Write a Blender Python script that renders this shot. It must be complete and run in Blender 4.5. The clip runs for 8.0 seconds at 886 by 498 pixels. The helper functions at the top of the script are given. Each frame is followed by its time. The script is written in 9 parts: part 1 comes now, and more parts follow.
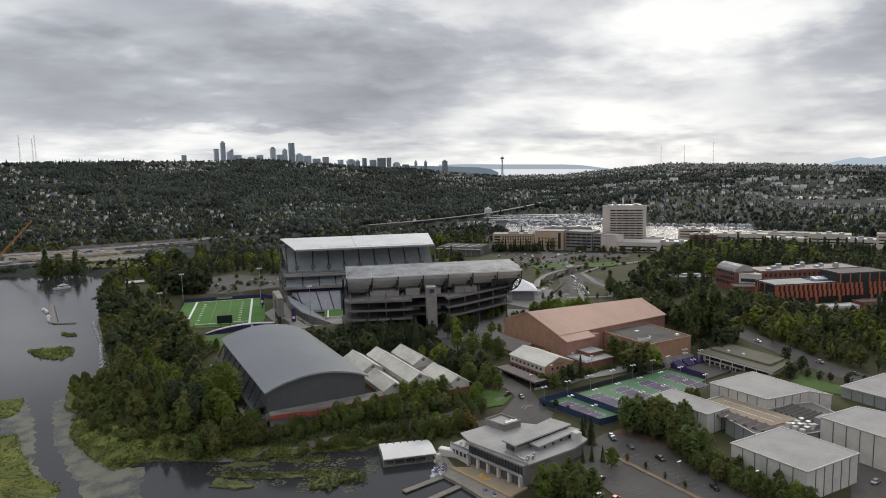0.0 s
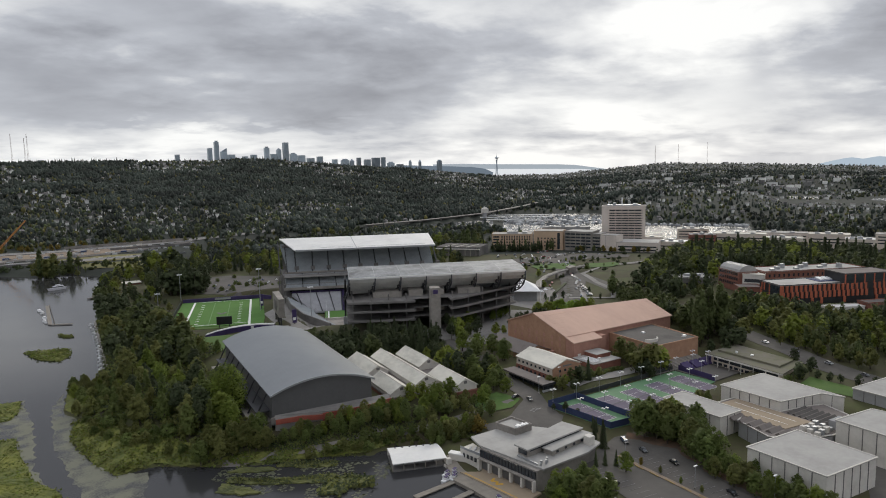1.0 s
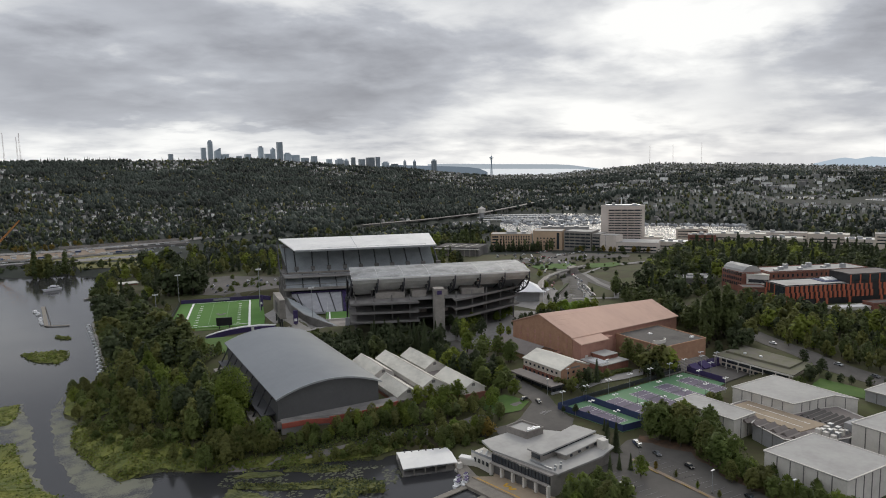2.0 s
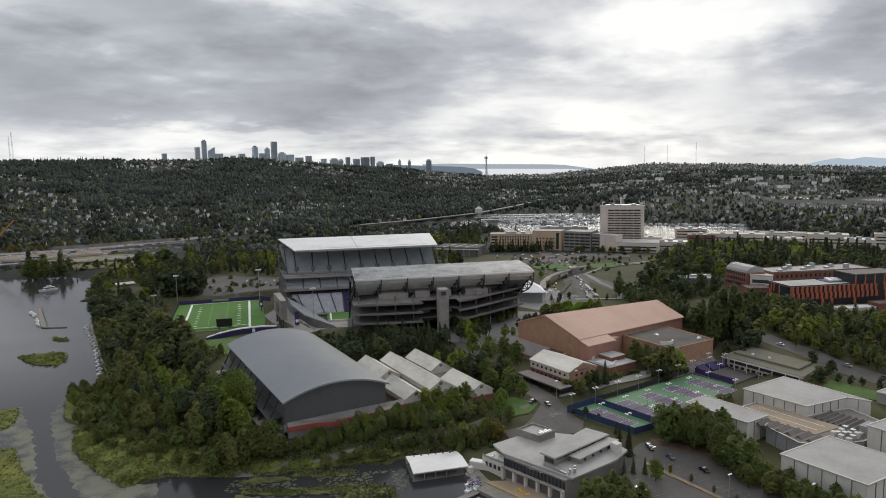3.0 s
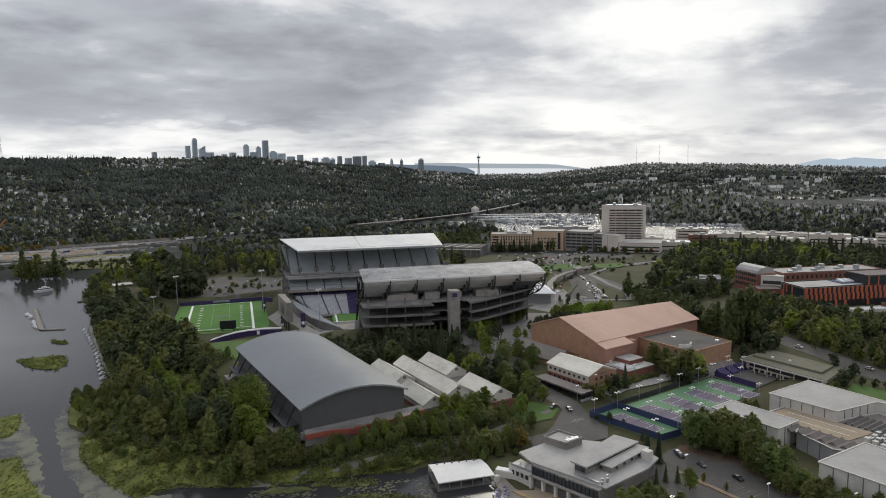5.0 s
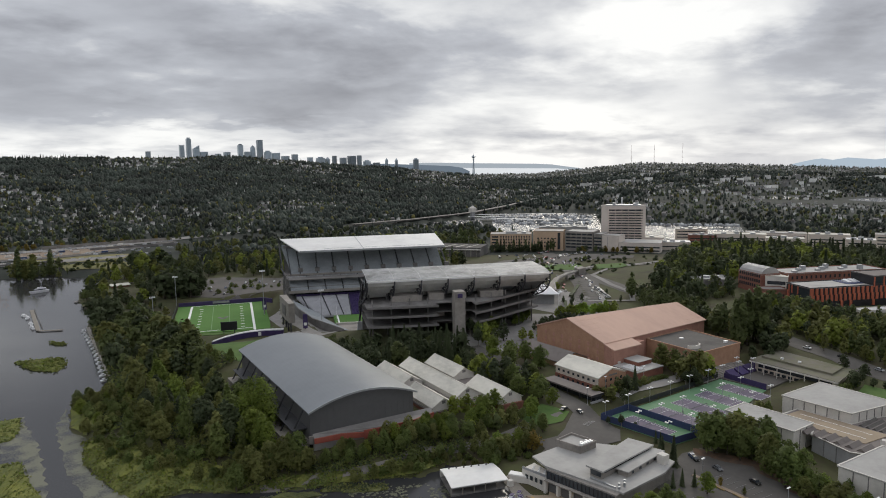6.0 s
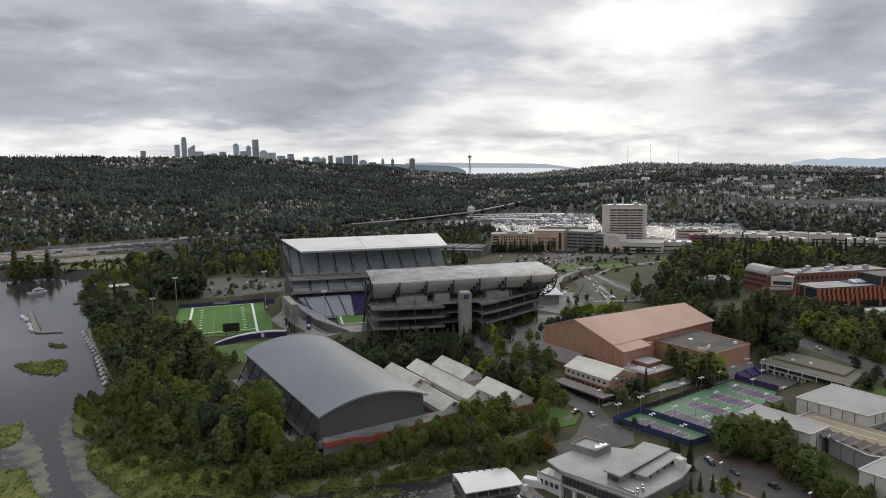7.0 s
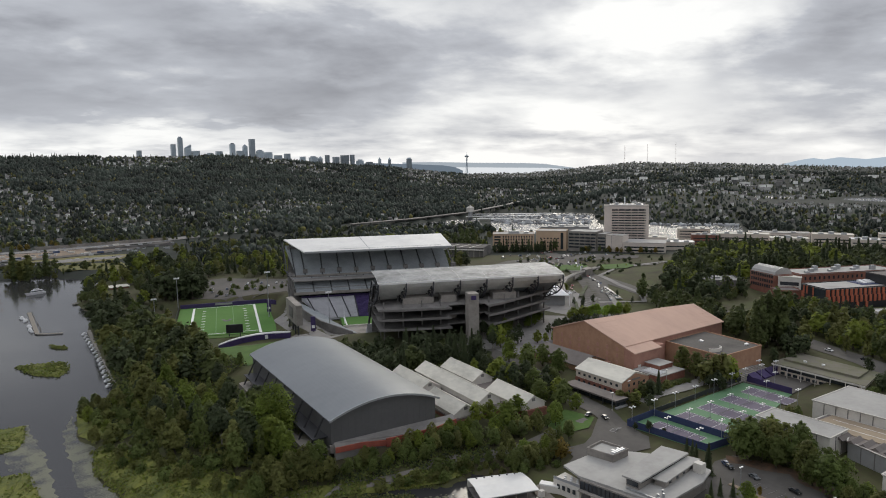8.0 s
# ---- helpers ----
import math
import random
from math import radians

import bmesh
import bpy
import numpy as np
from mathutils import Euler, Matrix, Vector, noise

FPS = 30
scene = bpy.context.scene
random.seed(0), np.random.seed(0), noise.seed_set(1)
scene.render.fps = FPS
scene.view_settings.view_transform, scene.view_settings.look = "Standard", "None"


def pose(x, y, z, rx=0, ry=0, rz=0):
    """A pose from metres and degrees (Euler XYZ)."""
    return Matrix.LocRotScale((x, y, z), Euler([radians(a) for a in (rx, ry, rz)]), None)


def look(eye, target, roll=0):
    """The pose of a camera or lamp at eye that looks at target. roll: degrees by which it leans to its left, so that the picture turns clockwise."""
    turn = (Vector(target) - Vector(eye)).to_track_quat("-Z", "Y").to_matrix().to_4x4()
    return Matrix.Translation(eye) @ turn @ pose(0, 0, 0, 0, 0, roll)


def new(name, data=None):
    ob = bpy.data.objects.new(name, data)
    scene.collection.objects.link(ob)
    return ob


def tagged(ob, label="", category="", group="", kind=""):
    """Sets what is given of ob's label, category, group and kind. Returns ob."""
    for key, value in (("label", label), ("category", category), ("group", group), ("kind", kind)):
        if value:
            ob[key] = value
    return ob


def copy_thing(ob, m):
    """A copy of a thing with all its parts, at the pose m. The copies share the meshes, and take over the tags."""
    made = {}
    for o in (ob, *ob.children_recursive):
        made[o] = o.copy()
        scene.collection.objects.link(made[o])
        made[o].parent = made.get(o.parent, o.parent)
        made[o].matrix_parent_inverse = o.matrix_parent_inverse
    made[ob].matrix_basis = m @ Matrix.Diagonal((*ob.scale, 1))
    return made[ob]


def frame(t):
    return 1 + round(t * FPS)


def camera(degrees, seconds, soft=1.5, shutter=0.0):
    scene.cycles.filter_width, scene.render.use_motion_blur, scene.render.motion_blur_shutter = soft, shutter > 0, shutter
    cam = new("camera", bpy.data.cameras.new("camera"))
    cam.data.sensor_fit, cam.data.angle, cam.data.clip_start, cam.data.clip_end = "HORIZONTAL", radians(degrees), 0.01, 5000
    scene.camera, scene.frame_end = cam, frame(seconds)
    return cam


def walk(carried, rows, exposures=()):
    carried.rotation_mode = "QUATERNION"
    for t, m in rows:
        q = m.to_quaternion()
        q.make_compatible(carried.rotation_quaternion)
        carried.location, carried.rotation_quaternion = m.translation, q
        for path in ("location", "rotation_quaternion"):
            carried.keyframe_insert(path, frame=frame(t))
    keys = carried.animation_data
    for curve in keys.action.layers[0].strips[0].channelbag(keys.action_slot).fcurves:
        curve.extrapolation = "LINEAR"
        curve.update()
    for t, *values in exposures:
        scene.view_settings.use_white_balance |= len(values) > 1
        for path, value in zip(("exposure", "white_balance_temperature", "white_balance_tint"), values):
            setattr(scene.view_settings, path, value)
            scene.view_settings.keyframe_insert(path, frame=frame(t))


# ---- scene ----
cam = camera(66.2, 8.0, soft=1.0)
# seconds, eye x y z, yaw to the left of +y, pitch, roll
PATH = [
    (0.0, -0.562, -1.742, 122.674, -31.554, -7.059, -1.362),
    (0.5, -2.076, 2.286, 122.680, -31.850, -7.080, -1.335),
    (1.0, -3.691, 6.162, 122.605, -32.109, -7.093, -1.305),
    (1.5, -5.228, 10.228, 122.503, -32.373, -7.106, -1.278),
    (3.0, -9.973, 21.574, 122.230, -33.169, -7.131, -1.169),
    (3.5, -11.625, 25.331, 122.220, -33.372, -7.146, -1.123),
    (4.0, -13.360, 28.985, 122.253, -33.520, -7.164, -1.090),
    (4.5, -14.791, 32.647, 122.286, -33.739, -7.185, -1.065),
    (6.0, -19.543, 44.167, 122.163, -34.518, -7.229, -0.975),
    (6.5, -21.040, 47.886, 122.133, -34.729, -7.246, -0.962),
    (7.0, -22.505, 51.723, 122.138, -34.918, -7.255, -0.955),
    (7.5, -24.116, 55.769, 122.157, -35.095, -7.265, -0.940),
    (8.0, -25.326, 59.635, 122.170, -35.254, -7.290, -0.935),
]


def flown(x, y, z, yaw, pitch, roll):
    a, b = radians(yaw), radians(pitch)
    ahead = Vector((-math.sin(a) * math.cos(b), math.cos(a) * math.cos(b), math.sin(b)))
    return look((x, y, z), Vector((x, y, z)) + 2 * ahead, roll)


walk(cam, [(t, flown(*row)) for t, *row in PATH])

# ---- light: an overcast sky, brightest round the veiled sun ----
SUN_AZ, SUN_EL = 50.0, 27.0     # azimuth from +y towards +x, elevation
scene.view_settings.exposure = 0.0
world = bpy.data.worlds.new("overcast")
scene.world = world
world.use_nodes = True
wn, wl = world.node_tree.nodes, world.node_tree.links
wn.clear()


def wnode(kind, **inputs):
    n = wn.new(kind)
    for k, v in inputs.items():
        n.inputs[int(k[1:])].default_value = v
    return n


def wmath(op, a, b=None, clamp=False):
    n = wn.new("ShaderNodeMath")
    n.operation, n.use_clamp = op, clamp
    for i, v in enumerate((a, b)):
        if v is None:
            continue
        if isinstance(v, (int, float)):
            n.inputs[i].default_value = v
        else:
            wl.new(v, n.inputs[i])
    return n.outputs[0]


tc = wn.new("ShaderNodeTexCoord")
sep = wn.new("ShaderNodeSeparateXYZ")
wl.new(tc.outputs["Generated"], sep.inputs[0])
zup = wmath("ADD", wmath("MAXIMUM", sep.outputs[2], 0.0), 0.20)
com = wn.new("ShaderNodeCombineXYZ")
wl.new(wmath("DIVIDE", sep.outputs[0], zup), com.inputs[0])
wl.new(wmath("DIVIDE", sep.outputs[1], zup), com.inputs[1])
com.inputs[2].default_value = 3.3


def cloud(scale, detail, rough, offset):
    mp = wn.new("ShaderNodeMapping")
    mp.inputs["Location"].default_value = offset
    mp.inputs["Rotation"].default_value = (0, 0, radians(55))
    mp.inputs["Scale"].default_value = (1.0, 1.15, 1.0)
    wl.new(com.outputs[0], mp.inputs[0])
    n = wn.new("ShaderNodeTexNoise")
    n.inputs["Scale"].default_value, n.inputs["Detail"].default_value = scale, detail
    n.inputs["Roughness"].default_value, n.inputs["Distortion"].default_value = rough, 0.15
    wl.new(mp.outputs[0], n.inputs["Vector"])
    return n.outputs[0]


big = cloud(0.42, 2.5, 0.45, (5.3, 1.9, 0))
small = cloud(1.15, 6, 0.52, (4.1, 2.2, 1))
wisps = cloud(3.2, 6, 0.55, (1.4, 7.7, 2))
mixd = wmath("ADD", wmath("ADD", wmath("MULTIPLY", big, 0.38), wmath("MULTIPLY", small, 0.46)), wmath("MULTIPLY", wisps, 0.16))
# the cloud deck's large lumps: bearing and elevation in degrees, bent by the noise so that their edges fray
azim = wmath("ADD", wmath("MULTIPLY", wmath("ARCTAN2", sep.outputs[0], sep.outputs[1]), 57.2958), wmath("MULTIPLY", wmath("SUBTRACT", small, 0.5), 30.0))
elev = wmath("ADD", wmath("MULTIPLY", wmath("ARCSINE", sep.outputs[2]), 57.2958), wmath("MULTIPLY", wmath("SUBTRACT", wisps, 0.5), 7.0))


def lump(total, az, el, waz, wel, amount):
    a = wmath("DIVIDE", wmath("SUBTRACT", azim, az), waz)
    e = wmath("DIVIDE", wmath("SUBTRACT", elev, el), wel)
    r2_ = wmath("ADD", wmath("MULTIPLY", a, a), wmath("MULTIPLY", e, e))
    return wmath("ADD", total, wmath("MULTIPLY", wmath("EXPONENT", wmath("MULTIPLY", r2_, -1.0)), amount))


for row in ((33, 7.4, 14, 2.0, -0.045), (26, 6.1, 15, 0.9, -0.04), (54, 11.5, 7, 5.0, 0.17), (46, 3.4, 10, 2.2, 0.09), (63.5, 7.0, 8, 3.4, -0.15), (12, 2.2, 16, 1.3, 0.055), (16, 3.7, 14, 0.5, -0.05),
            (12, 4.9, 13, 0.9, -0.06), (26, 13.2, 12, 2.6, 0.14), (6, 10.6, 8, 1.4, 0.05), (6, 7.4, 9, 1.6, -0.05), (46, 8.0, 4, 1.6, 0.05), (66, 3.4, 6, 1.2, 0.06)):
    mixd = lump(mixd, *row)
# glow of the veiled sun
sx, sy, sz = (math.sin(radians(SUN_AZ)) * math.cos(radians(SUN_EL)), math.cos(radians(SUN_AZ)) * math.cos(radians(SUN_EL)), math.sin(radians(SUN_EL)))
dot = wmath("ADD", wmath("ADD", wmath("MULTIPLY", sep.outputs[0], sx), wmath("MULTIPLY", sep.outputs[1], sy)), wmath("MULTIPLY", sep.outputs[2], sz))
glow = wmath("POWER", wmath("MAXIMUM", dot, 0.0), 22.0)
level = wmath("ADD", mixd, wmath("MULTIPLY", glow, 0.05))
low = wmath("POWER", wmath("SUBTRACT", 1.0, wmath("MAXIMUM", sep.outputs[2], 0.0), clamp=True), 16.0)
level = wmath("ADD", level, wmath("MULTIPLY", low, 0.13))
ramp = wn.new("ShaderNodeValToRGB")
ramp.color_ramp.elements[0].position, ramp.color_ramp.elements[0].color = 0.35, (0.29, 0.30, 0.335, 1)
ramp.color_ramp.elements[1].position, ramp.color_ramp.elements[1].color = 0.66, (0.96, 0.965, 0.955, 1)
mid = ramp.color_ramp.elements.new(0.50)
mid.color = (0.485, 0.505, 0.55, 1)
wl.new(level, ramp.inputs[0])
# an overcast sky is brighter overhead than low down
over = wmath("ADD", 1.0, wmath("MULTIPLY", wmath("POWER", wmath("MULTIPLY", wmath("SUBTRACT", wmath("MAXIMUM", sep.outputs[2], 0.0), 0.33, clamp=True), 1.5), 0.8), 0.75))
sky = wn.new("ShaderNodeTexSky")
sky.sky_type, sky.sun_disc = "NISHITA", False
sky.sun_elevation, sky.sun_rotation = radians(SUN_EL), radians(SUN_AZ)
bg_sky, bg_cloud, add = wn.new("ShaderNodeBackground"), wn.new("ShaderNodeBackground"), wn.new("ShaderNodeAddShader")
bg_sky.inputs[1].default_value, bg_cloud.inputs[1].default_value = 0.002, 0.92
wl.new(sky.outputs[0], bg_sky.inputs[0])
wl.new(ramp.outputs[0], bg_cloud.inputs[0])
wl.new(over, bg_cloud.inputs[1])
wl.new(bg_sky.outputs[0], add.inputs[0])
wl.new(bg_cloud.outputs[0], add.inputs[1])
wl.new(add.outputs[0], wn.new("ShaderNodeOutputWorld").inputs[0])

sun = new("sun", bpy.data.lights.new("sun", "SUN"))
sun.data.energy, sun.data.angle, sun.data.color = 1.15, radians(25), (1.0, 0.93, 0.80)
sun.matrix_world = look((sx * 100, sy * 100, sz * 100), (0, 0, 0))


# ---- materials ----
def lin(r, g, b):
    return (r, g, b, 1.0)


def mat(name, col, col2=None, scale=0.3, rough=0.85, metal=0.0, bump=0.0, bump_scale=None, island=0.0, per_object=0.0, stain=0.0, streak=(1, 1, 1), spec=0.4):
    """A surface with two colours mixed by grain and by larger stains, and fine relief."""
    m = bpy.data.materials.new(name)
    m.use_nodes = True
    n, l = m.node_tree.nodes, m.node_tree.links
    b = n["Principled BSDF"]
    b.inputs["Roughness"].default_value, b.inputs["Metallic"].default_value = rough, metal
    b.inputs["Specular IOR Level"].default_value = spec
    geo = n.new("ShaderNodeNewGeometry")
    mp = n.new("ShaderNodeMapping")
    mp.inputs["Scale"].default_value = streak
    l.new(geo.outputs["Position"], mp.inputs[0])
    fine, broad = n.new("ShaderNodeTexNoise"), n.new("ShaderNodeTexNoise")
    fine.inputs["Scale"].default_value, fine.inputs["Detail"].default_value = scale * 6, 4
    broad.inputs["Scale"].default_value, broad.inputs["Detail"].default_value = scale, 5
    for t in (fine, broad):
        l.new(mp.outputs[0], t.inputs["Vector"])
    mixf = n.new("ShaderNodeMix")
    mixf.data_type = "FLOAT"
    mixf.inputs[0].default_value = 0.35
    l.new(broad.outputs[0], mixf.inputs[2])
    l.new(fine.outputs[0], mixf.inputs[3])
    r = n.new("ShaderNodeMapRange")
    r.inputs[1].default_value, r.inputs[2].default_value = 0.36, 0.64
    l.new(mixf.outputs[0], r.inputs[0])
    c = n.new("ShaderNodeMix")
    c.data_type = "RGBA"
    c.inputs[6].default_value = lin(*col)
    c.inputs[7].default_value = lin(*(col2 or [v * 0.8 for v in col]))
    l.new(r.outputs[0], c.inputs[0])
    out = c.outputs[2]
    if stain:
        st = n.new("ShaderNodeTexNoise")
        st.inputs["Scale"].default_value, st.inputs["Detail"].default_value, st.inputs["Roughness"].default_value = scale * 0.45, 6, 0.7
        l.new(mp.outputs[0], st.inputs["Vector"])
        sr = n.new("ShaderNodeMapRange")
        sr.inputs[1].default_value, sr.inputs[2].default_value, sr.inputs[3].default_value, sr.inputs[4].default_value = 0.50, 0.68, 1.0, 1.0 - stain
        l.new(st.outputs[0], sr.inputs[0])
        k = n.new("ShaderNodeMix")
        k.data_type, k.blend_type = "RGBA", "MULTIPLY"
        k.inputs[0].default_value = 1.0
        l.new(out, k.inputs[6])
        l.new(sr.outputs[0], k.inputs[7])
        out = k.outputs[2]
    for amount, node, socket in ((island, geo, "Random Per Island"), (per_object, None, "Random")):
        if not amount:
            continue
        src = node or n.new("ShaderNodeObjectInfo")
        h = n.new("ShaderNodeHueSaturation")
        v = n.new("ShaderNodeMapRange")
        v.inputs[3].default_value, v.inputs[4].default_value = 1 - amount, 1 + amount
        l.new(src.outputs[socket], v.inputs[0])
        l.new(v.outputs[0], h.inputs["Value"])
        l.new(out, h.inputs["Color"])
        out = h.outputs[0]
    l.new(out, b.inputs["Base Color"])
    if bump:
        bn = n.new("ShaderNodeBump")
        bn.inputs["Strength"].default_value, bn.inputs["Distance"].default_value = 0.5, bump
        t = n.new("ShaderNodeTexNoise")
        t.inputs["Scale"].default_value, t.inputs["Detail"].default_value = bump_scale or scale * 8, 4
        l.new(mp.outputs[0], t.inputs["Vector"])
        l.new(t.outputs[0], bn.inputs["Height"])
        l.new(bn.outputs[0], b.inputs["Normal"])
    return m


def leaf_mat(name, a, b_, c_, through_light=0.25, stands=0.34):
    """Foliage: every leaf clump its own shade between a and b_, every tree its own lean towards c_."""
    m = bpy.data.materials.new(name)
    m.use_nodes = True
    n, l = m.node_tree.nodes, m.node_tree.links
    b = n["Principled BSDF"]
    b.inputs["Roughness"].default_value, b.inputs["Specular IOR Level"].default_value = 0.7, 0.2
    geo, info = n.new("ShaderNodeNewGeometry"), n.new("ShaderNodeObjectInfo")
    m1, m2 = n.new("ShaderNodeMix"), n.new("ShaderNodeMix")
    for k in (m1, m2):
        k.data_type = "RGBA"
    m1.inputs[6].default_value, m1.inputs[7].default_value = lin(*a), lin(*b_)
    l.new(geo.outputs["Random Per Island"], m1.inputs[0])
    sc = n.new("ShaderNodeMath")
    sc.operation = "MULTIPLY"
    sc.inputs[1].default_value = 0.8
    l.new(info.outputs["Random"], sc.inputs[0])
    l.new(sc.outputs[0], m2.inputs[0])
    l.new(m1.outputs[2], m2.inputs[6])
    m2.inputs[7].default_value = lin(*c_)
    out = m2.outputs[2]
    # lighter and darker crowns, and whole stands of them
    t, mr, hs = n.new("ShaderNodeTexNoise"), n.new("ShaderNodeMapRange"), n.new("ShaderNodeHueSaturation")
    t.inputs["Scale"].default_value, t.inputs["Detail"].default_value = (0.011 if stands > 0.35 else 0.085), (4 if stands > 0.35 else 2)
    l.new(geo.outputs["Position"], t.inputs["Vector"])
    mr.inputs[1].default_value, mr.inputs[2].default_value, mr.inputs[3].default_value, mr.inputs[4].default_value = 0.35, 0.65, 1 - stands, 1 + stands
    l.new(t.outputs[0], mr.inputs[0])
    l.new(mr.outputs[0], hs.inputs["Value"])
    l.new(out, hs.inputs["Color"])
    out = hs.outputs[0]
    l.new(out, b.inputs["Base Color"])
    tr, mx = n.new("ShaderNodeBsdfTranslucent"), n.new("ShaderNodeMixShader")
    l.new(m2.outputs[2], tr.inputs[0])
    mx.inputs[0].default_value = through_light
    l.new(b.outputs[0], mx.inputs[1])
    l.new(tr.outputs[0], mx.inputs[2])
    l.new(mx.outputs[0], n["Material Output"].inputs[0])
    return m


def water_mat(name, col, wave, scale, rough=0.09):
    m = bpy.data.materials.new(name)
    m.use_nodes = True
    n, l = m.node_tree.nodes, m.node_tree.links
    b = n["Principled BSDF"]
    b.inputs["Base Color"].default_value = lin(*col)
    b.inputs["Roughness"].default_value, b.inputs["IOR"].default_value = rough, 1.33
    geo, t, t2, bn = n.new("ShaderNodeNewGeometry"), n.new("ShaderNodeTexNoise"), n.new("ShaderNodeTexNoise"), n.new("ShaderNodeBump")
    t.inputs["Scale"].default_value, t.inputs["Detail"].default_value = scale, 5
    t2.inputs["Scale"].default_value, t2.inputs["Detail"].default_value = scale * 0.03, 4
    for k in (t, t2):
        l.new(geo.outputs["Position"], k.inputs["Vector"])
    mr = n.new("ShaderNodeMapRange")
    mr.inputs[1].default_value, mr.inputs[2].default_value, mr.inputs[3].default_value, mr.inputs[4].default_value = 0.4, 0.62, 0.1, 1.0
    l.new(t2.outputs[0], mr.inputs[0])
    l.new(mr.outputs[0], bn.inputs["Strength"])
    bn.inputs["Distance"].default_value = wave
    l.new(t.outputs[0], bn.inputs["Height"])
    l.new(bn.outputs[0], b.inputs["Normal"])
    return m


def glass_mat(name, col, rough=0.08):
    m = mat(name, col, [v * 1.25 for v in col], 0.4, rough, spec=0.9)
    return m


WATER = water_mat("lake_water", (0.036, 0.036, 0.038), 0.045, 0.9)
BAY_WATER = water_mat("ruffled_bay_water", (0.05, 0.054, 0.06), 2.0, 0.4, 0.16)
LEAF_GREEN = leaf_mat("leaf_green", (0.081, 0.114, 0.030), (0.157, 0.202, 0.056), (0.137, 0.162, 0.047), 0.46)
LEAF_BRIGHT = leaf_mat("leaf_bright", (0.090, 0.134, 0.022), (0.190, 0.246, 0.045), (0.174, 0.202, 0.034), 0.46)
LEAF_DARK = leaf_mat("leaf_dark", (0.040, 0.056, 0.028), (0.082, 0.102, 0.048), (0.066, 0.082, 0.036), 0.36)
LEAF_OLIVE = leaf_mat("leaf_olive", (0.106, 0.121, 0.036), (0.194, 0.210, 0.063), (0.171, 0.173, 0.054), 0.46)
LEAF_AUTUMN = leaf_mat("leaf_autumn", (0.170, 0.115, 0.026), (0.270, 0.180, 0.040), (0.215, 0.165, 0.036), 0.45)
# far leaves: a bluish-grey haze of distance is mixed into the colours
LEAF_FAR_HAZED = leaf_mat("leaf_far_hazed", (0.037, 0.046, 0.038), (0.050, 0.061, 0.049), (0.044, 0.054, 0.043), 0.1, 0.6)
LEAF_GARDEN = leaf_mat("leaf_garden", (0.058, 0.078, 0.036), (0.104, 0.128, 0.052), (0.08, 0.095, 0.042), 0.15, 0.4)
LEAF_CAMPUS = leaf_mat("leaf_campus", (0.069, 0.094, 0.034), (0.137, 0.168, 0.060), (0.112, 0.132, 0.047), 0.46)
LEAF_FRESH = leaf_mat("leaf_fresh", (0.190, 0.290, 0.036), (0.300, 0.400, 0.060), (0.270, 0.330, 0.050), 0.5)
LEAF_LIME = leaf_mat("leaf_lime", (0.140, 0.190, 0.030), (0.250, 0.300, 0.056), (0.215, 0.240, 0.046), 0.5)
DRY_GRASS = mat("dry_grass", (0.17, 0.155, 0.055), (0.11, 0.115, 0.04), 0.05, 0.95, stain=0.3)
MAST_RED = mat("faded_red_steel", (0.36, 0.27, 0.25), (0.32, 0.25, 0.24), 0.3, 0.7)
BARK = mat("bark", (0.10, 0.08, 0.06), (0.05, 0.042, 0.035), 2.0, 0.95, bump=0.05)
SOIL = mat("soil_and_grass", (0.066, 0.076, 0.024), (0.058, 0.048, 0.026), 0.05, 0.95, bump=0.15, stain=0.4)
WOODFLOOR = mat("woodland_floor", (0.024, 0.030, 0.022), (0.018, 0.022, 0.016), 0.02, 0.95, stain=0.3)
LAWN = mat("lawn", (0.085, 0.145, 0.030), (0.060, 0.115, 0.026), 0.12, 0.95, bump=0.05, stain=0.15)
MARSH = mat("marsh_plants", (0.180, 0.185, 0.036), (0.080, 0.100, 0.028), 0.10, 0.9, bump=0.6, bump_scale=1.2, stain=0.45)
PADS = mat("lily_pads", (0.105, 0.110, 0.060), (0.070, 0.076, 0.045), 0.35, 0.6, bump=0.05, stain=0.3)
ASPHALT = mat("asphalt", (0.118, 0.108, 0.098), (0.088, 0.081, 0.074), 0.06, 0.9, bump=0.01, stain=0.25)
PAVING = mat("concrete_paving", (0.27, 0.255, 0.24), (0.20, 0.19, 0.18), 0.08, 0.9, stain=0.2)
PATHWAY = mat("path_gravel", (0.17, 0.155, 0.14), (0.13, 0.12, 0.11), 0.1, 0.95)
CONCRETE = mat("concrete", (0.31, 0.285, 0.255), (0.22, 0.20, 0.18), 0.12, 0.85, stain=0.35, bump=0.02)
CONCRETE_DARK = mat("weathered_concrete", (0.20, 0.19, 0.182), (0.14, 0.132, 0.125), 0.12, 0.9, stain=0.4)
WHITE_ROOF = mat("white_roof_membrane", (0.78, 0.77, 0.74), (0.68, 0.67, 0.65), 0.06, 0.6, stain=0.12)
STAINED_ROOF = mat("stained_translucent_roof", (0.31, 0.32, 0.325), (0.15, 0.158, 0.162), 0.11, 0.55, stain=0.65, streak=(1, 1, 1))
STEEL = mat("dark_painted_steel", (0.055, 0.055, 0.060), (0.040, 0.040, 0.044), 0.4, 0.5, 0.3)
STEEL_GREY = mat("galvanised_steel", (0.42, 0.43, 0.44), (0.33, 0.34, 0.35), 0.3, 0.45, 0.5)
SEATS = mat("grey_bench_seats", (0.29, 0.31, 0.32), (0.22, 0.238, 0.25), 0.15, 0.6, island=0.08)
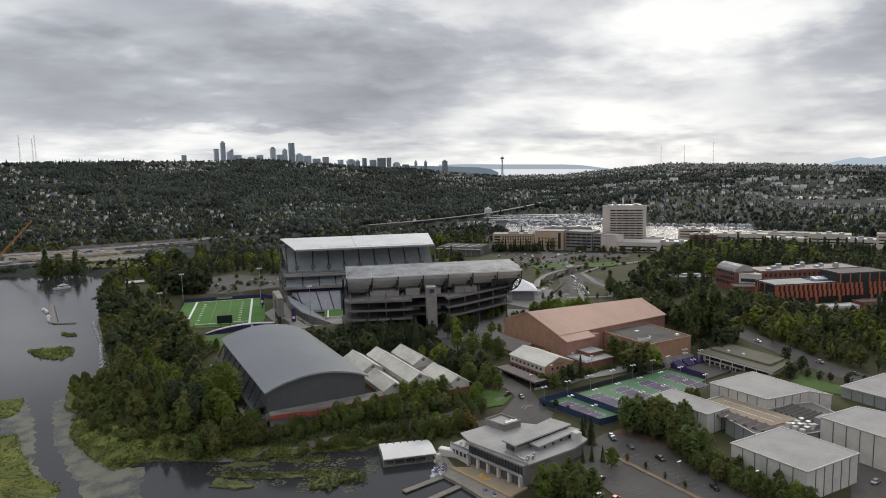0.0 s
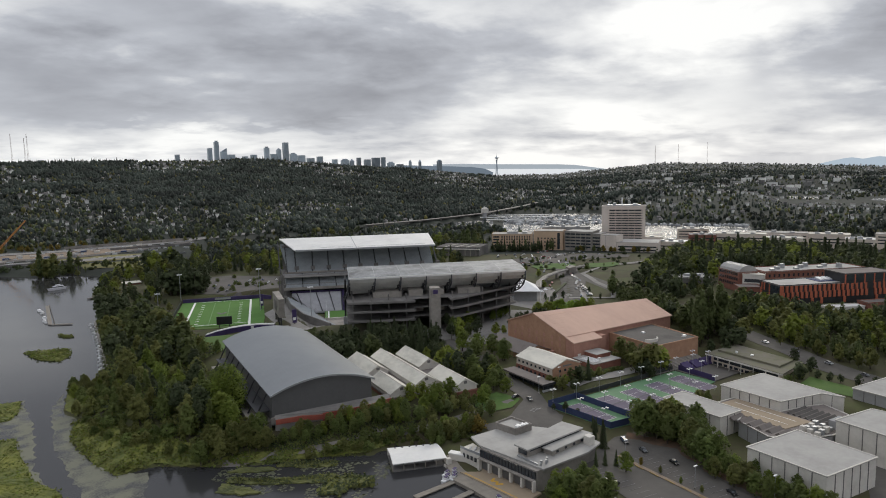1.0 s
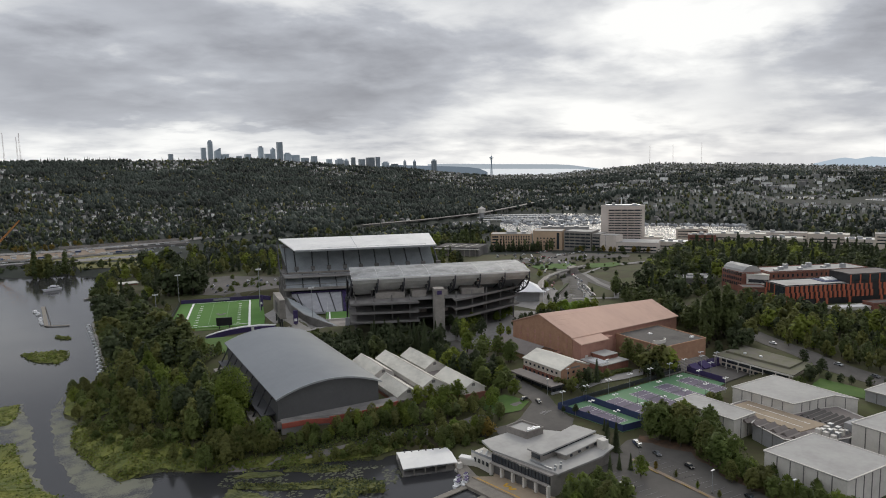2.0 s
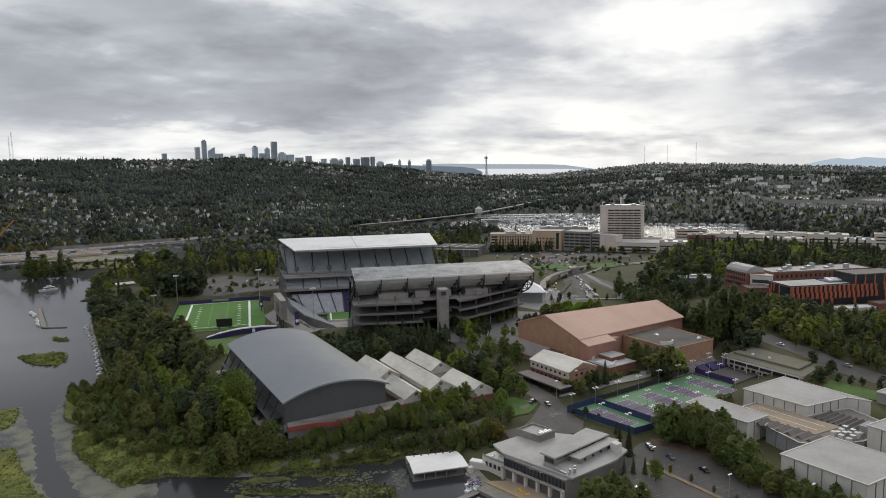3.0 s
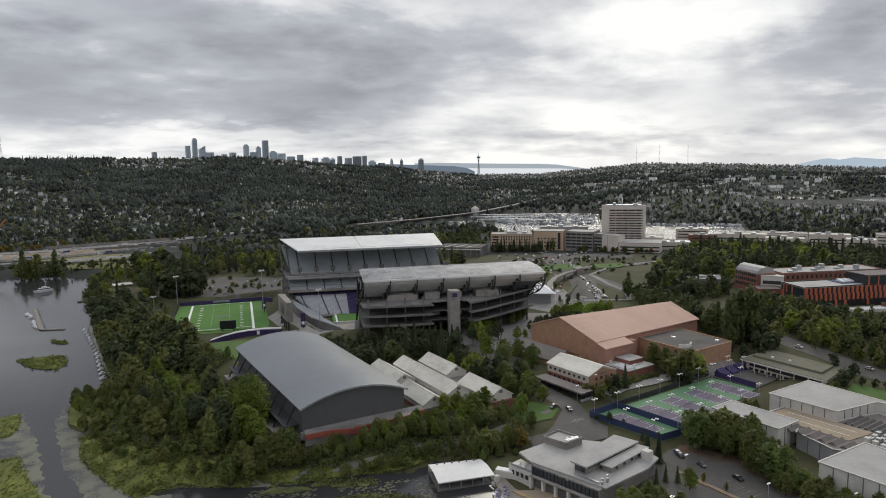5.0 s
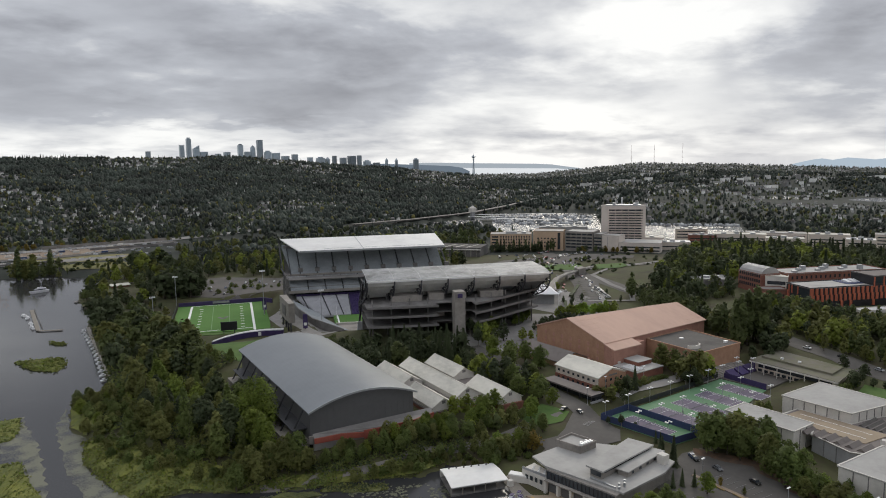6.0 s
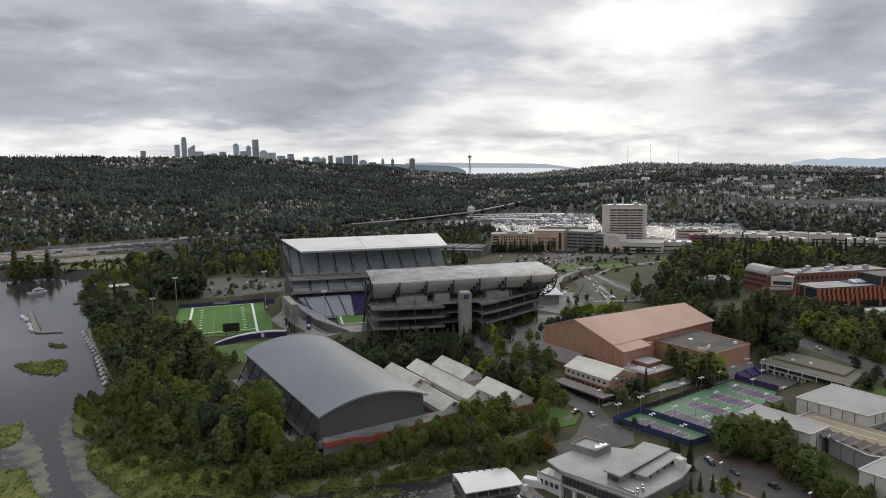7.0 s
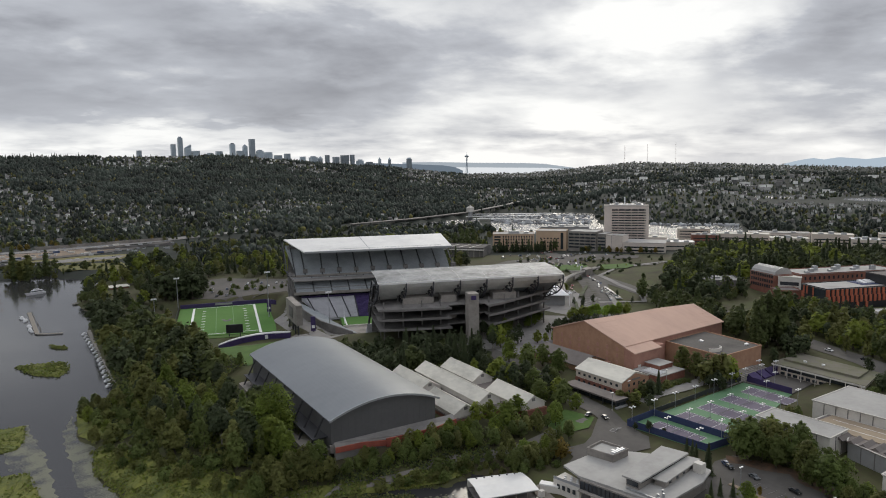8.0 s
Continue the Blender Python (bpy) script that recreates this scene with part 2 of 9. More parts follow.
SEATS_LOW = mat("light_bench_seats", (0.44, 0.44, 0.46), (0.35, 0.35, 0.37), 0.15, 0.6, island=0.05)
PURPLE = mat("purple_paint", (0.052, 0.034, 0.115), (0.04, 0.026, 0.09), 0.3, 0.6)
TURF = mat("turf", (0.090, 0.195, 0.040), (0.074, 0.170, 0.034), 0.05, 0.95, stain=0.1)
PAINT_WHITE = mat("white_line_paint", (0.80, 0.80, 0.78), (0.70, 0.70, 0.68), 1.0, 0.8)
PAINT_YELLOW = mat("yellow_paint", (0.62, 0.36, 0.04), (0.52, 0.30, 0.035), 0.6, 0.7)
METAL_ROOF = mat("grey_metal_roof", (0.222, 0.235, 0.247), (0.190, 0.203, 0.215), 0.03, 0.38, 0.35, stain=0.14, streak=(1, 1, 1))
METAL_WALL = mat("dark_grey_metal_wall", (0.125, 0.124, 0.124), (0.105, 0.104, 0.105), 0.1, 0.5, 0.2)
RED_WALL = mat("red_painted_wall", (0.36, 0.095, 0.062), (0.26, 0.07, 0.05), 0.2, 0.8)
BRICK = mat("red_brick", (0.27, 0.115, 0.080), (0.20, 0.085, 0.062), 0.4, 0.9, stain=0.2, bump=0.02)
BRICK_PINK = mat("pink_brick", (0.44, 0.24, 0.18), (0.36, 0.19, 0.145), 0.3, 0.9, stain=0.15)
BRICK_TAN = mat("tan_brick", (0.42, 0.245, 0.155), (0.34, 0.195, 0.125), 0.3, 0.9, stain=0.15)
ROOF_SALMON = mat("salmon_roof", (0.58, 0.385, 0.30), (0.52, 0.345, 0.27), 0.06, 0.8, stain=0.12, streak=(1, 0.3, 1))
ROOF_CREAM = mat("cream_roof", (0.66, 0.63, 0.55), (0.52, 0.50, 0.44), 0.09, 0.7, stain=0.35, streak=(1, 0.5, 1))
ROOF_GRAVEL = mat("gravel_roof", (0.13, 0.12, 0.11), (0.10, 0.092, 0.085), 0.1, 0.95, stain=0.3)
ROOF_BROWN = mat("brown_grey_roof", (0.20, 0.175, 0.16), (0.16, 0.14, 0.13), 0.1, 0.9, stain=0.2)
ROOF_GREY = mat("grey_membrane_roof", (0.39, 0.38, 0.36), (0.32, 0.31, 0.295), 0.08, 0.75, stain=0.2)
ROOF_MOSS = mat("mossy_roof", (0.175, 0.155, 0.135), (0.145, 0.148, 0.085), 0.09, 0.95, stain=0.3)
WALL_WHITE = mat("off_white_panel", (0.64, 0.61, 0.56), (0.56, 0.53, 0.48), 0.2, 0.8, stain=0.15)
WALL_CREAM = mat("cream_wall", (0.62, 0.55, 0.47), (0.55, 0.48, 0.41), 0.2, 0.85)
WALL_BEIGE = mat("beige_hospital_wall", (0.68, 0.60, 0.54), (0.61, 0.54, 0.48), 0.06, 0.85, stain=0.1)
WALL_OCHRE = mat("ochre_brick_wall", (0.54, 0.39, 0.27), (0.48, 0.345, 0.235), 0.06, 0.85, stain=0.1)
WALL_GREY = mat("grey_concrete_wall", (0.33, 0.33, 0.33), (0.27, 0.27, 0.27), 0.1, 0.85, stain=0.2)
TERRACOTTA = mat("terracotta_panel", (0.42, 0.120, 0.062), (0.36, 0.10, 0.055), 0.5, 0.7, island=0.12)
BLACK_PANEL = mat("black_panel", (0.018, 0.018, 0.020), (0.026, 0.026, 0.028), 0.3, 0.4)
GLASS = glass_mat("window_glass", (0.030, 0.036, 0.042))
DECK_TAN = mat("tan_deck", (0.34, 0.27, 0.19), (0.29, 0.23, 0.165), 0.1, 0.9, stain=0.15)
TIMBER = mat("weathered_timber", (0.26, 0.235, 0.20), (0.19, 0.17, 0.145), 0.4, 0.9)
COURT_GREEN = mat("green_court", (0.125, 0.245, 0.130), (0.108, 0.215, 0.112), 0.1, 0.8, stain=0.12)
COURT_PURPLE = mat("purple_court", (0.145, 0.122, 0.165), (0.125, 0.105, 0.145), 0.1, 0.8, stain=0.12)
NAVY = mat("navy_windscreen", (0.040, 0.055, 0.125), (0.03, 0.042, 0.10), 0.4, 0.8)
LAMP_WHITE = mat("lamp_head_white", (0.72, 0.72, 0.72), (0.75, 0.75, 0.75), 1.0, 0.4)
BOAT_WHITE = mat("white_gelcoat", (0.72, 0.72, 0.72), (0.60, 0.60, 0.61), 0.5, 0.3)
TENT = mat("white_fabric", (0.80, 0.80, 0.80), (0.72, 0.72, 0.73), 0.2, 0.6)
ORANGE = mat("orange_steel", (0.45, 0.20, 0.06), (0.38, 0.17, 0.05), 0.3, 0.6)
EARTH = mat("bare_earth", (0.28, 0.22, 0.16), (0.20, 0.15, 0.11), 0.05, 0.95, stain=0.3)
RIPRAP = mat("shore_stones", (0.32, 0.30, 0.27), (0.22, 0.20, 0.18), 0.6, 0.95, bump=0.2)
# skyline towers: the pale blue-grey includes haze put into the colour
CITY = mat("city_tower_hazed", (0.34, 0.39, 0.43), (0.26, 0.31, 0.35), 0.05, 0.4, island=0.0, per_object=0.45)
HOUSE_WALL = mat("house_walls", (0.62, 0.61, 0.59), (0.52, 0.52, 0.50), 0.1, 0.85, island=0.8)
HOUSE_ROOF = mat("house_roofs", (0.15, 0.14, 0.135), (0.11, 0.10, 0.10), 0.1, 0.85, island=0.5)
CAR_PAINTS = [mat("car_paint_" + k, c, [v * 0.95 for v in c], 1.0, 0.3, 0.1, spec=0.6) for k, c in
              (("white", (0.75, 0.75, 0.75)), ("black", (0.02, 0.02, 0.022)), ("silver", (0.40, 0.41, 0.42)), ("grey", (0.12, 0.125, 0.13)), ("red", (0.30, 0.03, 0.025)), ("blue", (0.05, 0.08, 0.16)))]
RUBBER = mat("tyre_rubber", (0.02, 0.02, 0.02), None, 2.0, 0.9)
SEA = mat("far_bright_sea", (0.35, 0.37, 0.39), (0.30, 0.32, 0.34), 0.003, 0.25, spec=0.8)
HILL_BLUE = mat("distant_blue_hills", (0.20, 0.25, 0.31), (0.17, 0.22, 0.28), 0.002, 1.0)
MOORED = mat("weathered_boat_paint", (0.36, 0.365, 0.37), (0.26, 0.27, 0.28), 0.2, 0.6, island=0.65)
TURF_PALE = mat("faded_turf_line", (0.20, 0.30, 0.16), (0.15, 0.26, 0.11), 0.3, 0.9)
FADED_YELLOW = mat("faded_yellow_paint", (0.36, 0.25, 0.08), (0.24, 0.18, 0.09), 0.8, 0.9)
LITTER = mat("fallen_leaves", (0.15, 0.085, 0.05), (0.085, 0.062, 0.045), 0.35, 0.95, stain=0.35)
BARK_PALE = mat("pale_bark", (0.30, 0.28, 0.24), (0.17, 0.155, 0.13), 1.2, 0.95)
BAY_PAINT = mat("worn_bay_paint", (0.34, 0.33, 0.32), (0.16, 0.155, 0.15), 0.8, 0.9)
LEAF_FAR_OLIVE = leaf_mat("leaf_far_olive", (0.080, 0.086, 0.036), (0.165, 0.155, 0.050), (0.13, 0.11, 0.045), 0.1, 0.4)
MARSH_DULL = mat("dull_marsh_plants", (0.150, 0.155, 0.048), (0.066, 0.076, 0.030), 0.12, 0.9, bump=0.5, bump_scale=1.2, stain=0.45)
DECK_PANEL = mat("white_deck_panel", (0.56, 0.55, 0.51), (0.46, 0.45, 0.42), 0.2, 0.7, stain=0.15)


def pad_film(name):
    """Floating leaves in patches: matt leaves where the noise is high, open water between."""
    m = water_mat(name, (0.040, 0.040, 0.040), 0.10, 0.9)
    n, l = m.node_tree.nodes, m.node_tree.links
    leaf, mx = n.new("ShaderNodeBsdfDiffuse"), n.new("ShaderNodeMixShader")
    geo, a, b, f, r = n.new("ShaderNodeNewGeometry"), n.new("ShaderNodeTexNoise"), n.new("ShaderNodeTexNoise"), n.new("ShaderNodeMath"), n.new("ShaderNodeMapRange")
    a.inputs["Scale"].default_value, a.inputs["Detail"].default_value = 0.09, 6
    b.inputs["Scale"].default_value, b.inputs["Detail"].default_value = 1.3, 3
    for t in (a, b):
        l.new(geo.outputs["Position"], t.inputs["Vector"])
    f.operation = "MULTIPLY_ADD"
    f.inputs[1].default_value = 0.35
    l.new(b.outputs[0], f.inputs[0])
    l.new(a.outputs[0], f.inputs[2])
    r.inputs[1].default_value, r.inputs[2].default_value, r.inputs[4].default_value = 0.54, 0.72, 0.85
    l.new(f.outputs[0], r.inputs[0])
    l.new(r.outputs[0], mx.inputs[0])
    leaf.inputs[0].default_value = lin(0.215, 0.215, 0.165)
    l.new(n["Principled BSDF"].outputs[0], mx.inputs[1])
    l.new(leaf.outputs[0], mx.inputs[2])
    l.new(mx.outputs[0], n["Material Output"].inputs[0])
    return m


PAD_FILM = pad_film("lily_film")


# ---- building helpers ----
class Geo:
    """Collects faces of one mesh."""

    def __init__(self):
        self.v, self.f = [], []

    def add(self, verts, faces):
        k = len(self.v)
        self.v += [tuple(p) for p in verts]
        self.f += [tuple(i + k for i in q) for q in faces]
        return self

    def box(self, x0, x1, y0, y1, z0, z1):
        return self.prism([(x0, y0), (x1, y0), (x1, y1), (x0, y1)], z0, z1)

    def prism(self, poly, z0, z1):
        n = len(poly)
        lo = z0 if isinstance(z0, (list, tuple)) else [z0] * n
        hi = z1 if isinstance(z1, (list, tuple)) else [z1] * n
        if sum(poly[i][0] * poly[(i + 1) % n][1] - poly[(i + 1) % n][0] * poly[i][1] for i in range(n)) < 0:
            poly, lo, hi = poly[::-1], lo[::-1], hi[::-1]
        verts = [(p[0], p[1], z) for p, z in zip(poly, lo)] + [(p[0], p[1], z) for p, z in zip(poly, hi)]
        faces = [tuple(range(n))[::-1], tuple(range(n, 2 * n))] + [(i, (i + 1) % n, n + (i + 1) % n, n + i) for i in range(n)]
        return self.add(verts, faces)

    def extrude(self, section, axis, a, b):
        """A section of (across, z) drawn along x or y from a to b."""
        n = len(section)
        put = (lambda s, w: (w, s[0], s[1])) if axis == "x" else (lambda s, w: (s[0], w, s[1]))
        verts = [put(s, a) for s in section] + [put(s, b) for s in section]
        faces = [tuple(range(n)), tuple(range(n, 2 * n))[::-1]] + [(i, n + i, n + (i + 1) % n, (i + 1) % n) for i in range(n)]
        return self.add(verts, faces)

    def bar(self, p, q, w, h=None):
        """A square bar from p to q."""
        p, q = Vector(p), Vector(q)
        d = (q - p).normalized()
        side = d.cross(Vector((0, 0, 1)))
        side = (side if side.length > 1e-3 else Vector((1, 0, 0))).normalized()
        up = side.cross(d)
        s, u = side * w / 2, up * (h or w) / 2
        verts = [e + a * s + b * u for e in (p, q) for a, b in ((-1, -1), (1, -1), (1, 1), (-1, 1))]
        return self.add(verts, [(0, 1, 2, 3), (7, 6, 5, 4), (0, 4, 5, 1), (1, 5, 6, 2), (2, 6, 7, 3), (3, 7, 4, 0)])

    def tube(self, p, q, r0, r1, n=6):
        p, q = Vector(p), Vector(q)
        d = (q - p).normalized()
        a = d.orthogonal().normalized()
        b = d.cross(a)
        ring = [(math.cos(2 * math.pi * i / n), math.sin(2 * math.pi * i / n)) for i in range(n)]
        verts = [p + r0 * (c * a + s * b) for c, s in ring] + [q + r1 * (c * a + s * b) for c, s in ring]
        faces = [(i, (i + 1) % n, n + (i + 1) % n, n + i) for i in range(n)] + [tuple(range(n))[::-1], tuple(range(n, 2 * n))]
        return self.add(verts, faces)

    def mesh(self, name):
        me = bpy.data.meshes.new(name)
        me.from_pydata(self.v, [], self.f)
        bm = bmesh.new()
        bm.from_mesh(me)
        bmesh.ops.recalc_face_normals(bm, faces=bm.faces)
        bm.to_mesh(me)
        bm.free()
        return me


def quick_mesh(name, verts, faces):
    """A mesh from arrays of vertices (n, 3) and of triangles or quads (m, 3 or 4)."""
    verts, faces = np.asarray(verts, np.float32), np.asarray(faces, np.int32)
    me = bpy.data.meshes.new(name)
    me.vertices.add(len(verts))
    me.vertices.foreach_set("co", verts.ravel())
    k = faces.shape[1]
    me.loops.add(faces.size)
    me.loops.foreach_set("vertex_index", faces.ravel())
    me.polygons.add(len(faces))
    me.polygons.foreach_set("loop_start", np.arange(0, faces.size, k, dtype=np.int32))
    me.update(calc_edges=True)
    return me


def soften(me, normals):
    """Lets the sprays of a crown shade with the crown's own roundness."""
    me.polygons.foreach_set("use_smooth", np.ones(len(me.polygons), bool))
    me.normals_split_custom_set_from_vertices(normals.tolist())
    return me


def thing(name, label, category, x=0.0, y=0.0, z=0.0, turn=0.0, group="", kind=""):
    ob = new(name)
    ob.matrix_basis = pose(x, y, z, 0, 0, turn)
    return tagged(ob, label, category, group, kind)


UV = pose(0, 0, 0, 0, 0, -22.6)      # the stadium's own axes
HERE = Matrix.Identity(4)


def root_of(ob):
    while ob.parent:
        ob = ob.parent
    return ob


def part(name, geo, material, parent=None, label="", axes=HERE):
    """One mesh, drawn in world metres (or in the given axes), under a thing or a part."""
    me = geo.mesh(name) if isinstance(geo, Geo) else geo
    if not me.materials:
        me.materials.append(material)
    if parent:
        me.transform(root_of(parent).matrix_basis.inverted() @ axes)
    ob = new(name, me)
    ob.parent = parent
    if label:
        tagged(ob, label)
    return ob


def pieces(name, geo, material, parent, places, axes=HERE):
    """Alike pieces that share one mesh, each an object at its place, a pose in the given axes."""
    me = geo.mesh(name)
    me.materials.append(material)
    back = root_of(parent).matrix_basis.inverted() @ axes
    for m in places:
        ob = new(name, me)
        ob.parent = parent
        ob.matrix_basis = back @ m


def put(x, y, z, turn=0.0):
    return pose(x, y, z, 0, 0, turn)


def single(name, geo, material, label, category, kind="", group=""):
    return tagged(part(name, geo, material), label, category, group, kind)


# ---- the lie of the land ----
SHORE = [(-700, 1150), (-32, 986), (3, 951), (50, 934), (72, 904), (91, 862), (60, 800), (52, 745), (57, 680), (43, 619), (38, 545), (35, 469), (31, 434), (13, 434), (9, 399),
         (14, 382), (9, 352), (16, 320), (23, 300), (37, 302), (52, 289), (80, 274), (98, 269), (115, 259), (131, 261), (140, 240), (139, 222), (137.5, 203), (146, 184),
         (152, 140), (170, -40), (230, -600)]
RISES = [(145, 205, 1.6), (150, 240, 2.2), (100, 278, 3.0), (110, 292, 9.5), (80, 330, 5.5), (110, 430, 9.0), (60, 400, 3.0), (160, 300, 8.0), (190, 275, 6.0), (210, 300, 7.5), (227, 388, 9.0),
         (160, 480, 7.0), (130, 590, 1.5), (200, 620, 8.0), (300, 560, 9.0), (200, 720, 6.0), (250, 300, 8.5), (215, 225, 4.4), (300, 245, 5.2), (190, 160, 3.6), (260, 160, 3.8),
         (330, 190, 8.0), (360, 240, 12.0), (460, 280, 18.0), (540, 380, 20.0), (400, 400, 12.0), (600, 650, 11.0), (450, 600, 9.0), (70, 600, 2.5)]
# the far ridge by bearing: degrees right of the first view's middle, range, height
RIDGE = [(-75, 2800, 120), (-33.1, 2800, 157), (-20.7, 2800, 156), (-15.1, 2800, 155), (-8.7, 2800, 128), (-4, 2850, 108), (0.8, 3200, 86), (5.5, 4200, 44),
         (10.2, 4200, 46), (14.7, 4200, 76), (18.2, 4200, 99), (23.2, 4200, 92), (33.1, 4200, 62), (75, 4200, 70)]
HEAD = 31.55
# levelled areas: height and outline
FLATS = [(1.6, [(UV @ Vector((u, v, 0)))[:2] for u, v in ((-141, 540), (-104, 500), (-90, 494), (-46, 506), (-54, 548), (-62, 655), (-141, 655))]),
         (4.6, [(205, 250), (226, 252), (340, 252), (342, 228), (303, 224), (228, 208), (210, 210)]),
         (2.6, [(UV @ Vector((u, v, 0)))[:2] for u, v in ((-20, 508), (110, 508), (110, 585), (-35, 585))]),
         (3.6, [(166, 60), (176, 200), (216, 205), (300, 205), (310, 100), (215, 60)]),
         (0.9, [(139, 184), (139, 218), (143, 223), (148, 219), (156, 188), (150, 184)]),
         (6.6, [(190, 268), (226, 262), (262, 262), (262, 268), (226, 300), (215, 300)]),
         (9.6, [(300, 372), (330, 400), (380, 430), (560, 640), (640, 640), (640, 700), (520, 740), (400, 600), (320, 480)])]


def land_distance(x, y):
    """Metres inland of the shore line; negative over the lake."""
    pts = np.array(SHORE + [(4000, -600), (4000, 4000), (-700, 4000)], float)
    best = np.full(x.shape, 1e9)
    inside = np.zeros(x.shape, bool)
    for i in range(len(pts)):
        a, b = pts[i], pts[(i + 1) % len(pts)]
        d = b - a
        t = np.clip(((x - a[0]) * d[0] + (y - a[1]) * d[1]) / (d @ d), 0, 1)
        best = np.minimum(best, np.hypot(x - a[0] - t * d[0], y - a[1] - t * d[1]))
        cross = (a[1] > y) != (b[1] > y)
        with np.errstate(divide="ignore", invalid="ignore"):
            xi = a[0] + (y - a[1]) * d[0] / (d[1] if d[1] else 1e-9)
        inside ^= cross & (x < xi)
    return np.where(inside, best, -best)


def poly_distance(poly, x, y):
    """Metres inside an outline; negative outside."""
    pts = np.array(poly, float)
    best, inn = np.full(x.shape, 1e9), np.zeros(x.shape, bool)
    for i in range(len(pts)):
        a, b = pts[i], pts[(i + 1) % len(pts)]
        d = b - a
        t = np.clip(((x - a[0]) * d[0] + (y - a[1]) * d[1]) / (d @ d), 0, 1)
        best = np.minimum(best, np.hypot(x - a[0] - t * d[0], y - a[1] - t * d[1]))
        cross = (a[1] > y) != (b[1] > y)
        inn ^= cross & (x < a[0] + (y - a[1]) * d[0] / (d[1] if d[1] else 1e-9))
    return np.where(inn, best, -best)


def smooth(a, b, t):
    s = np.clip((t - a) / (b - a), 0, 1)
    return s * s * (3 - 2 * s)


def height(x, y):
    x, y = np.asarray(x, float), np.asarray(y, float)
    inland = land_distance(x, y)
    inland = inland + np.where(np.abs(inland) < 9, 1.1 * np.sin(0.55 * x + 2.1 * np.sin(0.23 * y)) * np.sin(0.47 * y + 1.7 * np.sin(0.31 * x)), 0) * (1 - smooth(5, 9, np.abs(inland)))
    w, zz = 0, 0
    for px, py, pz in RISES:
        k = 1 / ((x - px) ** 2 + (y - py) ** 2 + 60.0) ** 1.6
        w, zz = w + k, zz + k * pz
    near = zz / w
    near = np.where(inland > 0, np.minimum(near, 0.5 + inland * 0.33), np.maximum(-2.0, inland * 0.4))
    r, az = np.hypot(x, y), (np.degrees(np.arctan2(x, y)) - HEAD + 180) % 360 - 180
    tab = np.array(RIDGE)
    rr, rz = np.interp(az, tab[:, 0], tab[:, 1]), np.interp(az, tab[:, 0], tab[:, 2])
    start = np.interp(az, [-10, 6, 20, 30], [1050, 1500, 1400, 1350])
    t = np.clip((r - start) / (rr - start), 0, 1.15)
    rise = np.where(t < 1, np.clip(t, 0, 1) ** np.interp(az, [-5, 8], [1.7, 1.25]), 1 - (t - 1) * 1.5)
    far = 6 + (rz - 6) * rise
    # Portage bay with its marina, and the lake beyond the houses
    bay = smooth(3.5, 6.5, az) * np.where(az < 14, smooth(1120, 1160, r) * (1 - smooth(1620, 1680, r)), smooth(1060, 1100, r) * (1 - smooth(1330, 1370, r)))
    west = smooth(-7, -4, az) * (1 - smooth(3.5, 6.5, az)) * smooth(1275, 1300, r) * (1 - smooth(-12, 12, r - np.interp(az, [-7, -1, 4, 8], [1315, 1400, 1520, 1620])))
    bay = np.maximum(bay, west) * (1 - smooth(24, 26, az))
    bump = smooth(12, 16, az) * smooth(1350, 1800, r) * (1 - smooth(1800, 2200, r)) * np.interp(az, [14, 24, 30], [26, 18, 6])
    lake = smooth(24.5, 25.5, az) * (1 - smooth(29, 30, az)) * smooth(2230, 2260, r) * (1 - smooth(2380, 2420, r))
    sink = smooth(24.5, 28, az) * smooth(1500, 1900, r) * (1 - smooth(2500, 2900, r))
    far = (far + bump) * (1 - sink * 0.93)
    far = far * (1 - np.maximum(bay, lake)) - 3 * np.maximum(bay, lake)
    far = far + 2.5 * np.sin(x * 0.011 + 1) * np.sin(y * 0.009) * (1 - np.maximum(bay, lake)) * smooth(1000, 1300, r)
    for z, poly in FLATS:
        d = poly_distance(poly, x, y)
        near = near + (z - near) * smooth(-7, -0.5, d)
    k = smooth(820, 1000, r)
    far = np.where(inland > 0, np.minimum(far, 0.5 + inland * 0.33), np.maximum(-2.0, inland * 0.4))
    return near * (1 - k) + far * k


def ground_z(x, y):
    return float(height(np.array([float(x)]), np.array([float(y)]))[0])


front = np.radians(HEAD + np.arange(-44, 44.01, 0.4))
behind = np.radians(HEAD + np.arange(50, 311, 9.0))
angles = np.concatenate([front, behind])
radii = np.concatenate([[0.5, 60, 110], np.arange(140, 760, 4.0), 760 * 1.022 ** np.arange(0, 87)])
radii = radii[radii < 4940]
gr, ga = np.meshgrid(radii, angles, indexing="ij")
gx, gy = gr * np.sin(ga), gr * np.cos(ga)
gz = height(gx.ravel(), gy.ravel())
na = len(angles)
quads = [(i * na + j, i * na + (j + 1) % na, (i + 1) * na + (j + 1) % na, (i + 1) * na + j) for i in range(len(radii) - 1) for j in range(na)]
ground = single("ground", quick_mesh("ground", np.stack([gx.ravel(), gy.ravel(), gz], 1), np.array(quads)[:, ::-1]), SOIL,
                "wooded lakeside ground rising to far hills, grass and soil", "ground", "structure")

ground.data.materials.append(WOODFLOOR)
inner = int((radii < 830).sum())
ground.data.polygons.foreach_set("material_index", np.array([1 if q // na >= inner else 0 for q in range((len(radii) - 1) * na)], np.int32))

